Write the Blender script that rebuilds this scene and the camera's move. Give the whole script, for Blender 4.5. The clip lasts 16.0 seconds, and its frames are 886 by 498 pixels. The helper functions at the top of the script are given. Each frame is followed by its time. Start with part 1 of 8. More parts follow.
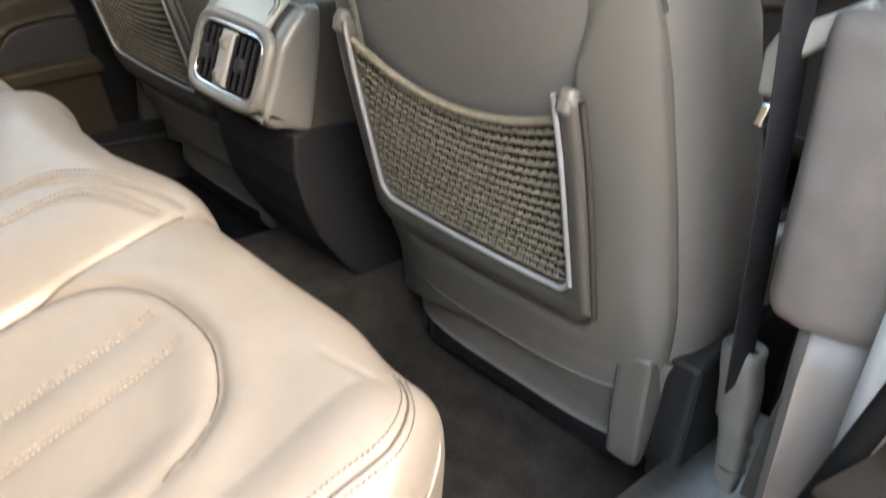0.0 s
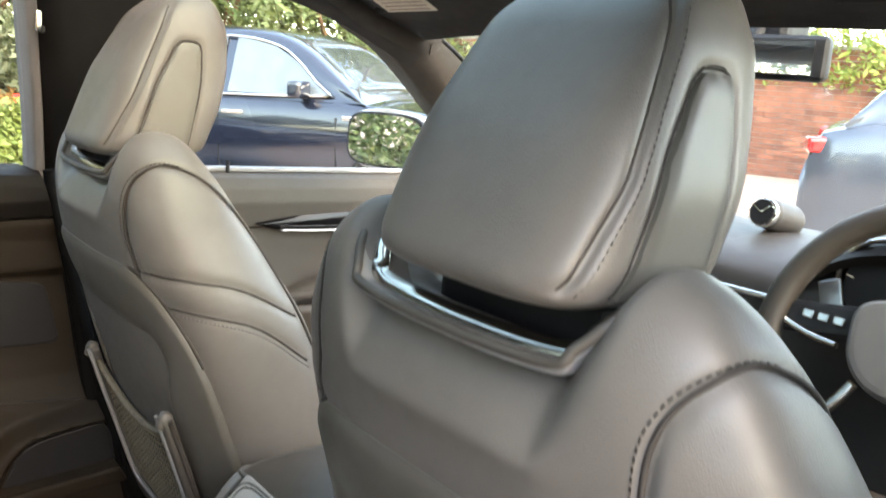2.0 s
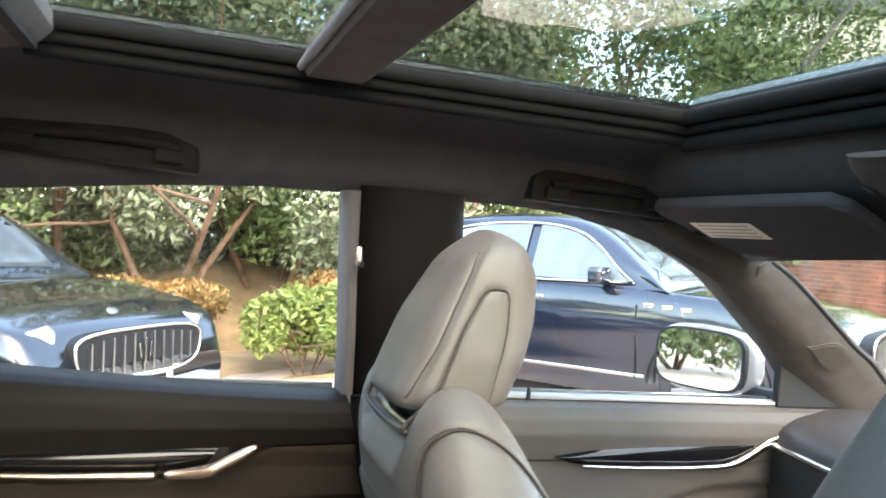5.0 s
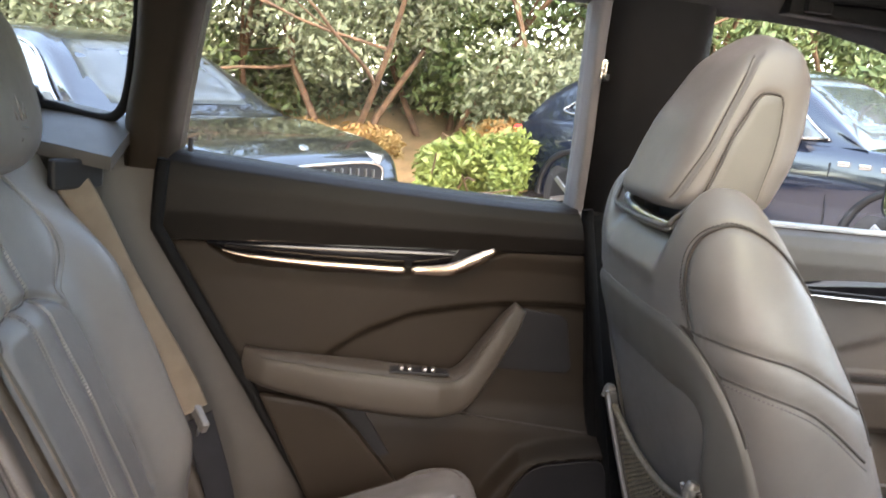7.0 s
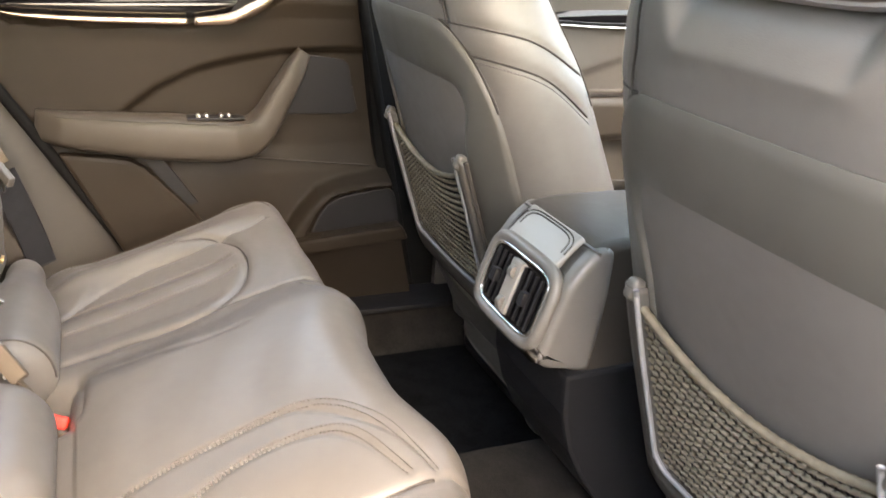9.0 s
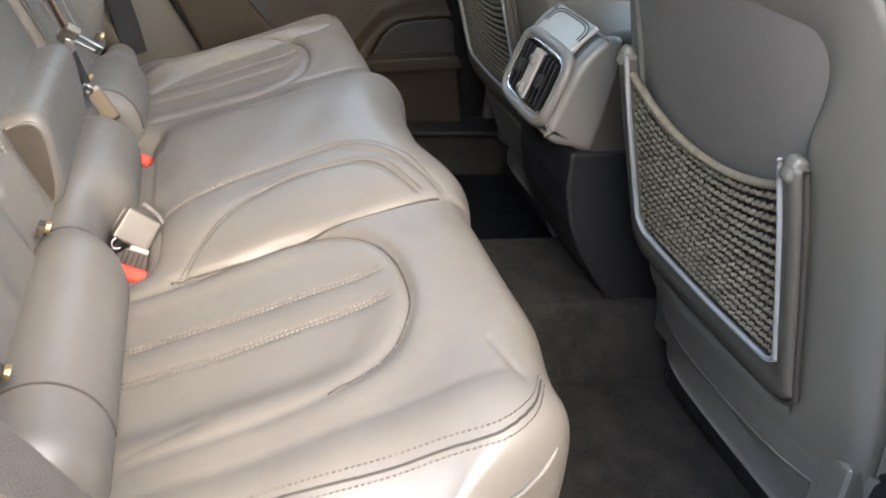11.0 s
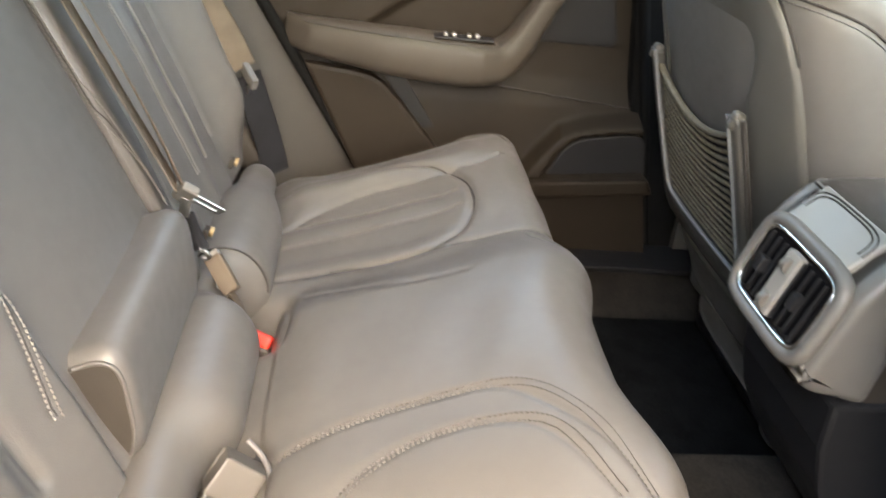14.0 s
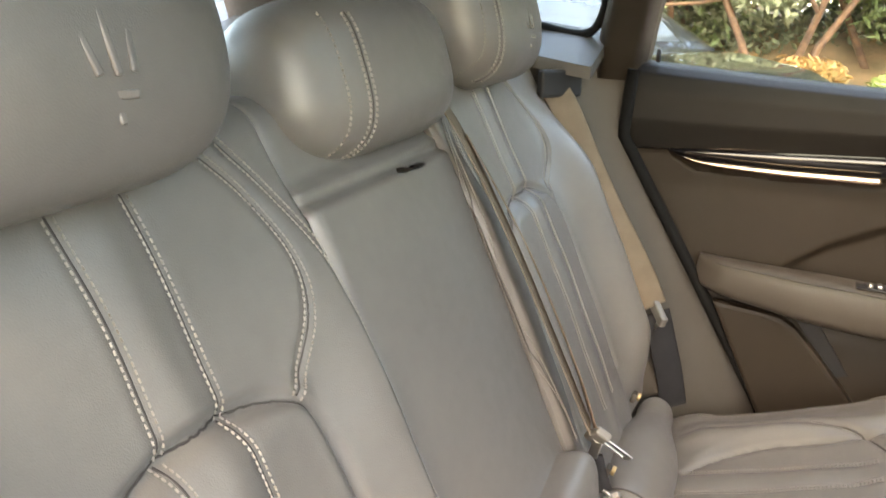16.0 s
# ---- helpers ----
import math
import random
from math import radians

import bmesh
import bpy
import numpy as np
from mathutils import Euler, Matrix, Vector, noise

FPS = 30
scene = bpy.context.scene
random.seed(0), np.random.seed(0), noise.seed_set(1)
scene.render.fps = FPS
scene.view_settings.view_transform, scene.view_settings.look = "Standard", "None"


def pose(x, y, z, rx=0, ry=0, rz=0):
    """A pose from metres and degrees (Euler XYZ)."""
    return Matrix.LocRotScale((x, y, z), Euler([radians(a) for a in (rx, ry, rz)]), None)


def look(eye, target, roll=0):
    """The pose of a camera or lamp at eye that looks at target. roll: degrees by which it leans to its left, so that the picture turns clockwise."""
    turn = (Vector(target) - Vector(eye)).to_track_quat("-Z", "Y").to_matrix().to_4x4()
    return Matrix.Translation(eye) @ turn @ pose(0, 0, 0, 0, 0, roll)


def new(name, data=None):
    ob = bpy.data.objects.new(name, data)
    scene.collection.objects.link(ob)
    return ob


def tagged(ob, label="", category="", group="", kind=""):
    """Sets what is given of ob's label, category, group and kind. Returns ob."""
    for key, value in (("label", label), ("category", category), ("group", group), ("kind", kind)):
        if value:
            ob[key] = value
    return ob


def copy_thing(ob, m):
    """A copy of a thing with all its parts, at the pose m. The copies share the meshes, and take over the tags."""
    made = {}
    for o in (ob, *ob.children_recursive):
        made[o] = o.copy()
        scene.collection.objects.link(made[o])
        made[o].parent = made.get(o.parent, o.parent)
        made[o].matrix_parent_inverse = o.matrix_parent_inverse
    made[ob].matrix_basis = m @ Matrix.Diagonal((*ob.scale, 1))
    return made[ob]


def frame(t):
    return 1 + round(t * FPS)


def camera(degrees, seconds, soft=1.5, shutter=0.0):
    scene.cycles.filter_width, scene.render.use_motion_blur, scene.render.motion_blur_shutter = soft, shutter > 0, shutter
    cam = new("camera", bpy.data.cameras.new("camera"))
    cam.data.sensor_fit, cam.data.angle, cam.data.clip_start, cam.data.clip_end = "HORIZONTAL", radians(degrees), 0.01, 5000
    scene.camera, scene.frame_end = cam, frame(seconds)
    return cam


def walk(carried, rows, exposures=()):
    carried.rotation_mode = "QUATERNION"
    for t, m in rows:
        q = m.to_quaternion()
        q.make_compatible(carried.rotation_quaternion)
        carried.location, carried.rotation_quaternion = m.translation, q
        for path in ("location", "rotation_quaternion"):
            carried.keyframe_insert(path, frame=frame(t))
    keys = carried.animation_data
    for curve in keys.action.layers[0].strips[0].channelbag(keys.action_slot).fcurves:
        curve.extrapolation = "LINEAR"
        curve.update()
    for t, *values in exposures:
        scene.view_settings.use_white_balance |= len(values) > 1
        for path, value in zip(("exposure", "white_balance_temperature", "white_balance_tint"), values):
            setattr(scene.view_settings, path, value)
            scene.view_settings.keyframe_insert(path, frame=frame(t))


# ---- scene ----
cam = camera(56.9, 16.0, 1.5, 0.4)
BASE = 2.3
METRES, EYE, TILT, LEAN, TURN = 1.830, 1.0757, -28.201, -4.699, 45.977
ROWS = [
    (0.0, 0.0, 0.0, 0.0, 0.0, 0.0, -0.0),
    (0.5, 0.0019, -0.0125, 0.0398, 0.3, 5.67, -0.61),
    (1.0, 0.0065, 0.0056, 0.087, 0.93, 10.36, -1.36),
    (1.5, 0.0082, 0.04, 0.1377, 2.27, 14.42, -2.17),
    (2.0, 0.0138, 0.0749, 0.1787, 4.61, 17.76, -2.97),
    (2.5, 0.0221, 0.0999, 0.2127, 7.33, 20.55, -3.89),
    (3.0, 0.0237, 0.1237, 0.2381, 9.89, 23.2, -5.2),
    (3.5, 0.0215, 0.1339, 0.2527, 12.59, 25.13, -6.44),
    (4.0, 0.0113, 0.1332, 0.2586, 15.63, 26.53, -8.14),
    (4.5, -0.0007, 0.1231, 0.2576, 19.09, 27.35, -10.26),
    (5.0, -0.0142, 0.1087, 0.2534, 22.83, 27.31, -12.75),
    (7.5, -0.061, 0.0737, 0.1689, 34.03, 12.6, -18.83),
    (8.0, -0.0512, 0.0688, 0.1439, 29.95, 9.4, -16.14),
    (8.5, -0.0324, 0.0522, 0.1185, 24.22, 7.65, -12.63),
    (9.0, -0.0066, 0.0306, 0.0904, 19.12, 6.13, -10.1),
    (11.5, 0.0828, -0.0228, -0.0046, 27.5, -4.46, -16.91),
    (12.0, 0.0573, -0.0045, 0.0069, 30.98, -6.03, -17.69),
    (12.5, 0.0256, 0.0305, 0.0341, 31.76, -6.13, -17.62),
    (13.0, -0.0077, 0.0621, 0.0654, 31.63, -5.15, -17.54),
    (13.5, -0.0298, 0.0799, 0.087, 32.14, -3.97, -17.87),
    (14.0, -0.0489, 0.0897, 0.1082, 34.84, -2.74, -19.4),
    (14.5, -0.052, 0.084, 0.1158, 44.42, -3.14, -22.37),
    (15.0, -0.0565, 0.065, 0.1233, 53.63, -3.3, -23.94),
    (15.5, -0.0561, 0.0485, 0.1324, 59.56, -2.21, -24.63),
    (16.0, -0.0554, 0.04, 0.1381, 62.48, -0.62, -25.14),
]
walk(cam, [(t, pose(0.9178, 0.0021, EYE, TILT, LEAN, TURN) @ pose(METRES * x, METRES * y, METRES * z, 90 + pitch, roll, yaw)) for t, x, y, z, yaw, pitch, roll in ROWS], exposures=[(t, BASE + e, k, g) for t, e, k, g in [
    (0.0, 1.15, 10000, 10), (1.0, 1.05, 10700, 10), (1.5, 0.72, 10100, 11), (2.5, 0.3, 8700, 11), (3.5, 0.4, 8500, 9), (5.0, 0.32, 8000, 11), (7.5, 0.38, 8400, 17), (8.5, 0.9, 8600, 15), (9.2, 1.15, 9700, 14),
    (11.3, 0.72, 8200, 8), (13.5, 0.82, 8200, 8), (14.5, 0.92, 9900, 12), (15.5, 0.80, 10100, 13), (16.0, 0.86, 9700, 12)]])


# ---- light ----
world = bpy.data.worlds.new("sky")
scene.world = world
world.use_nodes = True
wn = world.node_tree
sky = wn.nodes.new("ShaderNodeTexSky")
sky.sky_type = "NISHITA"
sky.sun_disc = False
sky.sun_elevation, sky.sun_rotation = radians(49), radians(84)
sky.air_density, sky.dust_density, sky.ozone_density = 1.0, 1.2, 1.2
back = wn.nodes["Background"]
back.inputs["Strength"].default_value = 0.46
wn.links.new(sky.outputs["Color"], back.inputs["Color"])
sun_data = bpy.data.lights.new("sun", "SUN")
sun_data.energy, sun_data.angle, sun_data.color = 0.40, radians(40), (1.0, 0.74, 0.52)
sun = new("sun", sun_data)
sun.matrix_world = look((7.5, 0.4, 3.4), (0, 0.3, 0.5))


# ---- materials ----
def mat(name, base, rough=0.5, metal=0.0, vary=0.15, scale=6.0, grain=0.0, grain_scale=400.0, coat=0.0, second=None, dirt_scale=40.0, sheen=0.0, random_tone=0.0, spec=0.5):
    """Painted, moulded or sewn surface: two scales of tone, fine relief."""
    m = bpy.data.materials.new(name)
    m.use_nodes = True
    nt = m.node_tree
    b = nt.nodes["Principled BSDF"]
    tc = nt.nodes.new("ShaderNodeTexCoord")
    n1, n2 = nt.nodes.new("ShaderNodeTexNoise"), nt.nodes.new("ShaderNodeTexNoise")
    n1.inputs["Scale"].default_value, n1.inputs["Detail"].default_value = scale, 4
    n2.inputs["Scale"].default_value, n2.inputs["Detail"].default_value = dirt_scale, 6
    mix = nt.nodes.new("ShaderNodeMix")
    mix.data_type = "RGBA"
    other = second or tuple(c * (1 - 2 * vary) for c in base)
    mix.inputs["A"].default_value = (*base, 1)
    mix.inputs["B"].default_value = (*other, 1)
    add = nt.nodes.new("ShaderNodeMath")
    add.operation = "MULTIPLY_ADD"
    add.inputs[1].default_value = 0.5
    ramp = nt.nodes.new("ShaderNodeMapRange")
    ramp.inputs["From Min"].default_value, ramp.inputs["From Max"].default_value = 0.55, 0.95
    for n in (n1, n2):
        nt.links.new(tc.outputs["Object"], n.inputs["Vector"])
    half = nt.nodes.new("ShaderNodeMath")
    half.operation = "MULTIPLY"
    half.inputs[1].default_value = 1.0
    nt.links.new(n1.outputs["Fac"], half.inputs[0])
    nt.links.new(n2.outputs["Fac"], add.inputs[0])
    nt.links.new(half.outputs[0], add.inputs[2])
    nt.links.new(add.outputs[0], ramp.inputs["Value"])
    nt.links.new(ramp.outputs["Result"], mix.inputs["Factor"])
    colour = mix.outputs["Result"]
    if random_tone:
        info = nt.nodes.new("ShaderNodeNewGeometry")
        hsv = nt.nodes.new("ShaderNodeHueSaturation")
        mr = nt.nodes.new("ShaderNodeMapRange")
        mr.inputs["To Min"].default_value, mr.inputs["To Max"].default_value = 1 - random_tone, 1 + random_tone
        nt.links.new(info.outputs["Random Per Island"], mr.inputs["Value"])
        nt.links.new(mr.outputs["Result"], hsv.inputs["Value"])
        nt.links.new(colour, hsv.inputs["Color"])
        colour = hsv.outputs["Color"]
    nt.links.new(colour, b.inputs["Base Color"])
    b.inputs["Roughness"].default_value = rough
    b.inputs["Metallic"].default_value = metal
    b.inputs["Coat Weight"].default_value = coat
    b.inputs["Coat Roughness"].default_value = 0.03
    b.inputs["Sheen Weight"].default_value = sheen
    b.inputs["Specular IOR Level"].default_value = spec
    rr = nt.nodes.new("ShaderNodeMapRange")
    rr.inputs["To Min"].default_value, rr.inputs["To Max"].default_value = max(0.02, rough * 0.85), min(1, rough * 1.15)
    nt.links.new(n2.outputs["Fac"], rr.inputs["Value"])
    nt.links.new(rr.outputs["Result"], b.inputs["Roughness"])
    if grain:
        v = nt.nodes.new("ShaderNodeTexVoronoi")
        v.inputs["Scale"].default_value = grain_scale
        bump = nt.nodes.new("ShaderNodeBump")
        bump.inputs["Strength"].default_value, bump.inputs["Distance"].default_value = grain, 0.001
        nt.links.new(tc.outputs["Object"], v.inputs["Vector"])
        nt.links.new(v.outputs["Distance"], bump.inputs["Height"])
        nt.links.new(bump.outputs["Normal"], b.inputs["Normal"])
    return m


def glass(name, tint, rough=0.0, amount=0.0):
    """Thin pane: see-through with mirror gloss by Fresnel."""
    m = bpy.data.materials.new(name)
    m.use_nodes = True
    nt = m.node_tree
    nt.nodes.remove(nt.nodes["Principled BSDF"])
    tr, gl = nt.nodes.new("ShaderNodeBsdfTransparent"), nt.nodes.new("ShaderNodeBsdfGlossy")
    tr.inputs["Color"].default_value = (*tint, 1)
    gl.inputs["Roughness"].default_value = rough
    lw, mix = nt.nodes.new("ShaderNodeLayerWeight"), nt.nodes.new("ShaderNodeMixShader")
    pw, ml = nt.nodes.new("ShaderNodeMath"), nt.nodes.new("ShaderNodeMath")
    pw.operation, pw.inputs[1].default_value = "POWER", 5.0
    ml.operation, ml.inputs[1].default_value, ml.inputs[2].default_value = "MULTIPLY_ADD", 0.75, 0.03
    nt.links.new(lw.outputs["Facing"], pw.inputs[0])
    nt.links.new(pw.outputs[0], ml.inputs[0])
    nt.links.new(ml.outputs[0], mix.inputs["Fac"])
    nt.links.new(tr.outputs[0], mix.inputs[1])
    nt.links.new(gl.outputs[0], mix.inputs[2])
    nt.links.new(mix.outputs[0], nt.nodes["Material Output"].inputs["Surface"])
    return m


def glow(name, colour, strength):
    m = bpy.data.materials.new(name)
    m.use_nodes = True
    b = m.node_tree.nodes["Principled BSDF"]
    b.inputs["Base Color"].default_value = (*colour, 1)
    b.inputs["Emission Color"].default_value = (*colour, 1)
    b.inputs["Emission Strength"].default_value = strength
    return m


LEATHER = mat("leather", (0.116, 0.106, 0.095), 0.40, vary=0.06, scale=5, grain=0.14, grain_scale=900, dirt_scale=60)
LEATHER_SIDE = mat("leather_panel", (0.046, 0.039, 0.032), 0.38, vary=0.06, scale=5, grain=0.25, grain_scale=900, dirt_scale=60, spec=0.22)
SHELL = mat("seat_back_plastic", (0.092, 0.086, 0.074), 0.36, vary=0.05, scale=4, grain=0.12, grain_scale=1400)
FRAME_GREY = mat("pocket_frame_plastic", (0.060, 0.055, 0.048), 0.45, vary=0.05, grain=0.12, grain_scale=1400, spec=0.4)
THREAD = mat("thread", (0.19, 0.168, 0.142), 0.6, vary=0.1, scale=300)
THREAD_DIM = mat("tonal_thread", (0.075, 0.066, 0.057), 0.6, vary=0.1, scale=300)
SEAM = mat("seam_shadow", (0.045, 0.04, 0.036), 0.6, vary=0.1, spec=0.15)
PIPING = mat("piping", (0.10, 0.09, 0.08), 0.4, vary=0.08)
# on the rear door roll, shade is put into this dark colour
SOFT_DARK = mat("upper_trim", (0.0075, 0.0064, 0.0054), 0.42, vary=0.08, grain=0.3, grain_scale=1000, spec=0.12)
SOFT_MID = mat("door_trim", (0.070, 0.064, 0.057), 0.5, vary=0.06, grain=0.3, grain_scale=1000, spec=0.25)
DASH = mat("dash_leather", (0.034, 0.032, 0.030), 0.5, vary=0.06, grain=0.2, grain_scale=1000, spec=0.35)
PILLAR_MID = mat("windscreen_pillar_cloth", (0.062, 0.054, 0.048), 0.9, vary=0.08, scale=30, grain=0.5, grain_scale=1500, spec=0.2)
# same trim as the front door, darkened to stand for the rear door's shade
DOOR_BROWN_SHADED = mat("rear_door_trim_shaded", (0.0195, 0.0150, 0.0110), 0.42, vary=0.06, grain=0.3, grain_scale=1000, spec=0.12)
QUARTER = mat("quarter_trim", (0.043, 0.038, 0.032), 0.45, vary=0.06, grain=0.25, grain_scale=1200, spec=0.3)
SOFT_BLACK = mat("soft_black_trim", (0.009, 0.0085, 0.008), 0.65, vary=0.08, grain=0.3, grain_scale=1200, spec=0.15)
PALE_SATIN = mat("pale_satin_plastic", (0.24, 0.24, 0.24), 0.35, vary=0.06, scale=20)
LAMP_COVER = mat("lamp_cover", (0.21, 0.20, 0.178), 0.32, vary=0.03, grain=0.1, grain_scale=1400)
CAP = mat("vent_cap_plastic", (0.115, 0.107, 0.095), 0.36, vary=0.04, grain=0.1, grain_scale=1400)
BUCKLE_GREY = mat("buckle_plastic", (0.078, 0.068, 0.057), 0.35, vary=0.06, grain=0.15, grain_scale=1200)
# chrome with the warm ground's reflection put into its tint
CHROME_WARM = mat("warm_satin_chrome", (0.60, 0.45, 0.34), 0.24, 1.0, vary=0.05)
HEADLINER = mat("headliner_cloth", (0.056, 0.053, 0.053), 0.9, vary=0.08, scale=30, grain=0.5, grain_scale=1500, spec=0.12)
BLACK = mat("black_plastic", (0.012, 0.012, 0.013), 0.45, vary=0.1, grain=0.2, grain_scale=1500, spec=0.25)
PIANO = mat("black_lacquer", (0.004, 0.004, 0.0045), 0.10, vary=0.05, spec=0.3)
RUBBER = mat("rubber_seal", (0.006, 0.006, 0.006), 0.85, vary=0.1, spec=0.1)
CHROME = mat("satin_chrome", (0.72, 0.70, 0.66), 0.18, 1.0, vary=0.05)
STEEL = mat("steel", (0.42, 0.41, 0.39), 0.34, 1.0, vary=0.1, scale=60)
CARPET = mat("carpet", (0.030, 0.027, 0.024), 0.95, vary=0.25, scale=20, grain=0.9, grain_scale=700, dirt_scale=200, spec=0.08)
MAT_DARK = mat("floor_mat", (0.009, 0.0095, 0.010), 0.95, vary=0.25, scale=25, grain=0.9, grain_scale=700, dirt_scale=200, spec=0.05)
WEBBING = mat("belt_webbing", (0.14, 0.108, 0.078), 0.7, vary=0.08, scale=20, grain=0.6, grain_scale=1200, spec=0.15)
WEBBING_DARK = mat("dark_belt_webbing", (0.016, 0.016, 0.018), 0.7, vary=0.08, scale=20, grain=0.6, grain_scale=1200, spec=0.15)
RED = mat("red_button", (0.75, 0.045, 0.03), 0.4, vary=0.05)
NET = mat("pocket_cord", (0.17, 0.145, 0.105), 0.7, vary=0.15, scale=120, spec=0.25)
GREY_TRIM = mat("grey_trim", (0.13, 0.12, 0.115), 0.5, vary=0.06, grain=0.2, grain_scale=1200)
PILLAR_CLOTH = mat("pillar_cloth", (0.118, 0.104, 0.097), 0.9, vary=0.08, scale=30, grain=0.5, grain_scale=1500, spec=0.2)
PALE = mat("pale_plastic", (0.22, 0.205, 0.185), 0.45, vary=0.05)
LABEL_INK = mat("label_ink", (0.50, 0.36, 0.28), 0.6)
PAPER = mat("label_paper", (0.75, 0.66, 0.52), 0.6, vary=0.08, scale=60)
PANE = glass("window_pane", (0.93, 0.96, 0.95))
ROOF_PANE = glass("roof_pane", (0.62, 0.68, 0.65))
MIRROR = mat("mirror", (0.9, 0.9, 0.9), 0.01, 1.0, vary=0.0)
PAINT_SELF = mat("own_body_paint", (0.35, 0.36, 0.37), 0.25, 0.3, vary=0.05, coat=1.0)


# ---- mesh helpers ----
def mesh_ob(name, verts, faces, material, parent=None, label="", smooth=True, kind=""):
    me = bpy.data.meshes.new(name)
    me.from_pydata([tuple(map(float, v)) for v in verts], [], [tuple(map(int, f)) for f in faces])
    if smooth:
        me.shade_smooth()
    me.materials.append(material)
    me.update()
    ob = new(name, me)
    ob.parent = parent
    return tagged(ob, label, kind=kind)


def part(name, bm, material, parent=None, label="", smooth=False, kind=""):
    me = bpy.data.meshes.new(name)
    bm.to_mesh(me)
    bm.free()
    if smooth:
        me.shade_smooth()
    me.materials.append(material)
    ob = new(name, me)
    ob.parent = parent
    return tagged(ob, label, kind=kind)


def mirror_thing(ob, m):
    """A copy of a thing mirrored in x, then moved by m."""
    made = {}
    flip = Matrix.Diagonal((-1, 1, 1, 1))
    for o in (ob, *ob.children_recursive):
        c = o.copy()
        if o.data:
            c.data = o.data.copy()
            c.data.transform(flip)
            c.data.flip_normals()
        made[o] = c
        scene.collection.objects.link(c)
        c.parent = made.get(o.parent)
    made[ob].matrix_basis = m
    return made[ob]


def empty(name, label, category, group="", at=(0, 0, 0)):
    ob = new(name)
    ob.location = at
    return tagged(ob, label, category, group)


def grid_faces(nu, nv, wrap=False, base=0):
    f = []
    for i in range(nu if wrap else nu - 1):
        j = (i + 1) % nu
        for k in range(nv - 1):
            f.append((base + i * nv + k, base + j * nv + k, base + j * nv + k + 1, base + i * nv + k + 1))
    return f


def grid_normals(P, wrap=False):
    du = (np.roll(P, -1, 0) - np.roll(P, 1, 0)) if wrap else np.gradient(P, axis=0)
    dv = np.gradient(P, axis=1)
    n = np.cross(du, dv)
    return n / (np.linalg.norm(n, axis=2, keepdims=True) + 1e-12)


def slab(name, P, offset, material, parent=None, label="", kind=""):
    """A sheet P (nu, nv, 3) with thickness: its copy moved by offset closes the back."""
    nu, nv, _ = P.shape
    Q = P + np.asarray(offset)
    V = np.concatenate([P.reshape(-1, 3), Q.reshape(-1, 3)])
    n = nu * nv
    F = grid_faces(nu, nv)
    F += [tuple(n + a for a in reversed(f)) for f in grid_faces(nu, nv)]
    ring = [k for k in range(nv)] + [i * nv + nv - 1 for i in range(1, nu)] + [(nu - 1) * nv + k for k in range(nv - 2, -1, -1)] + [i * nv for i in range(nu - 2, 0, -1)]
    for a, b in zip(ring, ring[1:] + ring[:1]):
        F.append((b, a, n + a, n + b))
    ob = mesh_ob(name, V, F, material, parent, label, kind=kind)
    ob.data.set_sharp_from_angle(angle=radians(50))
    return ob


def dist_poly(x, y, poly):
    d = np.full(x.shape, 1e9)
    for (x0, y0), (x1, y1) in zip(poly, poly[1:]):
        dx, dy = x1 - x0, y1 - y0
        t = np.clip(((x - x0) * dx + (y - y0) * dy) / (dx * dx + dy * dy + 1e-12), 0, 1)
        d = np.minimum(d, np.hypot(x - x0 - t * dx, y - y0 - t * dy))
    return d


def smooth_poly(pts, n=60):
    """Catmull-Rom through the points."""
    p = np.array(pts, float)
    p = np.vstack([2 * p[0] - p[1], p, 2 * p[-1] - p[-2]])
    out = []
    for i in range(1, len(p) - 2):
        m = max(2, n // (len(p) - 3))
        for t in np.linspace(0, 1, m, endpoint=False):
            a, b, c, d = p[i - 1:i + 3]
            out.append(0.5 * (2 * b + (c - a) * t + (2 * a - 5 * b + 4 * c - d) * t * t + (3 * b - a - 3 * c + d) * t ** 3))
    return np.array(out + [p[-2]])


def step(e0, e1, x):
    t = np.clip((x - e0) / (e1 - e0), 0, 1)
    return t * t * (3 - 2 * t)


def tube_mesh(paths, r, sides=6, flat=1.0, closed=False):
    """Verts and faces of tubes along polylines."""
    V, F = [], []
    for p in paths:
        p = np.asarray(p, float)
        t = np.gradient(p, axis=0)
        t /= np.linalg.norm(t, axis=1, keepdims=True) + 1e-12
        up = np.array([0.13, 0.21, 0.97])
        a = np.cross(t, up)
        a /= np.linalg.norm(a, axis=1, keepdims=True) + 1e-12
        b = np.cross(a, t)
        base = len(V)
        for i in range(len(p)):
            for k in range(sides):
                w = 2 * math.pi * k / sides
                V.append(p[i] + r * (math.cos(w) * a[i] + flat * math.sin(w) * b[i]))
        m = len(p)
        for i in range(m if closed else m - 1):
            j = (i + 1) % m
            for k in range(sides):
                l = (k + 1) % sides
                F.append((base + i * sides + k, base + j * sides + k, base + j * sides + l, base + i * sides + l))
        if not closed:
            F.append(tuple(base + k for k in reversed(range(sides))))
            F.append(tuple(base + (m - 1) * sides + k for k in range(sides)))
    return V, F


def tubes(name, paths, r, material, parent=None, label="", sides=6, closed=False, kind=""):
    V, F = tube_mesh(paths, r, sides, closed=closed)
    return mesh_ob(name, V, F, material, parent, label, kind=kind)


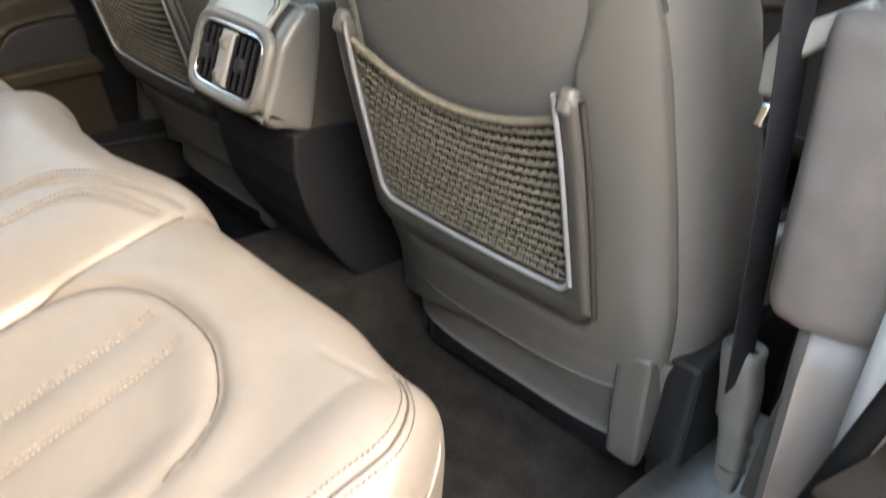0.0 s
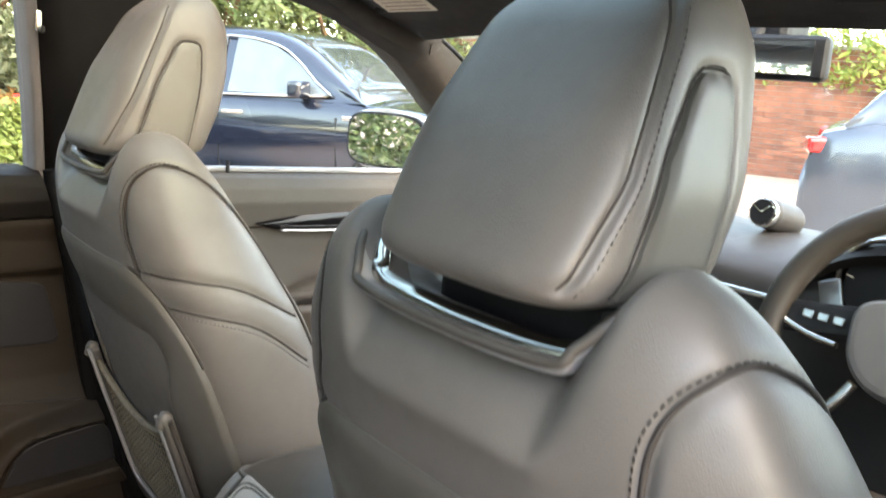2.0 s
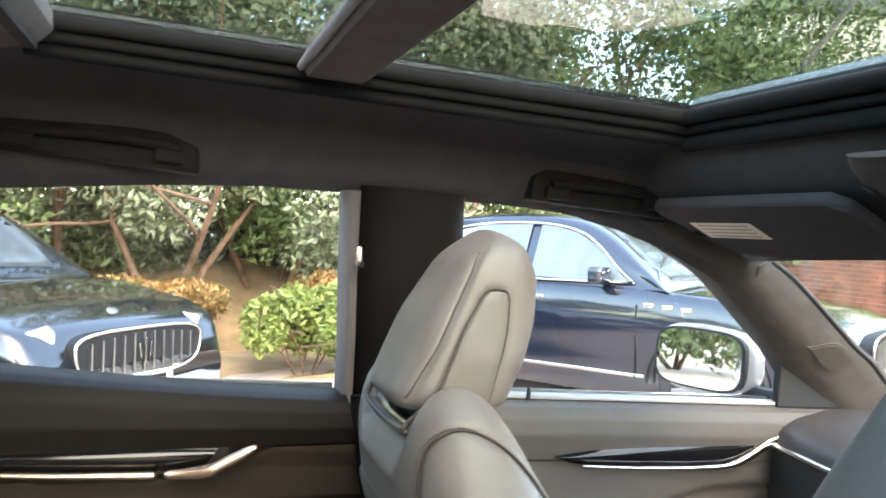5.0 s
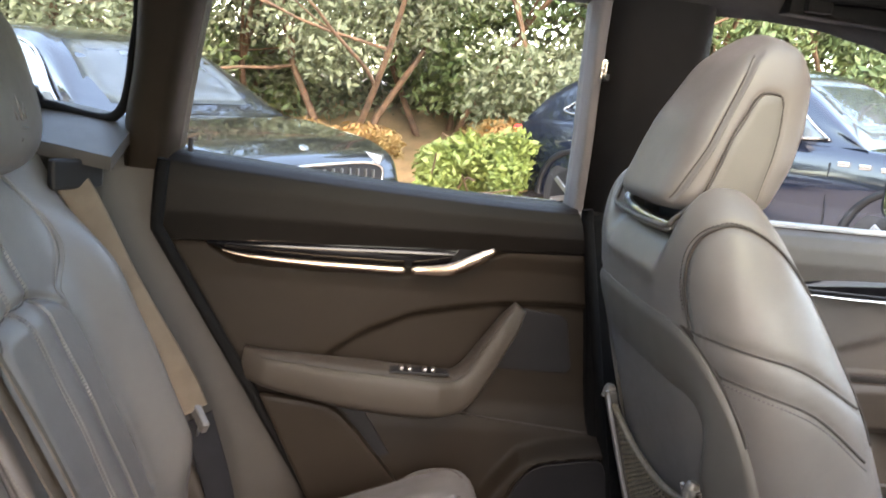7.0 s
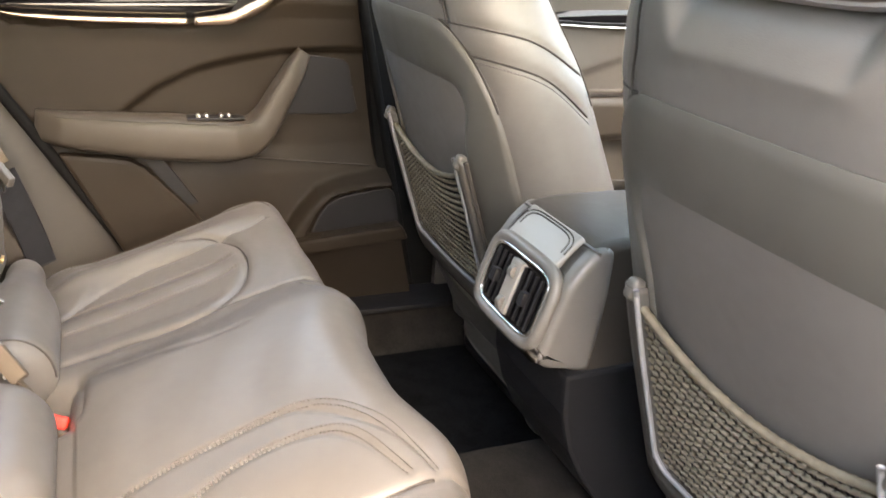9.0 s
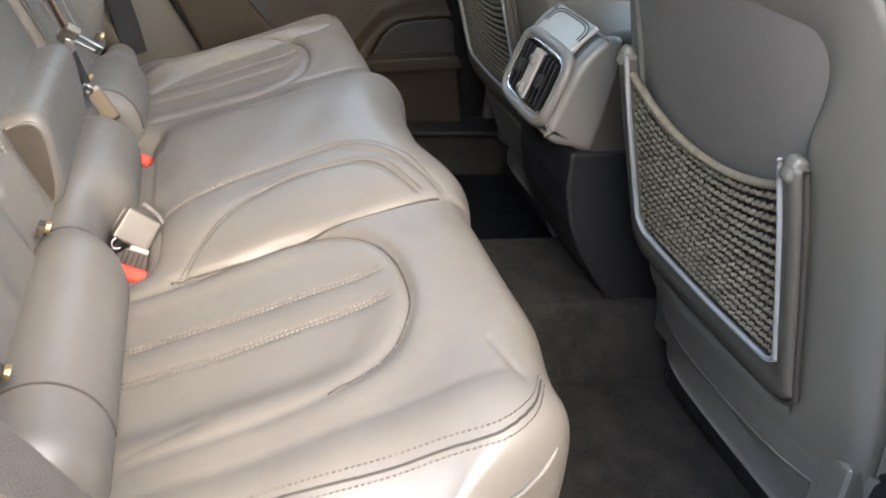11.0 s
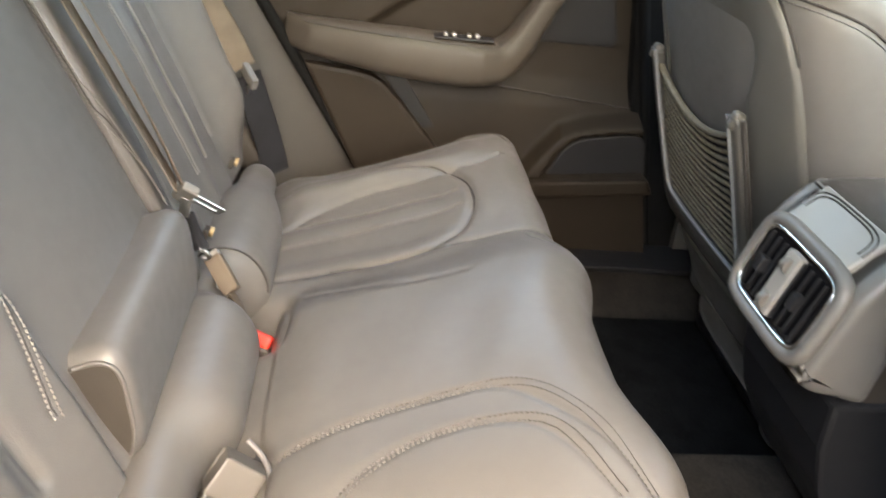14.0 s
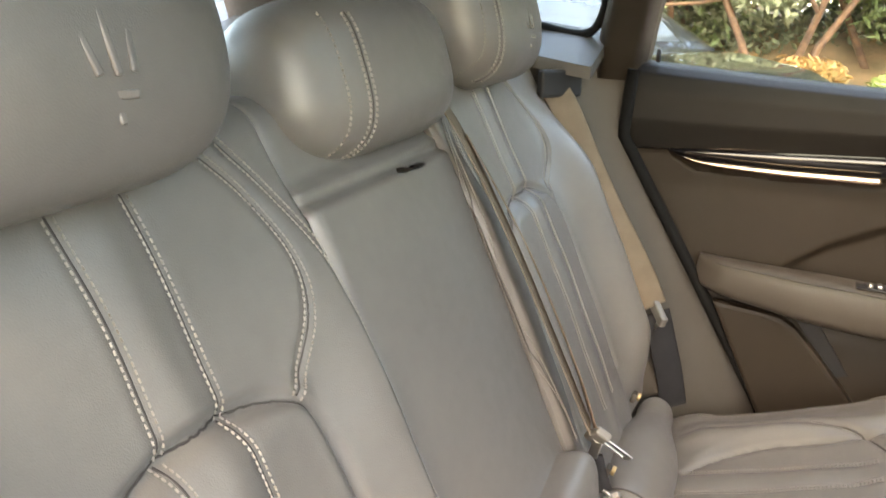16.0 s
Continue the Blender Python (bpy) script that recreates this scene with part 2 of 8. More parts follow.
def knotted(name, paths, radius, material, parent=None, label="", sides=5, kind=""):
    """Cords whose thickness changes along them: radius(i) in metres."""
    V, F = tube_mesh(paths, 1.0, sides)
    V = np.array(V)
    base = 0
    for p in paths:
        p = np.asarray(p, float)
        for i in range(len(p)):
            k = slice(base + i * sides, base + (i + 1) * sides)
            V[k] = p[i] + (V[k] - p[i]) * radius(i)
        base += len(p) * sides
    return mesh_ob(name, V, F, material, parent, label, kind=kind)


def ribbon(name, pts, side, width, thick, material, parent=None, label=""):
    """A strap along pts; side: the direction across its width at each point or one for all."""
    p = np.asarray(pts, float)
    s = np.broadcast_to(np.asarray(side, float), p.shape).copy()
    t = np.gradient(p, axis=0)
    t /= np.linalg.norm(t, axis=1, keepdims=True)
    s -= t * np.sum(s * t, axis=1, keepdims=True)
    s /= np.linalg.norm(s, axis=1, keepdims=True)
    n = np.cross(t, s)
    rows = [p + s * width * 0.5 * a + n * thick * b for a, b in ((-1, -0.3), (-0.9, 0.5), (0.9, 0.5), (1, -0.3), (0.9, -0.5), (-0.9, -0.5))]
    P = np.stack(rows, 0)
    V = P.reshape(-1, 3)
    F = grid_faces(6, len(p), wrap=True)
    F += [tuple(k * len(p) for k in range(6)), tuple(k * len(p) + len(p) - 1 for k in reversed(range(6)))]
    return mesh_ob(name, V, F, material, parent, label)


def box_bm(size, at=(0, 0, 0), bevel=0.004, rot=None, seg=2):
    bm = bmesh.new()
    bmesh.ops.create_cube(bm, size=1.0, matrix=Matrix.Diagonal((*size, 1)))
    if bevel:
        bmesh.ops.bevel(bm, geom=bm.edges[:], offset=bevel, segments=seg, affect="EDGES", profile=0.6)
    m = Matrix.Translation(at) @ (rot.to_4x4() if rot is not None else Matrix.Identity(4))
    bmesh.ops.transform(bm, matrix=m, verts=bm.verts[:])
    return bm


def rot(rx=0, ry=0, rz=0):
    return Euler([radians(a) for a in (rx, ry, rz)]).to_matrix()


def prism_bm(poly, axis, a0, a1, bevel=0.003, seg=2):
    """A polygon in the two other axes, drawn out along axis from a0 to a1."""
    bm = bmesh.new()
    put = {"x": lambda p, a: (a, p[0], p[1]), "y": lambda p, a: (p[0], a, p[1]), "z": lambda p, a: (p[0], p[1], a)}[axis]
    lo = [bm.verts.new(put(p, a0)) for p in poly]
    hi = [bm.verts.new(put(p, a1)) for p in poly]
    bm.faces.new(lo)
    bm.faces.new(list(reversed(hi)))
    for i in range(len(poly)):
        j = (i + 1) % len(poly)
        bm.faces.new((lo[j], lo[i], hi[i], hi[j]))
    bmesh.ops.recalc_face_normals(bm, faces=bm.faces[:])
    if bevel:
        edges = [e for e in bm.edges if e.calc_face_angle(0) > 0.35]
        bmesh.ops.bevel(bm, geom=edges, offset=bevel, segments=seg, affect="EDGES", profile=0.6)
    return bm


def cyl_bm(r0, r1, h, at=(0, 0, 0), rotm=None, seg=24, bevel=0.0):
    bm = bmesh.new()
    bmesh.ops.create_cone(bm, cap_ends=True, segments=seg, radius1=r0, radius2=r1, depth=h)
    if bevel:
        bmesh.ops.bevel(bm, geom=[e for e in bm.edges if e.calc_face_angle(0) > 0.8], offset=bevel, segments=2, affect="EDGES", profile=0.6)
    m = Matrix.Translation(at) @ (rotm.to_4x4() if rotm is not None else Matrix.Identity(4))
    bmesh.ops.transform(bm, matrix=m, verts=bm.verts[:])
    return bm


def on_surface(P, N, pts2, ax=(0, 1), want=None, lift=0.0005):
    """Places on a sheet (points P, normals N) nearest to 2D points in the axes ax; want: (axis, sign) of the side."""
    Pf, Nf = P.reshape(-1, 3), N.reshape(-1, 3)
    if want is not None:
        keep = Nf[:, want[0]] * want[1] > 0.15
        Pf, Nf = Pf[keep], Nf[keep]
    A = Pf[:, list(ax)]
    out, nor = [], []
    for q in pts2:
        d = np.sum((A - q) ** 2, axis=1)
        idx = np.argpartition(d, 4)[:4]
        w = 1 / (d[idx] + 1e-8)
        w /= w.sum()
        p, n = (Pf[idx] * w[:, None]).sum(0), (Nf[idx] * w[:, None]).sum(0)
        n /= np.linalg.norm(n)
        d3 = np.zeros(3)
        d3[list(ax)] = np.asarray(q) - p[list(ax)]
        d3 -= n * np.dot(d3, n)
        out.append(p + d3 + n * lift)
        nor.append(n)
    return np.array(out), np.array(nor)


def resample(p, d):
    p = np.asarray(p, float)
    s = np.concatenate([[0], np.cumsum(np.linalg.norm(np.diff(p[:, :3], axis=0), axis=1))])
    n = max(2, int(s[-1] / d))
    t = np.linspace(0, s[-1], n)
    return np.stack([np.interp(t, s, p[:, k]) for k in range(p.shape[1])], 1)


def stitch_rows(rows, pitch=0.0048, length=0.0029, r=0.0008):
    """Dashes of thread along polylines with normals; returns verts and faces."""
    V, F = [], []
    for p, n in rows:
        p = p.copy()
        for _ in range(3):
            p[1:-1] = 0.25 * p[:-2] + 0.5 * p[1:-1] + 0.25 * p[2:]
        q = resample(np.hstack([p, n]), pitch)
        pts, nn = q[:, :3], q[:, 3:]
        t = np.gradient(pts, axis=0)
        t /= np.linalg.norm(t, axis=1, keepdims=True) + 1e-12
        for c, d, m in zip(pts, t, nn):
            s = np.cross(d, m)
            b = len(V)
            for e in (-1, 1):
                o = c + d * e * length / 2 - m * r * 0.5
                V += [o - s * r, o + m * 2.0 * r, o + s * r]
            F += [(b, b + 1, b + 4, b + 3), (b + 1, b + 2, b + 5, b + 4), (b, b + 2, b + 1), (b + 3, b + 4, b + 5)]
    return V, F


def twin_stitch(name, sheet, lines, ax, want, parent, gap=0.0035, material=None, r=0.0008):
    P, N = sheet
    rows = []
    for line in lines:
        c = smooth_poly(line, 80)
        t = np.gradient(c, axis=0)
        t /= np.linalg.norm(t, axis=1, keepdims=True)
        side = np.stack([-t[:, 1], t[:, 0]], 1)
        for e in (-1, 1):
            rows.append(on_surface(P, N, c + side * e * gap, ax, want, 0.0013))
    V, F = stitch_rows(rows, r=r)
    return mesh_ob(name, V, F, material or THREAD, parent, "pale double row of stitching", smooth=False, kind="stuff")


def seam_line(name, sheet, lines, ax, want, parent, r=0.0011, material=None):
    P, N = sheet
    paths = [on_surface(P, N, smooth_poly(l, 80), ax, want, -0.0003)[0] for l in lines]
    return tubes(name, paths, r, material or SEAM, parent, "dark sewn seam", sides=5)


# ---- front seats ----
def ring_body(zs, half, back, depth, n=3.0, nu=160, taper=0.0, n_back=None):
    """Closed rings at heights zs: half width, back y, depth; taper narrows the back, n_back squares it. Returns (nu, nv, 3)."""
    w = np.linspace(0, 2 * math.pi, nu, endpoint=False)
    n = np.where(np.sin(w) < 0, n_back or n, n)
    cx = np.sign(np.cos(w)) * np.abs(np.cos(w)) ** (2 / n)
    cy = np.sign(np.sin(w)) * np.abs(np.sin(w)) ** (2 / n)
    fore = (1 + cy) / 2
    X = (cx * (1 - taper * (1 - fore)))[:, None] * half[None, :]
    Y = back[None, :] + fore[:, None] * depth[None, :]
    Z = np.broadcast_to(zs[None, :], X.shape)
    return np.stack([X, Y, Z], 2)


def front_seat(cx):
    seat = empty("front_seat", "dark taupe leather front car seat with hard plastic back shell", "car seat", "front seats", (cx, 0, 0))
    # backrest
    t = np.linspace(0, 1, 110)
    z0 = 0.50 + 0.732 * np.sin(t * math.pi / 2) ** 1.15
    half = np.interp(z0, [0.50, 0.56, 0.64, 0.78, 0.88, 1.00, 1.07, 1.13, 1.18, 1.205, 1.222, 1.232], [0.235, 0.25, 0.262, 0.256, 0.248, 0.238, 0.228, 0.211, 0.184, 0.163, 0.138, 0.100])
    back = np.interp(z0, [0.50, 0.56, 0.66, 0.86, 1.07, 1.13, 1.17, 1.20, 1.222, 1.232], [0.690, 0.668, 0.634, 0.567, 0.499, 0.489, 0.490, 0.496, 0.511, 0.532])
    depth = np.interp(z0, [0.50, 0.80, 1.00, 1.10, 1.17, 1.205, 1.222, 1.232], [0.27, 0.25, 0.225, 0.185, 0.140, 0.104, 0.070, 0.030])
    k = np.ones(7) / 7
    sm = lambda a: np.concatenate([a[:3], np.convolve(a, k, "valid"), a[-3:]])
    half, back, depth = sm(half), sm(back), sm(depth)
    P = ring_body(z0, half, back, depth, 2.9, 300)
    x, y, z = P[..., 0], P[..., 1], P[..., 2]
    # the scoop under the head restraint, and the hollow of the back face
    P[..., 2] -= 0.062 * step(0.126, 0.080, np.abs(x)) * step(1.085, 1.205, z)
    # sewn grooves on the sides: arched panel and cross seams
    N = grid_normals(P, True)
    side_line = smooth_poly([(0.5165, 1.060), (0.5045, 1.11), (0.5035, 1.15), (0.515, 1.179), (0.542, 1.191), (0.585, 1.174), (0.632, 1.128), (0.69, 1.04), (0.73, 0.96)], 70)
    cross_a = smooth_poly([(0.512, 1.066), (0.56, 1.062), (0.62, 1.048), (0.70, 1.005)], 40)
    cross_b = smooth_poly([(0.530, 1.028), (0.58, 1.020), (0.64, 1.000), (0.71, 0.95)], 40)
    def at(line, sgn, lift):
        """Places on the side of the backrest for (y, z) along a line, and their normals."""
        out = []
        for yy, zz in line:
            hb, bb, dd = np.interp(zz, z0, half), np.interp(zz, z0, back), np.interp(zz, z0, depth)
            cy = np.clip(2 * (yy - bb) / dd - 1, -0.9999, 0.9999)
            sn = abs(cy) ** (2.9 / 2)
            out.append((sgn * hb * (1 - sn * sn) ** (1 / 2.9), yy, zz))
        out = np.array(out)
        t = np.gradient(out, axis=0)
        n = np.stack([np.full(len(out), sgn * 0.85), np.full(len(out), -0.45), np.full(len(out), 0.15)], 1)
        n -= t * (np.sum(n * t, axis=1) / np.sum(t * t, axis=1))[:, None]
        n /= np.linalg.norm(n, axis=1, keepdims=True)
        return out + n * lift, n

    for line, dep in ((side_line, 0.0045), (cross_a, 0.0035), (cross_b, 0.0035)):
        for sgn in (-1, 1):
            d = np.full(P.shape[:2], 1e9)
            for q in at(resample(line, 0.004), sgn, 0.0)[0]:
                d = np.minimum(d, np.linalg.norm(P - q, axis=2))
            P -= N * (dep * np.exp(-(d / 0.0045) ** 2))[..., None]
    body = mesh_ob("backrest", P.reshape(-1, 3), grid_faces(300, 110, True) + [tuple(i * 110 for i in range(300))], LEATHER, seat)
    rows = []
    for sgn in (-1, 1):
        tubes("side_seam", [at(side_line, sgn, -0.0024)[0]], 0.0017, SEAM, seat, "dark piped seam", sides=6)
        tubes("cross_seam", [at(cross_a, sgn, -0.0022)[0]], 0.0016, SEAM, seat, "dark sewn seam", sides=5)
        tubes("cross_seam", [at(cross_b, sgn, -0.0022)[0]], 0.0016, SEAM, seat, "dark sewn seam", sides=5)
        rows.append(at(cross_b + np.array((0, -0.007)), sgn, 0.0003))
        rows.append(at(side_line[4:36] + np.array((-0.0020, 0.0022)), sgn, 0.0005))
    V, F = stitch_rows(rows, r=0.0007)
    mesh_ob("stitching", V, F, SEAM, seat, "dark thread stitching", smooth=False, kind="stuff")
    # back shell: the rear of the same form, 5 mm proud
    v_lo = 0.552
    # a regular sheet over angle and height instead of ragged faces
    arc = np.linspace(-1, 1, 121)
    Q = np.zeros((121, 90, 3))
    for a_i, a in enumerate(arc):
        corner = max(0.0, (abs(a) - 0.36) / 0.64)
        ztop = 1.068 - 0.175 * (1 - math.sqrt(max(0.0, 1 - corner ** 2.2)))
        zz = np.linspace(v_lo, ztop, 90)
        hb = np.interp(zz, z0, half)
        bb = np.interp(zz, z0, back)
        dd = np.interp(zz, z0, depth)
        ang = -math.pi / 2 + a * radians(58)
        cxx = math.copysign(abs(math.cos(ang)) ** (2 / 2.9), math.cos(ang)) if abs(a) > 1e-6 else 0.0
        cyy = math.copysign(abs(math.sin(ang)) ** (2 / 2.9), math.sin(ang))
        Q[a_i, :, 0] = cxx * (hb + 0.004)
        Q[a_i, :, 1] = bb - 0.005 + (1 + cyy) / 2 * dd
        Q[a_i, :, 2] = zz
    qx, qz = Q[..., 0], Q[..., 2]
    inset = np.clip((0.152 + 0.040 * step(0.88, 0.98, qz) - np.abs(qx)) / (0.012 + 0.040 * step(0.88, 0.98, qz)), 0, 1)
    inset = inset * inset * (3 - 2 * inset) * step(1.035, 0.870, qz) * step(0.575, 0.615, qz)
    Q[..., 1] += 0.022 * inset
    # the rim turns in
    ra = np.minimum(1, (1 - np.abs(arc)) / 0.04)[:, None]
    rb = np.minimum(1, np.linspace(1, 0, 90) / 0.03)[None, :]
    Q[..., 1] += 0.004 * (1 - np.minimum(ra, rb)) ** 2
    slab("back_shell", Q, (0, 0.006, 0), SHELL, seat, "smooth grey plastic back shell")
    # dark tube stands for the shade in the gap above the shell
    tubes("shell_gap", [Q[2:-2, -1] + np.array((0, 0.0035, 0.0022))], 0.0024, SEAM, seat, "dark line for the shade in the shell's top gap", sides=6)
    # map pocket: frame, net, hem
    face_y = lambda zz: float(np.interp(zz, z0, back)) - 0.006

    def band(half_w, low, turn):
        """One edge of the U-shaped pocket frame, from tip to tip, as (x, z)."""
        right = [(half_w - 0.004, 0.872), (half_w, 0.80), (half_w, low + turn)] + [(half_w - turn * (1 - math.cos(a)), low + turn * (1 - math.sin(a))) for a in np.linspace(0.25, 1.32, 5)] + [(half_w - turn, low), (half_w * 0.4, low - 0.003), (0.0, low - 0.004)]
        return smooth_poly([(x, z) for x, z in right] + [(-x, z) for x, z in reversed(right[:-1])], 190)

    e_in, e_out = band(0.1475, 0.648, 0.022), band(0.1700, 0.605, 0.034)
    frame_rows = []
    for f, lift in ((0.0, -0.006), (0.04, 0.004), (0.14, 0.0085), (0.5, 0.0100), (0.86, 0.0085), (0.96, 0.004), (1.0, -0.006)):
        frame_rows.append([(x, face_y(z) - lift, z) for x, z in e_in * (1 - f) + e_out * f])
    Bn = np.array(frame_rows)
    # groove shade drawn as a dark tube round the frame
    tubes("pocket_groove", [np.array([(x * 1.008, face_y(z) + 0.0005, z - 0.002 if z < 0.7 else z) for x, z in e_out])], 0.0032, SEAM, seat, "dark line for the shade round the pocket frame", sides=6)
    nb, ne = len(frame_rows), len(e_in)
    pocket = mesh_ob("net_pocket", Bn.reshape(-1, 3), [tuple(reversed(q)) for q in grid_faces(nb, ne)] + [tuple(k * ne for k in range(nb)), tuple(k * ne + ne - 1 for k in reversed(range(nb)))], FRAME_GREY, seat, "seat-back pocket with plastic frame and stretch net")
    trim_line = np.array([(x, face_y(z) - 0.0085, z) for x, z in e_in])
    tubes("pocket_trim", [trim_line], 0.0030, PALE_SATIN, pocket, "pale inner edge of the frame", sides=8)
    for sx in (-1, 1):
        part("frame_tip", box_bm((0.016, 0.016, 0.024), (sx * 0.1545, face_y(0.868) - 0.003, 0.868), 0.007, rot(-17, 0, 0), 4), SHELL, pocket, "rounded tip", smooth=True)
    sag = lambda xx: 0.815 + 0.034 * (xx / 0.148) ** 2
    rows, cords = 17, []
    fy = lambda xx, zz: float(np.interp(zz, z0, back)) - 0.004 - 0.004 * (1 - (xx / 0.15) ** 2)
    for r_i in range(rows):
        f = r_i / (rows - 1)
        line = []
        for c_i, xx in enumerate(np.linspace(-0.150, 0.150, 181)):
            zz = 0.655 + f * (sag(xx) - 0.655)
            line.append((xx, fy(xx, zz) - 0.0012 * math.cos(math.pi * (c_i / 3 + r_i)), zz + 0.0006 * math.sin(math.pi * (c_i / 3 + r_i))))
        cords.append(line)
    knotted("net", cords, lambda i: 0.0026 + 0.0008 * abs(math.sin(math.pi * i / 3)), NET, pocket, "beige woven elastic net", kind="stuff")
    # black sheet behind the net stands for the shade inside the pocket
    L = np.array([[(xx, fy(xx, zz) + 0.006, zz) for zz in np.linspace(0.648, sag(xx) - 0.004, 12)] for xx in np.linspace(-0.152, 0.152, 30)])
    slab("pocket_lining", L, (0, 0.002, 0), BLACK, pocket, "black sheet for the shade inside the pocket")
    cords = []
    for c_i in range(60):
        xx = -0.148 + 0.296 * c_i / 59
        line = []
        for r_i in range(2 * rows - 1):
            f = r_i / (2 * rows - 2)
            zz = 0.655 + f * (sag(xx) - 0.655)
            line.append((xx + 0.0012 * math.sin(math.pi * r_i / 2 + c_i), fy(xx, zz) + 0.0018 * math.cos(math.pi * (r_i / 2 + c_i)), zz))
        cords.append(line)
    tubes("net_weave", cords, 0.0008, WEBBING_DARK, pocket, sides=4, kind="stuff")
    hem = [(xx, fy(xx, sag(xx)) - 0.003, sag(xx)) for xx in np.linspace(-0.152, 0.152, 60)]
    tubes("hem", [hem], 0.0042, NET, pocket, "ribbed elastic hem", sides=8)
    # head restraint bezel in the scoop
    V = []
    bez = smooth_poly([(-0.124, 0.538, 1.214), (-0.114, 0.515, 1.200), (-0.100, 0.502, 1.182), (-0.085, 0.497, 1.171), (0, 0.494, 1.168), (0.085, 0.497, 1.171), (0.100, 0.502, 1.182), (0.114, 0.515, 1.200), (0.124, 0.538, 1.214)], 80)
    bez = bez[9:-9]
    tubes("bezel", [bez], 0.0034, FRAME_GREY, seat, "dark plastic rim of the head restraint scoop", sides=8)
    B = np.zeros((len(bez), 4, 3))
    for k, (dy, dz, sx) in enumerate(((0.0, 0.0, 1.0), (0.008, -0.003, 0.985), (0.016, -0.001, 0.97), (0.075, -0.010, 0.90))):
        B[:, k] = bez * np.array((sx, 1, 1)) + np.array((0, dy, dz))
    slab("bezel_plate", B, (0, 0.002, -0.006), PALE_SATIN, seat, "satin grey tray under the head restraint")
    tr = [(a * 0.955, b + 0.016, c + 0.0035) for a, b, c in bez[3:-3]]
    ribbon("bezel_trim", tr, (0, 0.75, 0.66), 0.012, 0.003, CHROME, seat, "satin chrome edge")
    for sx in (-0.05, 0.05):
        part("post", cyl_bm(0.006, 0.006, 0.06, (sx, 0.56, 1.195), seg=14), CHROME, seat)
    # added filler shuts out daylight and darkens the gap below the head restraint
    part("guide_block", box_bm((0.150, 0.050, 0.044), (0, 0.578, 1.170), 0.008, seg=3), BLACK, seat, "black filler that darkens the gap under the head restraint")
    # head restraint
    s = np.linspace(0, 1, 70)
    hz = 1.190 + 0.216 * (0.5 - 0.5 * np.cos(s * math.pi))
    hh = np.interp(hz, [1.190, 1.196, 1.21, 1.26, 1.30, 1.35, 1.38, 1.392, 1.402, 1.406], [0.0844, 0.0969, 0.1018, 0.1026, 0.0949, 0.0865, 0.0764, 0.0673, 0.0427, 0.0148])
    hb = np.interp(hz, [1.190, 1.196, 1.206, 1.295, 1.367, 1.385, 1.396, 1.404, 1.406], [0.497, 0.4904, 0.4888, 0.5209, 0.5628, 0.5837, 0.5986, 0.607, 0.609])
    hd = np.interp(hz, [1.190, 1.199, 1.25, 1.301, 1.354, 1.386, 1.396, 1.404, 1.406], [0.6099, 0.6335, 0.6535, 0.665, 0.6646, 0.6487, 0.6335, 0.6184, 0.612]) - hb
    k5 = np.ones(5) / 5
    sm5 = lambda a: np.concatenate([a[:2], np.convolve(a, k5, "valid"), a[-2:]])
    H = ring_body(hz, sm5(hh), sm5(hb), sm5(hd), 3.6, 220, taper=0.056, n_back=4.19)
    HN = grid_normals(H, True)
    crease = smooth_poly([(0.501, 1.203), (0.519, 1.240), (0.532, 1.266), (0.544, 1.294), (0.567, 1.346), (0.579, 1.372), (0.588, 1.3815)], 48)
    edge_l, edge_r = [(0.528, 1.198), (0.536, 1.218), (0.555, 1.2745), (0.576, 1.315), (0.582, 1.326), (0.592, 1.3345)], [(0.607, 1.3355), (0.6135, 1.332), (0.616, 1.323), (0.614, 1.290), (0.605, 1.245), (0.597, 1.198)]
    panel = smooth_poly(np.array(edge_l + edge_r), 80)
    hs = np.abs(HN[..., 0]) > 0.2
    for line, dep, wd in ((crease, 0.003, 0.003), (panel, 0.004, 0.003)):
        d = dist_poly(H[..., 1], H[..., 2], line)
        H -= HN * (dep * np.exp(-(d / wd) ** 2) * hs * step(1.388, 1.372, H[..., 2]))[..., None]
    HN = grid_normals(H, True)
    head = mesh_ob("headrest", H.reshape(-1, 3), grid_faces(220, 70, True) + [tuple(i * 70 for i in range(220)), tuple(i * 70 + 69 for i in reversed(range(220)))], LEATHER, seat)
    for sgn in (-1, 1):
        seam_line("crease", (H, HN), [crease[:44]], (1, 2), (0, sgn), head, 0.0012)
        seam_line("panel_seam", (H, HN), [panel], (1, 2), (0, sgn), head, 0.0017, SEAM)
        gy = np.linspace(0, 1, 14)
        U = np.zeros((14, 24, 3))
        for i, zz in enumerate(np.linspace(1.199, 1.331, 24)):
            l = np.interp(zz, [b for _, b in edge_l], [a for a, _ in edge_l]) + 0.0035
            r = np.interp(zz, [b for _, b in reversed(edge_r)], [a for a, _ in reversed(edge_r)]) - 0.0035
            pp, _ = on_surface(H, HN, np.stack([l + (r - l) * gy, np.full(14, zz)], 1), (1, 2), (0, sgn), 0.0024)
            U[:, i] = pp
        slab("side_panel", U if sgn > 0 else U[::-1], (-sgn * 0.004, 0, 0), SHELL, head, "paler inlaid side panel")
    rows = [on_surface(H, HN, crease[:40] + np.array((0.006, -0.002)), (1, 2), (0, sgn), 0.0003) for sgn in (-1, 1)]
    V, F = stitch_rows(rows, r=0.0005)
    mesh_ob("headrest_stitching", V, F, FRAME_GREY, head, "dark thread stitching", smooth=False, kind="stuff")
    # cushion, base and skirt
    t = np.linspace(0, 1, 40)
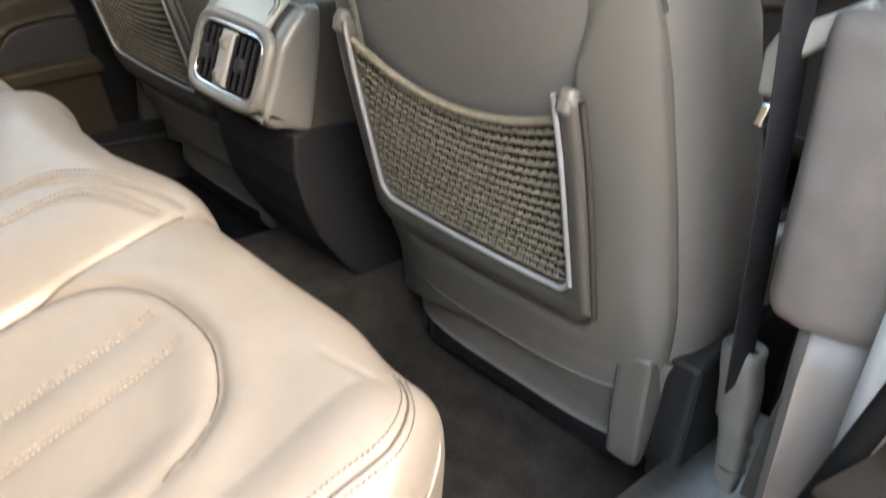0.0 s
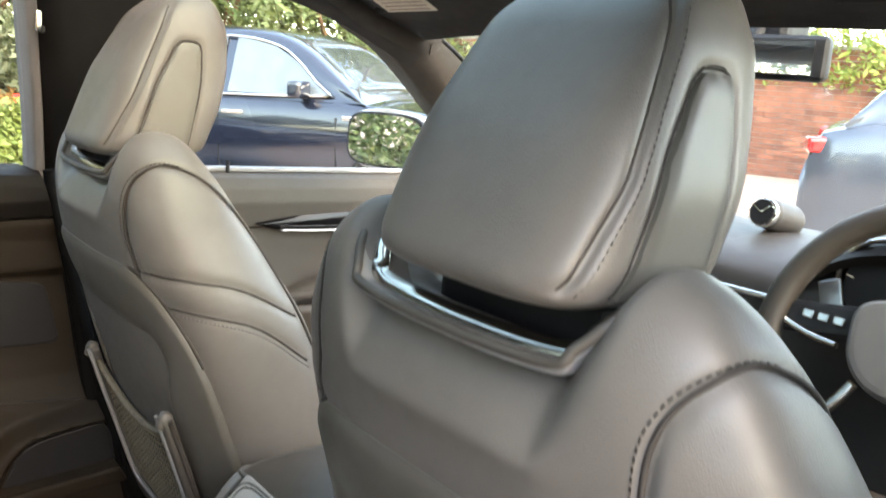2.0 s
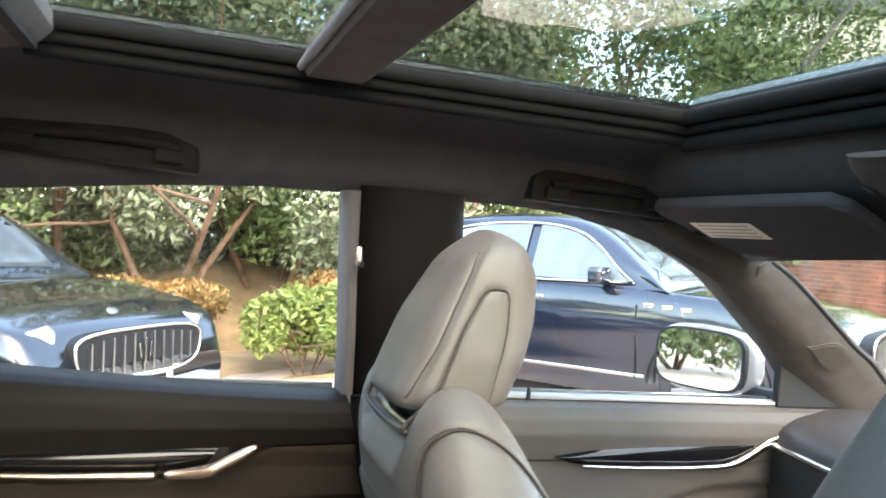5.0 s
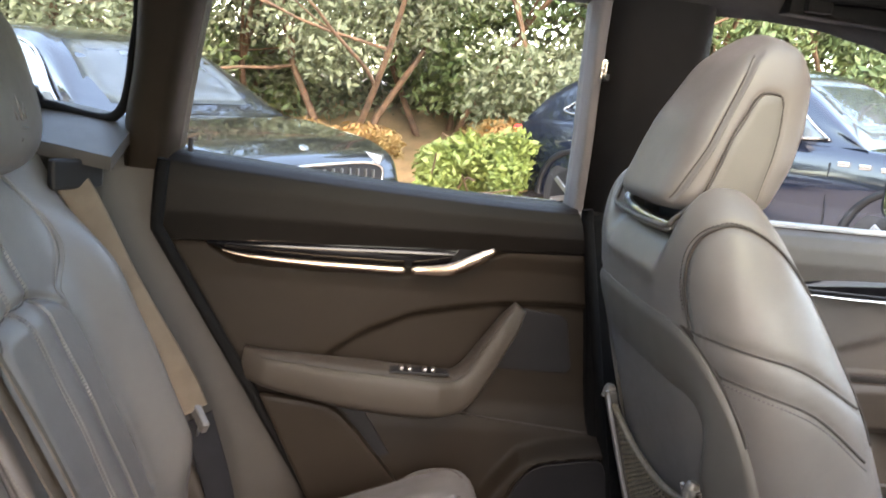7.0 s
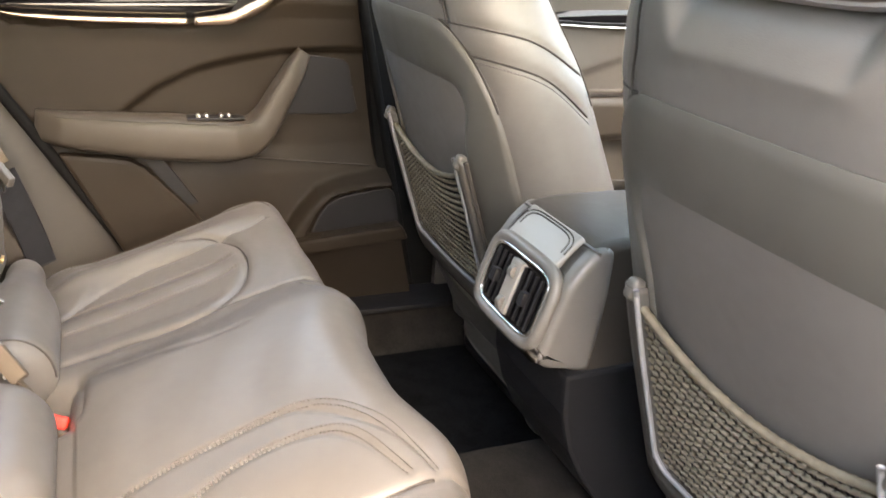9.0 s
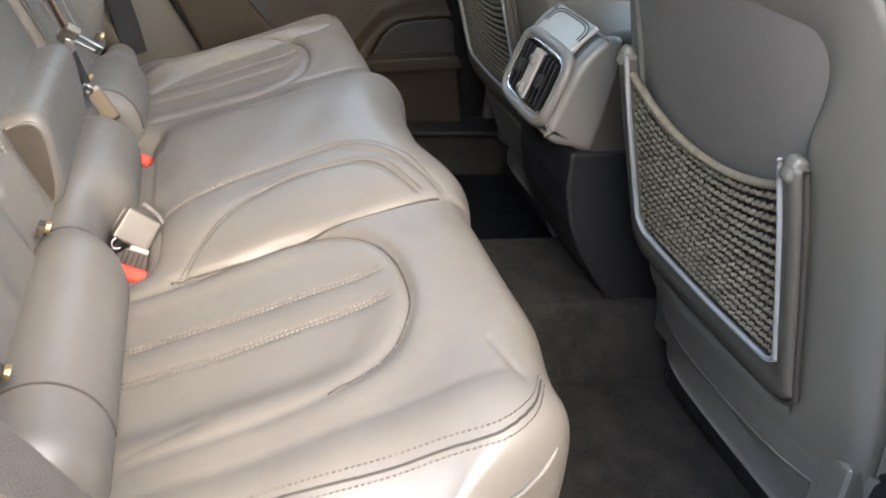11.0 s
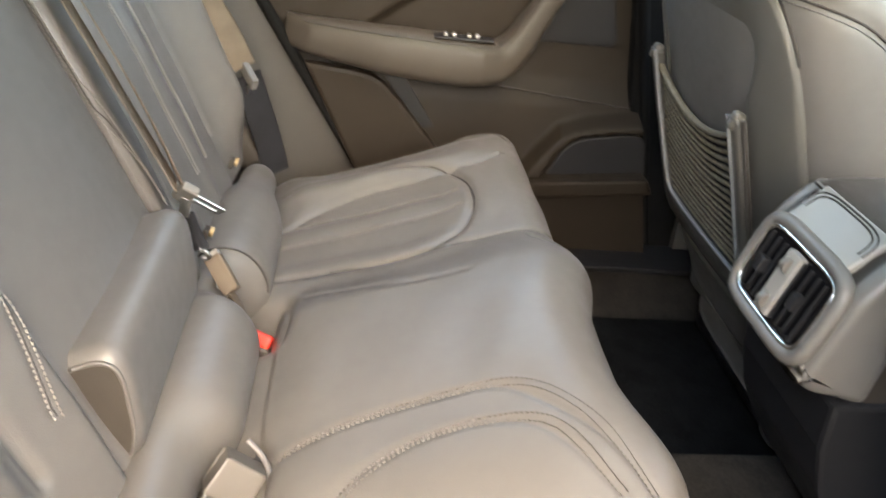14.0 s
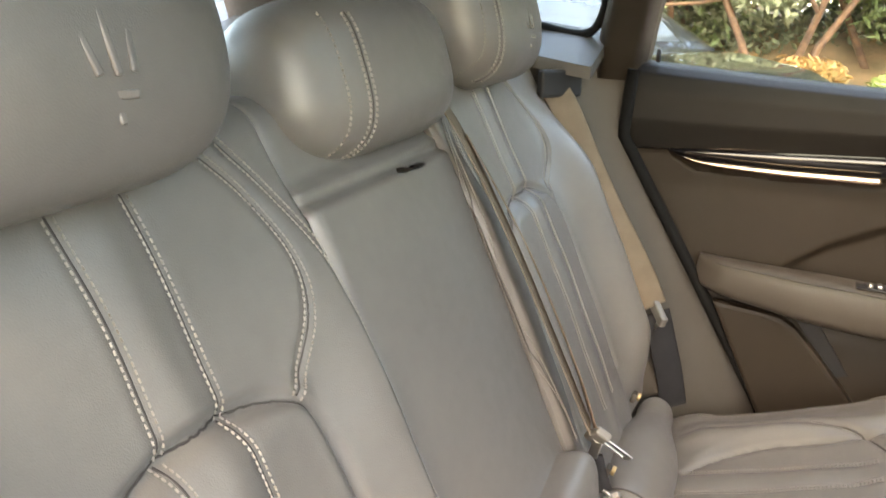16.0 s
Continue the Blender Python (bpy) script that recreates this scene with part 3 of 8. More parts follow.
    zc = 0.40 + 0.29 * np.sin(t * math.pi / 2)
    hc = 0.265 * (1 - np.clip(t - 0.8, 0, 1) ** 2 * 2.5)
    Cc = ring_body(zc, hc, np.full(40, 0.74) + 0.02 * t, np.full(40, 0.50) - 0.04 * t ** 6, 4.0, 120)
    mesh_ob("cushion", Cc.reshape(-1, 3), grid_faces(120, 40, True) + [tuple(i * 40 for i in range(120)), tuple(i * 40 + 39 for i in reversed(range(120)))], LEATHER, seat)
    skirt = smooth_poly([(0.672, 0.566), (0.690, 0.52), (0.705, 0.47), (0.712, 0.432)], 16)
    K = np.zeros((60, len(skirt), 3))
    for i, a in enumerate(np.linspace(-1, 1, 60)):
        K[i, :, 0] = 0.243 * a
        K[i, :, 1] = skirt[:, 0] + 0.05 * abs(a) ** 4
        K[i, :, 2] = skirt[:, 1] + np.linspace(0, 1, len(skirt)) * (0.045 * math.cos(a * math.pi / 2) ** 0.7 - 0.01 * abs(a))
    slab("lower_skirt", K, (0, 0.012, 0), SHELL, seat, "grey plastic lower skirt")
    part("seat_base", box_bm((0.36, 0.46, 0.13), (0, 0.98, 0.425), 0.02), BLACK, seat, "black seat base")
    for sx in (-0.2, 0.2):
        part("rail", box_bm((0.04, 0.42, 0.035), (sx, 1.02, 0.362), 0.006), STEEL, seat)
    part("rail_cover", prism_bm([(0.688, 0.572), (0.700, 0.46), (0.706, 0.415), (0.722, 0.405), (0.735, 0.43), (0.745, 0.572)], "x", 0.178, 0.222, 0.010, 3), SHELL, seat, "grey plastic rail cover")
    part("side_cover", prism_bm([(0.715, 0.575), (0.722, 0.40), (0.98, 0.40), (0.98, 0.60), (0.78, 0.60)], "x", 0.226, 0.268, 0.010, 3), BLACK, seat, "black plastic side cover")
    return seat


seat_r = front_seat(0.3675)
seat_l = copy_thing(seat_r, pose(-0.3775, 0, 0))
# the driver's head restraint is pushed further down
for ob in seat_r.children_recursive:
    if ob.name.split(".")[0] in ("headrest", "headrest_stitching", "crease", "panel_seam", "side_panel"):
        ob.data = ob.data.copy()
        ob.data.transform(Matrix.Translation((0.0052, 0.0, 1.196)) @ Matrix.Diagonal((1, 1, 0.903, 1)) @ Matrix.Translation((0, 0, -1.19)))
tagged(seat_l, "dark taupe leather passenger seat beside the closed door")
tagged(seat_r, "dark taupe leather driver seat behind the steering wheel")
part("airbag_tag", box_bm((0.006, 0.016, 0.010), (0.224, 0.600, 1.056), 0.001, rot(0, 0, 12)), mat("brown_tag", (0.12, 0.05, 0.03), 0.6), seat_r, "small brown fabric airbag tag")


# ---- rear bench ----
def cushion():
    bench = empty("rear_bench_seat", "taupe leather three-place rear bench with stitched fluted backs", "car seat")
    prof = smooth_poly([(-0.055, 0.545), (-0.01, 0.585), (0.04, 0.604), (0.1, 0.623), (0.2, 0.658), (0.27, 0.684), (0.318, 0.698), (0.346, 0.700), (0.369, 0.690), (0.384, 0.662), (0.388, 0.60), (0.382, 0.50), (0.370, 0.395)], 200)
    xs, drop = [], []
    for a in np.linspace(100, 0, 26, endpoint=False):
        xs.append(-(0.565 + 0.085 * math.sin(radians(a)))); drop.append(0.085 * (1 - math.cos(radians(a))))
    for a in np.linspace(-0.565, 0.565, 260):
        xs.append(a); drop.append(0.0)
    for a in np.linspace(0, 100, 27)[1:]:
        xs.append(0.565 + 0.085 * math.sin(radians(a))); drop.append(0.085 * (1 - math.cos(radians(a))))
    # vertical flanks
    xs = [-0.652, -0.652] + xs + [0.652, 0.652]
    drop = [0.30, 0.18] + drop + [0.18, 0.30]
    xs, drop = np.array(xs), np.array(drop)
    n, m = len(xs), len(prof)
    tg = np.gradient(prof, axis=0)
    tg /= np.linalg.norm(tg, axis=1, keepdims=True)
    nr = np.stack([-tg[:, 1], tg[:, 0]], 1)
    X = np.broadcast_to(xs[:, None], (n, m)).copy()
    Yb, Zb = np.broadcast_to(prof[None, :, 0], (n, m)), np.broadcast_to(prof[None, :, 1], (n, m))
    ax = np.abs(X)
    H = np.zeros((n, m))
    top = step(0.46, 0.34, Yb) * step(-0.03, 0.03, Yb)
    H += (0.026 - 0.005 * step(-0.10, 0.10, X)) * np.where(X > 0, np.clip(1 - (np.clip(ax - 0.105, 0, 1) / 0.141) ** 2.6, 0, 1), step(0.240, 0.125, ax)) * step(-0.02, 0.09, Yb) * np.where(Zb > 0.6, 1, 0.6)
    # the middle stands a little back at the front edge
    U_r = [(0.256, -0.02), (0.250, 0.08), (0.240, 0.185), (0.268, 0.242), (0.324, 0.270), (0.399, 0.273), (0.447, 0.258), (0.483, 0.230), (0.505, 0.180), (0.512, 0.10), (0.512, 0.0)]
    Up = smooth_poly(U_r, 120)
    dU = dist_poly(ax, Yb, Up)
    H -= 0.0045 * np.exp(-(dU / 0.005) ** 2) * top * np.where((ax > 0.47) & (Yb < 0.2), 0.35, 1)
    H += 0.002 * np.exp(-((dU - 0.02) / 0.016) ** 2) * top
    H -= 0.002 * step(0.25, 0.29, ax) * step(0.5, 0.46, ax) * step(0.27, 0.24, Yb) * top
    flutes = [[(0.345, -0.01), (0.343, 0.13), (0.344, 0.255)], [(0.398, -0.01), (0.396, 0.14), (0.393, 0.255)]]
    for f in flutes:
        d = dist_poly(ax, Yb, f)
        H -= 0.0018 * np.exp(-(d / 0.005) ** 2) * top
    dm = np.abs(ax - 0.371)
    H += 0.0020 * np.exp(-(dm / 0.018) ** 2) * step(0.26, 0.22, Yb) * top
    outer = [(0.545, 0.0), (0.549, 0.11), (0.546, 0.20), (0.543, 0.32), (0.548, 0.36)]
    d = dist_poly(ax, Yb, outer)
    H -= np.where(X > 0, 0.0012, 0.0) * np.exp(-(d / 0.006) ** 2)
    H += np.where(X > 0, 0.005 * step(0.53, 0.580, ax), -0.014 * step(0.50, 0.60, ax)) * step(0.0, 0.06, Yb) * step(0.36, 0.30, Yb)
    H += 0.006 * np.exp(-((ax - 0.50) / 0.03) ** 2) * step(0.33, 0.1, Yb) * top
    # the far seat's outer bolster rises from a straight crease
    far = [(0.392, 0.0), (0.440, 0.06), (0.462, 0.13), (0.462, 0.22), (0.472, 0.30), (0.492, 0.335)]
    d = dist_poly(ax, Yb, smooth_poly(far, 50))
    cx = np.interp(Yb, [b for _, b in far], [a for a, _ in far])
    on_far = np.where((X < 0) & (Yb > -0.005) & (Yb < 0.338), 1.0, 0.0)
    H -= 0.005 * np.exp(-(d / 0.004) ** 2) * on_far
    H += 0.007 * step(0.0, 0.035, ax - cx) * step(0.0, 0.04, Yb) * step(0.345, 0.27, Yb) * np.where(X < 0, 1.0, 0.0)
    wall = [(0.243, 0.05), (0.240, 0.19), (0.236, 0.345), (0.232, 0.40)]
    d = dist_poly(ax, Yb, wall)
    H -= 0.004 * np.exp(-(d / 0.0035) ** 2) * np.where(Yb > 0.05, 1, 0)
    c_out = [(0.112, 0.02), (0.080, 0.13), (0.080, 0.25), (0.140, 0.312), (0.225, 0.35)]
    c_in = [(0.245, 0.06), (0.160, 0.115), (0.124, 0.19), (0.138, 0.275), (0.222, 0.325)]
    for l in (c_out, c_in):
        d = dist_poly(ax, Yb, smooth_poly(l, 60))
        H -= np.where(X > 0, 0.0030, 0.0) * np.exp(-(d / 0.004) ** 2)
    # pockets for the buckles
    for px, pw in ((0.135, 0.066), (-0.150, 0.050)):
        H -= 0.030 * np.exp(-(((X - px) / pw) ** 4 + ((Yb + 0.002) / 0.038) ** 4))
    # soft wrinkles
    H += 0.0012 * np.sin(X * 41 + Yb * 23) * np.sin(Yb * 31 - X * 7) * top
    for wx, wy, wl, wa in ((-0.16, 0.12, 0.07, 0.3), (0.50, 0.02, 0.06, -0.2), (-0.135, 0.20, 0.05, 0.1), (0.53, 0.335, 0.03, 1.2), (-0.19, 0.35, 0.03, 1.0)):
        d = dist_poly(X, Yb, [(wx - wl * math.sin(wa), wy - wl * math.cos(wa)), (wx + wl * math.sin(wa), wy + wl * math.cos(wa))])
        H -= 0.0022 * np.exp(-(d / 0.004) ** 2)
    Y = Yb + nr[None, :, 0] * H - (0.032 * step(0.20, 0.05, ax) + 0.009 * step(-0.10, -0.25, X) + 0.014 * step(0.46, 0.56, X)) * step(0.22, 0.37, Yb) - 0.10 * step(0.56, 0.66, ax) ** 2 * step(0.2, 0.4, Yb)
    Z = Zb + nr[None, :, 1] * H - drop[:, None] * np.where(Zb > 0.4, 1, 1) * np.clip((Zb - 0.36) / 0.3, 0, 1)
    P = np.stack([X, Y, Z], 2)[::-1]
    N = grid_normals(P)
    if N[n // 2, m // 2, 2] < 0:
        P = P[::-1]
        N = grid_normals(P)
    slab("cushion", P, (0, -0.015, -0.02), LEATHER, bench)
    lines = []
    for s in (-1, 1):
        lines += [[(s * a, b) for a, b in f] for f in flutes] + ([c_out, c_in] if s > 0 else [])
    twin_stitch("stitching", (P, N), lines, (0, 1), (2, 1), bench, material=THREAD_DIM, r=0.0006)
    for s in (-1, 1):
        seam_line("panel_seam", (P, N), [[(s * a, b) for a, b in U_r[1:9]]], (0, 1), (2, 1), bench, 0.0013)
        seam_line("side_seam", (P, N), [[(s * a, b) for a, b in wall[:3]]], (0, 1), (2, 1), bench, 0.0019)
    seam_line("side_seam", (P, N), [[(-a, b) for a, b in far[1:]]], (0, 1), (2, 1), bench, 0.0012)
    rows = []
    for s in (-1, 1):
        for o in ((0.025, 0.039) if s > 0 else (0.030, 0.036)):
            c = smooth_poly([(s * (0.555 + o), 0.02), (s * (0.563 + o), 0.15), (s * (0.571 + o), 0.25), (s * (0.574 + o), 0.295), (s * (0.557 + o), 0.328), (s * (0.526 + o), 0.347)], 60)
            rows.append(on_surface(P, N, c, (0, 1), (2, 1), 0.0004))
    V, F = stitch_rows(rows)
    mesh_ob("edge_stitching", V, F, THREAD_DIM, bench, smooth=False, kind="stuff")
    seam_line("edge_seam", (P, N), [[(0.5825, 0.015), (0.590, 0.088), (0.596, 0.151), (0.605, 0.25), (0.607, 0.295), (0.589, 0.328), (0.5585, 0.3464)]], (0, 1), (2, 1), bench, 0.0013)
    side = np.array([(0.628, 0.10, 0.607), (0.632, 0.150, 0.616), (0.6375, 0.191, 0.6245), (0.6465, 0.252, 0.640), (0.6345, 0.300, 0.6435), (0.6205, 0.3275, 0.650), (0.610, 0.343, 0.660), (0.599, 0.3505, 0.669)])
    tubes("piping", [smooth_poly(side, 70)], 0.0020, CAP, bench, "pale piping round the cushion flank", sides=8)
    # plinth and lower border
    part("plinth", prism_bm([(-0.05, 0.34), (0.345, 0.34), (0.355, 0.42), (0.345, 0.47), (-0.05, 0.50)], "x", -0.640, 0.640, 0.008), LEATHER_SIDE, bench)
    return bench, (P, N)


bench, CUSH = cushion()


def rear_back():
    """The rear backrests: two outer backs and the middle one, as three things."""
    O, UP, OUT = np.array([-0.065, 0.60]), np.array([-0.417, 0.909]), np.array([0.909, 0.417])
    V = np.linspace(0.03, 0.60, 200)
    roll = np.linspace(0, 150, 30)[1:]

    def sheet(x0, x1, nx, shape):
        xs = np.linspace(x0, x1, nx)
        X, VV = np.meshgrid(xs, V, indexing="ij")
        H = shape(X, VV)
        Y = O[0] + UP[0] * VV + OUT[0] * H
        Z = O[1] + UP[1] * VV + OUT[1] * H
        # top roll
        r = 0.042
        cy, cz = Y[:, -1:] - OUT[0] * r, Z[:, -1:] - OUT[1] * r
        a = np.radians(roll)[None, :]
        Y2 = cy + r * (OUT[0] * np.cos(a) + UP[0] * np.sin(a))
        Z2 = cz + r * (OUT[1] * np.cos(a) + UP[1] * np.sin(a))
        Y, Z = np.hstack([Y, Y2]), np.hstack([Z, Z2])
        X = np.hstack([X, np.broadcast_to(xs[:, None], Y2.shape)])
        # round the upright edges
        e = np.minimum(X - x0, x1 - X)
        ro = 0.008 * (1 - np.sqrt(np.clip(1 - (1 - np.clip(e / 0.012, 0, 1)) ** 2, 0, 1)))
        Y, Z = Y - OUT[0] * ro, Z - OUT[1] * ro
        return np.stack([X, Y, Z], 2)

    curve = smooth_poly([(0.246, 0.60), (0.212, 0.558), (0.196, 0.508), (0.210, 0.463), (0.255, 0.417)], 60)
    arch = smooth_poly([(0.235, 0.28), (0.242, 0.37), (0.262, 0.415), (0.326, 0.434), (0.383, 0.434), (0.435, 0.415), (0.462, 0.37), (0.468, 0.28), (0.47, 0.12)], 100)
    arch_in = smooth_poly([(0.225, 0.12), (0.230, 0.22), (0.235, 0.28)], 30)
    outer2 = smooth_poly([(0.216, 0.60), (0.185, 0.557), (0.160, 0.489), (0.152, 0.398), (0.152, 0.308), (0.165, 0.23), (0.185, 0.15)], 80)
    flute_hi = [[(0.382, 0.60), (0.377, 0.52), (0.380, 0.438)], [(0.323, 0.60), (0.320, 0.52), (0.325, 0.434)]]
    flute_lo = [[(0.326, 0.431), (0.328, 0.30), (0.330, 0.12)], [(0.384, 0.431), (0.386, 0.30), (0.388, 0.12)]]
    out_curve = smooth_poly([(0.452, 0.60), (0.492, 0.558), (0.508, 0.508), (0.494, 0.463), (0.450, 0.417)], 60)

    def shape_outer(s):
        def f(X, VV):
            x = s * X
            H = 0.010 * np.sin(np.clip(VV / 0.6, 0, 1) * math.pi) - 0.002
            H = H + 0.052 * np.exp(-((x - 0.555) / 0.05) ** 2) * step(0.60, 0.40, VV) * step(0.0, 0.15, VV)
            H += 0.016 * np.exp(-((x - 0.155) / 0.06) ** 2) * step(0.60, 0.42, VV)
            inside = step(0.235, 0.262, x) * step(0.470, 0.445, x) * step(0.436, 0.405, VV + 2.2 * (x - 0.355) ** 2 * 0)
            H += 0.010 * inside
            H += 0.004 * np.exp(-((x - 0.354) / 0.02) ** 2)
            for l, dep, w in ((curve, 0.0028, 0.005), (out_curve, 0.0028, 0.005), (arch, 0.008, 0.006), (arch_in, 0.006, 0.006), (outer2, 0.002, 0.005)):
                H -= dep * np.exp(-(dist_poly(x, VV, l) / w) ** 2)
            for l in flute_hi + flute_lo:
                H -= 0.0020 * np.exp(-(dist_poly(x, VV, l) / 0.005) ** 2)
            H += 0.0012 * np.sin(X * 37 + VV * 19) * np.sin(VV * 27 - X * 9)
            return H
        return f

    for s in (1, -1):
        x0, x1 = (0.155, 0.625) if s > 0 else (-0.625, -0.155)
        P = sheet(x0, x1, 150, shape_outer(s))
        N = grid_normals(P)
        if N[70, 100, 1] < 0:
            P = P[::-1]
            N = grid_normals(P)
        thing = slab("backrest", P, (0, -0.06, -0.03), LEATHER, bench, "outer back with fluted panel")
        # stitch along the sheet by x and z
        z_of = lambda l: [(s * a, O[1] + UP[1] * b) for a, b in l]
        flip = (0, 2)
        twin_stitch("stitching", (P, N), [z_of(curve), z_of(outer2), z_of(out_curve)] + [z_of(l) for l in flute_hi + flute_lo], flip, (1, 1), thing, gap=0.0040, r=0.00065)
        seam_line("panel_seam", (P, N), [z_of(arch)], flip, (1, 1), thing, 0.0012)
        seam_line("panel_seam", (P, N), [z_of(curve), z_of(outer2), z_of(out_curve)] + [z_of(l) for l in flute_hi + flute_lo], flip, (1, 1), thing, 0.0010)

    def shape_mid(X, VV):
        H = 0.012 + 0.006 * np.cos(X / 0.15 * math.pi / 2) - 0.02 * step(0.53, 0.56, VV)
        H -= 0.010 * np.exp(-((VV - 0.535) / 0.006) ** 2)
        return H

    P = sheet(-0.1525, 0.1525, 80, shape_mid)
    N = grid_normals(P)
    if N[40, 100, 1] < 0:
        P = P[::-1]
        N = grid_normals(P)
    mid = slab("middle_backrest", P, (0, -0.06, -0.03), LEATHER, bench, "narrow middle back with folded armrest")
    # folded armrest end, a thick cushion low on the middle back
    A = np.zeros((40, 60, 3))
    w = np.linspace(0, 2 * math.pi, 60)
    cxs, cys = np.sign(np.cos(w)) * np.abs(np.cos(w)) ** 0.6, np.sign(np.sin(w)) * np.abs(np.sin(w)) ** 0.6
    for i, a in enumerate(np.linspace(-1, 1, 40)):
        e = 1 - 0.16 * np.clip((abs(a) - 0.9) / 0.1, 0, 1) ** 2
        vv = 0.100 + 0.058 * cxs * e
        hh = 0.010 + 0.047 * cys * e * (0.45 + 0.55 * (cxs + 1) / 2) + 0.006 * cxs
        A[i, :, 0] = a * 0.135
        A[i, :, 1] = O[0] + UP[0] * vv + OUT[0] * hh
        A[i, :, 2] = O[1] + UP[1] * vv + OUT[1] * hh
    mesh_ob("armrest_end", A.reshape(-1, 3), grid_faces(40, 60) + [tuple(range(60)), tuple(39 * 60 + k for k in reversed(range(60)))], LEATHER, mid)
    for k in (0, 39):
        c = A[k].mean(axis=0)
        cap = np.array([[c + (q - c) * f + np.array(((0.0035 - 0.003 * f * f) * (1 if k else -1), 0, 0)) for q in A[k]] for f in (0.05, 0.5, 0.9, 0.97)])
        # cap browner than the armrest: warm light from the side put into its colour
        mesh_ob("armrest_cap", cap.reshape(-1, 3), grid_faces(4, 60) if k else [tuple(reversed(q)) for q in grid_faces(4, 60)], LEATHER_SIDE, mid, "leather end panel with warm side light in its brown")
        tubes("armrest_piping", [A[k]], 0.0022, PIPING, mid, sides=6)
    ribbon("pull_loop", smooth_poly([(-0.02, -0.262, 1.092), (-0.008, -0.250, 1.095), (0.014, -0.248, 1.096), (0.020, -0.262, 1.094)], 24), (0.1, 0.9, 0.3), 0.012, 0.002, SOFT_DARK, mid, "dark leather pull loop")
    for s in (-1, 1):
        part("side_pad", box_bm((0.090, 0.040, 0.165), (s * 0.618, O[0] + UP[0] * 0.095 + OUT[0] * 0.010, O[1] + UP[1] * 0.095 + OUT[1] * 0.010), 0.012, rot(24.6, 0, 0), 3), LEATHER_SIDE, bench, "brown leather pad beside the back", smooth=True)
    # bottom roll along the foot of the backs
    w = np.linspace(0, 2 * math.pi, 40, endpoint=False)
    xs = np.concatenate([np.linspace(-0.56, 0.56, 120)])
    R = np.zeros((len(xs), 40, 3))
    for i, x in enumerate(xs):
        e = max(abs(x) - 0.53, 0) / 0.03
        r = 0.062 * (1 - 0.4 * e * e) * (1 - 0.45 * float(step(-0.36, -0.52, x))) * (1 - 0.04 * math.exp(-((abs(x) - 0.2) / 0.006) ** 2))
        # hollowed in front where the buckles lie
        cut = 0.48 * math.exp(-((x - 0.142) / 0.072) ** 4) + 0.72 * math.exp(-((x + 0.158) / 0.042) ** 4)
        R[i, :, 0] = x
        R[i, :, 1] = -0.046 - 0.026 * cut + r * 0.86 * (1 - 0.75 * cut) * np.cos(w)
        R[i, :, 2] = 0.604 + r * (1 - 0.35 * cut) * np.sin(w)
    n = len(xs)
    roll_ob = mesh_ob("foot_roll", R.reshape(-1, 3), grid_faces(n, 40) + [(i * 40 + 39, (i + 1) * 40 + 39, (i + 1) * 40, i * 40) for i in range(n - 1)] + [tuple(range(40)), tuple((n - 1) * 40 + k for k in reversed(range(40)))], LEATHER, bench, "leather roll along the foot of the backs")
    for x in (-0.215, 0.205, 0.480):
        i = int(np.argmin(np.abs(xs - x)))
        tubes("roll_seam", [R[i, :18]], 0.0014, SEAM, roll_ob, "sewn seam", sides=5)


rear_back()


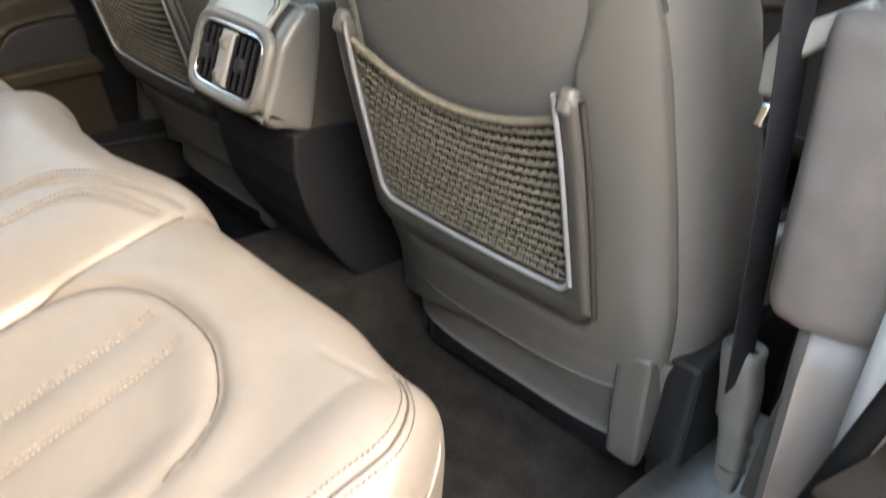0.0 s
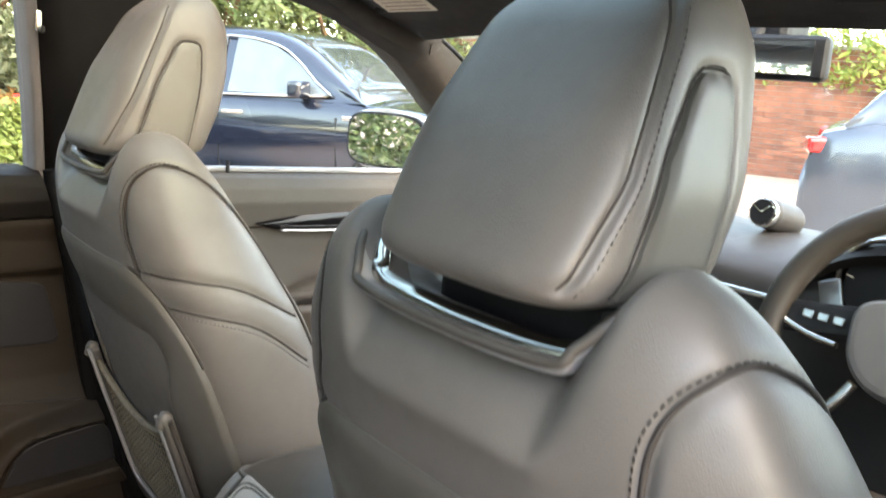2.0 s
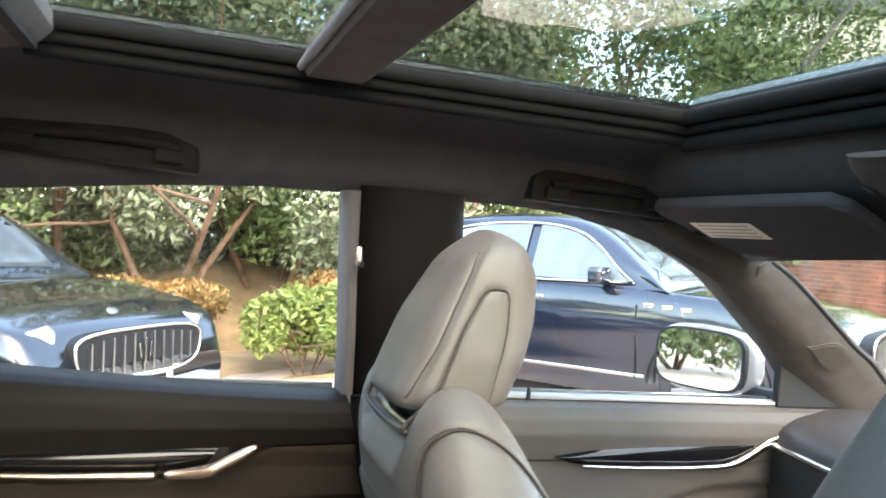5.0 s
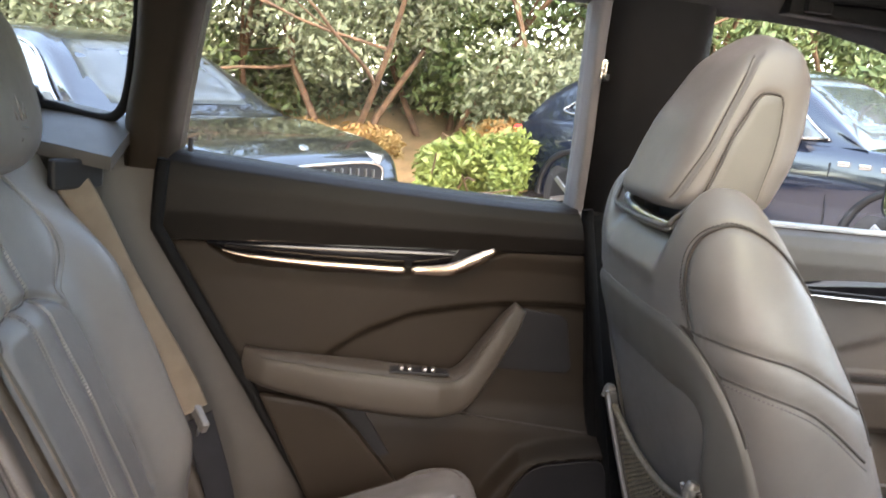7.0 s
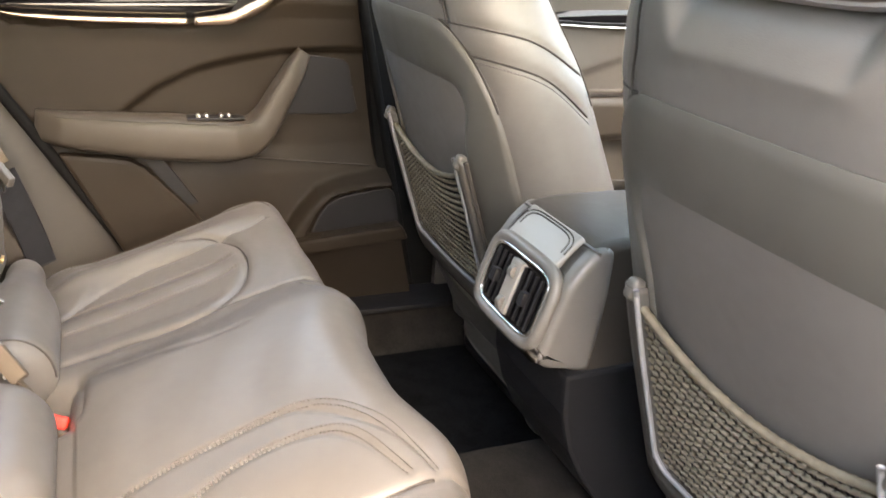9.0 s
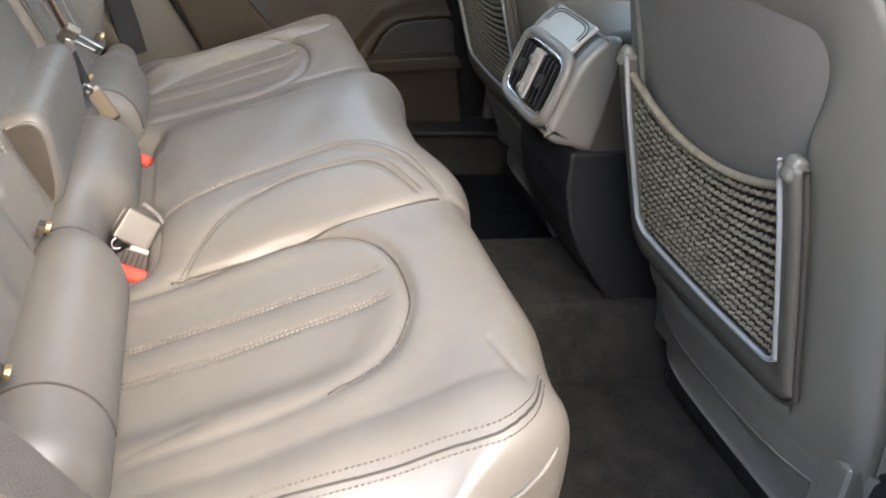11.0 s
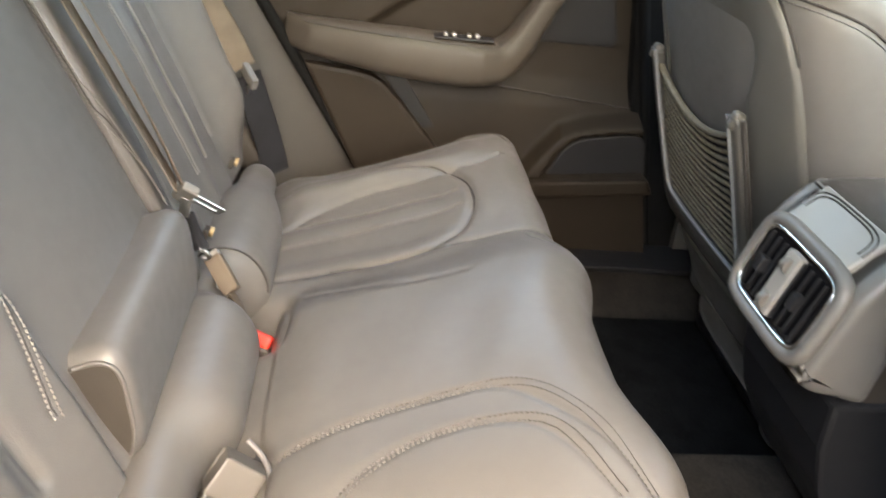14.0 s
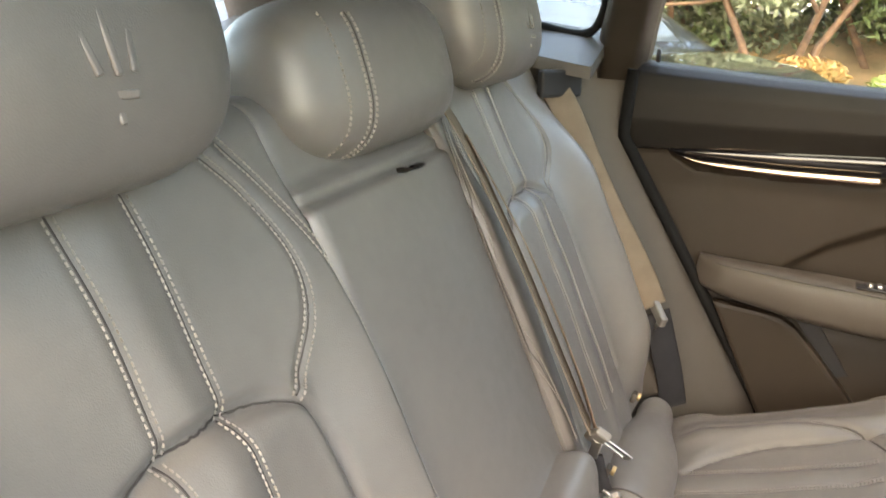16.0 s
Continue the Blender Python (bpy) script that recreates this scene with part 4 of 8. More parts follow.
def rear_headrest(x, y, z, w, h, d, label, lean=-18, emblem=True, stitched=()):
    thing = empty("rear_headrest", label, "headrest", "rear headrests", (x, y, z))
    s = np.linspace(0, 1, 60)
    zz = h * (0.5 - 0.5 * np.cos(s * math.pi))
    q = np.abs(2 * zz / h - 1)
    prof = np.clip(1 - q ** 3.2, 0.0, 1) ** (1 / 2.4)
    half = w / 2 * (0.30 + 0.70 * prof)
    dep = d * (0.15 + 0.85 * prof)
    yb = -dep / 2
    H = ring_body(zz, half, yb, dep, 2.7, 120)
    ca, sa = math.cos(radians(lean)), math.sin(radians(lean))
    Y, Z = H[..., 1].copy(), H[..., 2].copy()
    H[..., 1], H[..., 2] = Y * ca + Z * sa, Z * ca - Y * sa
    N = grid_normals(H, True)
    body = mesh_ob("pad", H.reshape(-1, 3), grid_faces(120, 60, True) + [tuple(i * 60 for i in range(120)), tuple(i * 60 + 59 for i in reversed(range(120)))], LEATHER, thing)
    if stitched:
        rows = []
        for xx in stitched:
            line = np.stack([np.full(40, xx), np.linspace(0.012, h * ca - 0.012, 40)], 1)
            rows.append(on_surface(H, N, line, (0, 2), (1, 1), 0.0005))
        V, F = stitch_rows(rows, r=0.0009)
        mesh_ob("stitching", V, F, THREAD, thing, "pale stitching", smooth=False, kind="stuff")
        for xx in sorted(set(round((a + b) / 2, 4) for a in stitched for b in stitched if 0 < b - a < 0.012)):
            line = np.stack([np.full(40, xx), np.linspace(0.010, h * ca - 0.010, 40)], 1)
            tubes("pad_seam", [on_surface(H, N, line, (0, 2), (1, 1), -0.0004)[0]], 0.0013, SEAM, thing, "dark sewn seam", sides=5)
    if emblem:
        for ex, ez, l, tilt in ((-0.015, 0.004, 0.034, -12), (0, 0.012, 0.052, 0), (0.015, 0.004, 0.034, 12), (0, -0.022, 0.010, 90), (0, -0.032, 0.010, 0)):
            pp, _ = on_surface(H, N, [(ex, h * 0.40 + ez)], (0, 2), (1, 1), -0.0009)
            part("emblem", box_bm((0.0046, 0.0026, l if tilt != 90 else 0.022), pp[0], 0.0012, rot(20, tilt, 0), 3), LEATHER, thing, "plain pressed shape", smooth=True)
    return thing


rear_headrest(0.385, -0.292, 1.138, 0.290, 0.215, 0.135, "taupe leather outer rear headrest with pressed emblem")
rear_headrest(-0.368, -0.292, 1.138, 0.275, 0.215, 0.135, "taupe leather outer rear headrest with pressed emblem", stitched=(0.0900, 0.0985, 0.118))
rear_headrest(-0.040, -0.318, 1.098, 0.335, 0.155, 0.150, "low rounded taupe leather middle rear headrest", emblem=False, stitched=(0.0920, 0.1010, 0.124))


# ---- car body round the cabin ----
def structure(ob, label, category="car body"):
    return tagged(ob, label, category, kind="structure")


def sheet_fn(fn, us, vs):
    return np.array([[fn(u, v) for v in vs] for u in us], float)


# floor with tunnel
def floor_z(x, y):
    return 0.335 + 0.115 * float(step(0.150, 0.105, abs(x))) + 0.09 * float(step(0.60, 0.66, abs(x)))


fl = slab("floor", sheet_fn(lambda x, y: (x, y, floor_z(x, y)), np.linspace(-0.78, 0.78, 160), np.linspace(-0.9, 1.95, 30)), (0, 0, -0.04), CARPET)
structure(fl, "dark grey carpeted cabin floor with middle tunnel", "floor")
if fl.data.polygons[0].normal.z < 0:
    fl.data.flip_normals()
# far mat darker than the near one: footwell shade put into its colour
mt = part("floor_mat", prism_bm([(-0.585, 0.40), (-0.165, 0.40), (-0.165, 0.86), (-0.585, 0.86)], "z", 0.337, 0.346, 0.003), MAT_DARK)
tagged(mt, "carpet floor mat in the far footwell, blackened for its shade", "floor mat", "floor mats")
mt = part("floor_mat", prism_bm([(0.165, 0.40), (0.585, 0.40), (0.585, 0.86), (0.165, 0.86)], "z", 0.337, 0.346, 0.003), CARPET)
tagged(mt, "dark carpet floor mat behind the driver seat", "floor mat", "floor mats")
for s in (-1, 1):
    ob = part("sill_plate", box_bm((0.10, 1.2, 0.012), (s * 0.665, 0.30, 0.432), 0.004), STEEL if s > 0 else BLACK)
    structure(ob, "metal door sill plate", "sill plate")

# headliner: one sheet with the roof opening
RX = [-0.650, -0.618, -0.602, -0.57, -0.52, -0.47, -0.425]
RZ = [1.435, 1.452, 1.490, 1.522, 1.541, 1.552, 1.558]


def rail_edge(y):
    """Height of the rail's lower edge above the side windows."""
    return float(np.interp(y, [-1.0, -0.15, 0.06, 0.20, 0.35, 0.55, 0.75, 0.85, 0.95, 1.05, 1.15, 1.25], [1.30, 1.385, 1.412, 1.430, 1.444, 1.449, 1.455, 1.451, 1.434, 1.407, 1.366, 1.320]))


def roof_side(s):
    k = smooth_poly(list(zip(RX, RZ)), 40)
    us = np.linspace(-1.0, 1.20, 110)
    top = lambda y: 1.558 - 0.12 * max(0.0, y - 0.80) ** 2 - 0.02 * max(0.0, -y - 0.1) ** 2
    return np.array([[(-s * a, y, rail_edge(y) + (z - 1.435) / 0.123 * (top(y) - rail_edge(y))) for a, z in k] for y in us])


for s in (-1, 1):
    P = roof_side(s)
    ob = slab("ceiling", P, (0, 0, 0.03), HEADLINER)
    structure(ob, "charcoal cloth headliner over the doors", "headliner")
P = sheet_fn(lambda x, y: (x, y, 1.558 - 0.076 * float(step(0.905, 1.005, y)) - 0.30 * max(0, y - 1.00) - 0.012 * (x / 0.43) ** 2 * float(step(0.92, 1.1, y))), np.linspace(-0.60, 0.60, 40), np.linspace(0.925, 1.20, 24))
structure(slab("ceiling", P, (0, 0, 0.03), HEADLINER), "charcoal cloth headliner above the windscreen", "headliner")
P = sheet_fn(lambda x, y: (x, y, 1.558 - 0.05 * max(0, -y - 0.1) ** 2 * 0.5), np.linspace(-0.43, 0.43, 30), np.linspace(-1.0, 0.075, 20))
structure(slab("ceiling", P, (0, 0, 0.03), HEADLINER), "charcoal cloth headliner above the rear seats", "headliner")

# roof glass, seals and cross bar
sun_roof = empty("panoramic_roof", "tinted glass panoramic roof with black seals and cross bar", "sunroof")
for y0, y1 in ((0.085, 0.372), (0.448, 0.905)):
    pane = part("roof_pane", prism_bm([(-0.405, y0), (0.405, y0), (0.405, y1), (-0.405, y1)], "z", 1.604, 1.609, 0), ROOF_PANE, sun_roof, "tinted glass roof pane")
    pane.visible_shadow = False
for s in (-1, 1):
    for w, (dx, z, r) in enumerate(((0.418, 1.562, 0.010), (0.406, 1.575, 0.008), (0.398, 1.590, 0.010))):
        tubes("roof_seal", [[(s * dx, y, z) for y in np.linspace(0.06, 0.93, 12)]], r, RUBBER, sun_roof, sides=8)
    part("roof_frame", box_bm((0.03, 0.90, 0.05), (s * 0.424, 0.495, 1.588), 0.004), RUBBER, sun_roof)
for z, y, r in ((1.556, 0.922, 0.012), (1.575, 0.913, 0.008), (1.590, 0.902, 0.011)):
    tubes("roof_seal", [[(x, y, z) for x in np.linspace(-0.42, 0.42, 12)]], r, RUBBER, sun_roof, sides=8)
part("roof_frame", box_bm((0.86, 0.03, 0.05), (0, 0.932, 1.588), 0.004), BLACK, sun_roof)
part("cross_bar", prism_bm([(0.362, 1.585), (0.372, 1.570), (0.440, 1.570), (0.455, 1.585), (0.452, 1.602), (0.366, 1.602)], "x", -0.405, 0.405, 0.006), PILLAR_CLOTH, sun_roof, "grey cross bar between the panes")
tubes("bar_seal", [[(x, 0.364, 1.582) for x in np.linspace(-0.4, 0.4, 10)]], 0.006, GREY_TRIM, sun_roof, sides=8)
part("rear_bar", prism_bm([(0.030, 1.550), (0.075, 1.562), (0.092, 1.580), (0.090, 1.602), (0.030, 1.602)], "x", -0.405, 0.405, 0.006), PILLAR_CLOTH, sun_roof, "grey rear bar of the roof opening")
outer = empty("roof_skin", "painted outer roof panel round the glass roof", "car roof")
outer["kind"] = "structure"
for s in (-1, 1):
    part("roof_strip", box_bm((0.20, 1.95, 0.012), (s * 0.548, 0.05, 1.592), 0.004, rot(0, s * 14, 0)), PAINT_SELF, outer)
part("roof_strip", box_bm((0.86, 0.95, 0.012), (0, -0.45, 1.618), 0.004), PAINT_SELF, outer)
part("roof_strip", box_bm((0.86, 0.20, 0.012), (0, 1.03, 1.606), 0.004, rot(-8, 0, 0)), PAINT_SELF, outer)


def glass_x(z):
    return -0.77 + (z - 1.12) * 0.44


# pillars
def pillar(name, quads, material, label, s=1, thick=0.05):
    """A pillar trim from its rear and front edges, given as (y_rear, y_front, z, inset) from bottom to top."""
    q = smooth_poly(quads, 30)
    P = np.zeros((24, len(q), 3))
    for i, a in enumerate(np.linspace(0, 1, 24)):
        bow = 1 - (2 * a - 1) ** 4
        P[i, :, 0] = glass_x(q[:, 2]) + q[:, 3] * bow
        P[i, :, 1] = q[:, 0] + (q[:, 1] - q[:, 0]) * a
        P[i, :, 2] = q[:, 2]
    P[..., 0] *= s
    ob = slab(name, P, (-s * thick, 0, 0), material)
    return structure(ob, label, "pillar")


B_Q = [(0.560, 0.765, 1.02, 0.06), (0.545, 0.745, 1.12, 0.06), (0.527, 0.718, 1.22, 0.06), (0.510, 0.690, 1.33, 0.055), (0.495, 0.663, 1.46, 0.04)]
# much darker than the driver-side pillar: shade put into the colour
pillar("pillar_b", B_Q, SOFT_BLACK, "upright trim between the far doors, blackened for its shade", 1)
strip = [(0.520, 0.546, 1.10, 0.03), (0.505, 0.530, 1.22, 0.03), (0.488, 0.513, 1.33, 0.03), (0.470, 0.497, 1.45, 0.03)]
pillar("window_frame_b", strip, GREY_TRIM, "grey edge of the rear door frame", 1, 0.03)
A_Q = [(1.545, 1.83, 1.09, 0.04), (1.395, 1.645, 1.21, 0.045), (1.335, 1.56, 1.253, 0.045), (1.165, 1.37, 1.364, 0.045), (1.065, 1.28, 1.408, 0.045), (0.96, 1.20, 1.45, 0.03)]
for s in (1, -1):
    post = pillar("pillar_a", A_Q, PILLAR_MID, "grey cloth windscreen pillar trim", s)
    q = smooth_poly(A_Q, 30)[2:-6]
    tubes("screen_edge", [np.array([(s * (glass_x(z) + i * (1 - 0.56 ** 4)), a + (b - a) * 0.78, z) for a, b, z, i in q])], 0.0042, RUBBER, post, "black edge strip along the windscreen", sides=8)
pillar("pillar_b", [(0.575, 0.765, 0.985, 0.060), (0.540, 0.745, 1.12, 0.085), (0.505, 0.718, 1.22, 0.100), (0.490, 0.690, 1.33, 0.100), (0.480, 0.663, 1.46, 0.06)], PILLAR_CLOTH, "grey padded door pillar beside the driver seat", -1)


def lofted(name, sections, material, label, category):
    """A solid through plan outlines (x, y) at given heights."""
    V, F = [], []
    m = len(sections[0][1]) * 4
    for z, poly in sections:
        c = smooth_poly(list(poly) + [poly[0]], m)[:-1]
        V += [(a, b, z) for a, b in c]
    m = len(c)
    for i in range(len(sections) - 1):
        for k in range(m):
            l = (k + 1) % m
            F.append((i * m + k, i * m + l, (i + 1) * m + l, (i + 1) * m + k))
    F += [tuple(reversed(range(m))), tuple((len(sections) - 1) * m + k for k in range(m))]
    return structure(mesh_ob(name, V, F, material), label, category)


ol = lambda dx, dy, s=1.0: [(0.702 + dx, 0.600 + dy), (0.716 + dx, 0.586 + dy), (0.76, 0.586 + dy), (0.80 * 1.0, 0.605 + dy), (0.815, 0.66 + dy), (0.80, 0.74 + dy), (0.72 + dx, 0.75 + dy), (0.702 + dx, 0.70 + dy)]
lofted("pillar_b_lower", [(0.742, ol(0.022, 0.012)), (0.748, ol(0.014, 0.004)), (0.76, ol(0.012, 0)), (0.86, ol(0.006, 0)), (0.96, ol(-0.002, 0)), (0.976, ol(-0.001, 0.002)), (0.982, ol(0.008, 0.012))], PILLAR_CLOTH, "grey padded lower door pillar trim", "pillar")
lofted("pillar_b_foot", [(0.40, ol(0.045, 0.06)), (0.55, ol(0.045, 0.03)), (0.70, ol(0.042, 0.01)), (0.745, ol(0.04, 0.01))], GREY_TRIM, "grey foot of the door pillar", "pillar")
lofted("body_pillar", [(0.36, [(0.80, 0.60), (0.85, 0.60), (0.90, 0.63), (0.90, 0.70), (0.85, 0.72), (0.80, 0.70)]), (1.0, [(0.80, 0.585), (0.84, 0.585), (0.88, 0.61), (0.88, 0.68), (0.84, 0.70), (0.80, 0.68)])], PAINT_SELF, "painted door pillar outside the trim", "pillar")

# rear quarter: trim panel from the door edge to the seat, ledge, window
def door_rear_edge(z):
    return float(np.interp(z, [0.35, 0.59, 0.82, 1.03, 1.12, 1.16], [0.24, 0.11, -0.03, -0.16, -0.155, -0.15]))


for s in (1, -1):
    P = sheet_fn(lambda a, z: (s * ((-0.728 if s > 0 else -0.700) + 0.17 * a ** 1.2 - 0.03 * step(1.0, 1.14, z) * (1 - a)), door_rear_edge(z) - 0.012 - a * (0.40 + 0.1 * (z - 0.6)) + (0.0 if s > 0 else 0.03), z), np.linspace(0, 1, 30), np.linspace(0.36, 1.15, 40))
    # far trim darker than its near twin: uneven light put into the colours
    structure(slab("wall_quarter", P, (-s * 0.04, 0, 0), QUARTER if s > 0 else PILLAR_MID), "grey plastic quarter trim behind the rear door", "trim panel")
    P = sheet_fn(lambda a, y: (s * (-0.60 - 0.16 * a), y, 1.145 + 0.045 * a + 0.02 * float(step(-0.16, -0.35, y))), np.linspace(0, 1, 12), np.linspace(-0.95, -0.21, 30))
    structure(slab("quarter_ledge", P, (0, 0, -0.02), QUARTER), "grey ledge under the quarter window", "trim panel")
    C_Q = [(-0.235, -0.150, 1.12, 0.05), (-0.225, -0.135, 1.20, 0.05), (-0.205, -0.115, 1.30, 0.045), (-0.19, -0.08, 1.46, 0.03)]
    # far pillar takes a dark colour instead of its twin's cloth, for shade
    pillar("pillar_c", C_Q, DOOR_BROWN_SHADED if s > 0 else PILLAR_CLOTH, "grey cloth pillar behind the rear door window", s)
    D_Q = [(-0.98, -0.375, 1.12, 0.05), (-0.98, -0.40, 1.22, 0.05), (-0.98, -0.425, 1.33, 0.045), (-0.98, -0.40, 1.46, 0.03)]
    pillar("pillar_d", D_Q, QUARTER, "grey cloth rear pillar", s)
    pl = tubes("quarter_seal", [smooth_poly([(s * glass_x(z) * 0.985, y, z) for y, z in ((-0.345, 1.205), (-0.24, 1.196), (-0.205, 1.29), (-0.20, 1.40), (-0.33, 1.405), (-0.40, 1.33), (-0.385, 1.27), (-0.345, 1.205))], 60)], 0.008, RUBBER, sides=8)
    structure(pl, "black seal of the quarter window", "window seal")

# body side behind the trims: dark fillers added to block light leaks
sw = part("wall_side", box_bm((0.03, 2.7, 0.72), (-0.80, 0.30, 0.72), 0.004), RUBBER)
structure(sw, "dark inner body side filler behind the door trim, blocking light", "body side")
sw = part("wall_side", box_bm((0.03, 1.0, 0.72), (0.80, 1.20, 0.72), 0.004), RUBBER)
structure(sw, "dark inner body side filler behind the driver door", "body side")
sw = part("wall_side", box_bm((0.03, 0.85, 0.72), (0.80, -0.62, 0.72), 0.004), RUBBER)
structure(sw, "dark inner body side filler at the rear wheel", "body side")
bl = part("pillar_b_lower", box_bm((0.07, 0.13, 0.75), (-0.755, 0.66, 0.75), 0.012, rot(8, 0, 0)), RUBBER)
structure(bl, "black lower door pillar between the far doors", "pillar")

# tail: boot floor, hatch with window
tail = part("wall_tail", box_bm((1.5, 0.05, 0.80), (0, -1.05, 0.78), 0.01), GREY_TRIM)
structure(tail, "grey inner tailgate trim", "tailgate")
bootp = part("boot_shelf", box_bm((1.30, 0.62, 0.02), (0, -0.70, 1.06), 0.006), CARPET)
structure(bootp, "dark luggage cover behind the rear seat", "luggage cover")
hw = part("window_tail", prism_bm([(-1.06, 1.17), (-0.98, 1.50), (-0.975, 1.50), (-1.055, 1.17)], "x", -0.62, 0.62, 0), PANE)
hw.visible_shadow = False
structure(hw, "rear window glass", "window")

# side glass
for s in (1, -1):
    zz = [1.10, 1.30, 1.47]
    if s > 0:
        g = slab("window_rear_door", sheet_fn(lambda y, z: (s * (glass_x(z) - 0.012), y, z), np.linspace(-0.18, 0.53, 6), zz), (-s * 0.004, 0, 0), PANE)
        g.visible_shadow = False
        structure(g, "closed rear door window pane", "window")
    g = slab("window_front_door", sheet_fn(lambda y, z: (s * (glass_x(z) - 0.012), y, z), np.linspace(0.72, 1.52, 6), zz), (-s * 0.004, 0, 0), PANE)
    g.visible_shadow = False
    structure(g, "closed front door window pane", "window")
    g = slab("window_quarter", sheet_fn(lambda y, z: (s * (glass_x(z) - 0.012), y, z), np.linspace(-0.45, -0.19, 6), zz), (-s * 0.004, 0, 0), PANE)
    g.visible_shadow = False
    structure(g, "small fixed quarter window pane", "window")
ws = slab("windscreen", sheet_fn(lambda x, v: (x, 1.19 + 0.74 * (1 - v) - 0.12 * (x / 0.7) ** 2, 1.065 + 0.375 * v), np.linspace(-0.72, 0.72, 20), np.linspace(0, 1, 8)), (0, 0.004, 0.004), PANE)
ws.visible_shadow = False
structure(ws, "curved laminated windscreen", "windscreen")


# ---- doors ----
def door_x(z, y=0.0):
    return float(np.interp(z, [0.40, 0.55, 0.70, 0.80, 0.95, 1.00, 1.03, 1.06, 1.09, 1.108, 1.116, 1.118], [-0.700, -0.705, -0.722, -0.732, -0.735, -0.732, -0.722, -0.712, -0.714, -0.724, -0.742, -0.765]))


def rear_door(s):
    d = empty("door_1", "closed rear car door with taupe lower panel, dark upper roll and chrome handle", "car door")
    d["kind"] = "structure"
    fe = lambda z: float(np.interp(z, [0.40, 0.566, 1.11, 1.12], [0.685, 0.648, 0.529, 0.528]))
    re = door_rear_edge
    seam = lambda y: float(np.interp(y, [-0.16, 0.54], [1.007, 1.040]))

    def high(a, v):
        y = re(1.03 + 0.09 * v) + (fe(1.03 + 0.09 * v) - re(1.03 + 0.09 * v)) * a
        return (door_x(1.03 + 0.088 * v), y, seam(y) + 0.002 + (1.118 + 0.034 * (1 - a) ** 1.6 - seam(y) - 0.002) * v)

    P = sheet_fn(high, np.linspace(0, 1, 60), np.concatenate([np.linspace(0, 0.8, 18), np.linspace(0.83, 1, 8)]))
    slab("upper_trim", P[::-1], (-0.03, 0, 0), SOFT_DARK, d, "soft upper door roll darkened for its shade")

    def low(a, v):
        z = 0.42 + 0.608 * v
        y = re(z) + (fe(z) - re(z)) * a
        z = 0.42 + (seam(y) - 0.002 - 0.42) * v
        x = door_x(min(z, 1.027))
        # hollow above the armrest under a swept arc
        arc = float(np.interp(y, [0.08, 0.136, 0.183, 0.259, 0.337, 0.406, 0.50], [0.79, 0.838, 0.872, 0.908, 0.926, 0.938, 0.944]))
        x -= 0.014 * float(step(arc + 0.006, arc - 0.010, z)) * float(step(0.70, 0.76, z))
        # recess of the lacquer strip and the handle
        if -0.10 < y < 0.42:
            lip = float(np.interp(y, [-0.10, -0.081, -0.043, 0.078, 0.241, 0.318, 0.365, 0.411, 0.42], [1.02, 0.997, 0.977, 0.974, 0.977, 0.986, 1.006, 1.033, 1.045]))
            x -= 0.018 * float(step(lip - 0.003, lip + 0.006, z))
        # swollen loudspeaker housing with a sunken middle
        hump = float(np.interp(y, [0.37, 0.399, 0.434, 0.474, 0.519, 0.60, 0.68], [0.54, 0.582, 0.636, 0.682, 0.698, 0.710, 0.714])) - z
        core = float(np.interp(y, [0.42, 0.441, 0.470, 0.502, 0.563, 0.62, 0.68], [0.545, 0.581, 0.632, 0.665, 0.676, 0.680, 0.682])) - z
        x += 0.034 * float(step(0.0, 0.028, hump)) - 0.014 * float(step(0.0, 0.010, core))
        return (x, y, z)

    P = sheet_fn(low, np.linspace(0, 1, 150), np.linspace(0, 1, 130))
    slab("lower_panel", P[::-1], (-0.03, 0, 0), DOOR_BROWN_SHADED, d, "taupe brown lower door panel with shade in its colour")
    # lacquered strip, its bright top line and the handle
    strip = smooth_poly([(-0.088, 1.007), (-0.048, 0.997), (0.077, 0.993), (0.244, 0.995), (0.31, 1.004)], 40)
    topl = smooth_poly([(-0.088, 1.010), (-0.018, 1.019), (0.112, 1.026), (0.244, 1.032), (0.33, 1.034)], 40)
    n = len(strip)
    P = np.zeros((8, n, 3))
    for i, f in enumerate(np.linspace(0, 1, 8)):
        P[i, :, 1:] = strip * (1 - f) + topl * f
        P[i, :, 0] = -0.7255 + 0.005 * math.sin(f * math.pi)
    slab("lacquer_strip", P, (-0.012, 0, 0), PIANO, d, "gloss black lacquer strip")
    tubes("strip_line", [[(-0.7235, y, np.interp(y, topl[:, 0], topl[:, 1]) - 0.0012) for y in np.linspace(-0.025, 0.255, 20)]], 0.0022, CHROME_WARM, d, "thin bright edge of the strip", sides=6)
    # black infill stands for shade in the brown hollow behind the handle
    part("handle_cup", prism_bm([(0.262, 1.033), (0.404, 1.036), (0.372, 1.014), (0.335, 0.998), (0.27, 0.992)], "x", -0.749, -0.7345, 0.002), BLACK, d, "black infill for the shade behind the handle")
    bar = smooth_poly([(-0.062, 1.000), (-0.02, 0.993), (0.077, 0.989), (0.18, 0.989), (0.244, 0.990), (0.306, 0.997), (0.343, 1.012), (0.386, 1.038)], 80)
    rb = np.interp(bar[:, 0], [-0.06, 0.0, 0.12, 0.24, 0.30, 0.345, 0.37, 0.388], [0.001, 0.0045, 0.0055, 0.0065, 0.0105, 0.0125, 0.0105, 0.005])
    tb = np.gradient(bar, axis=0)
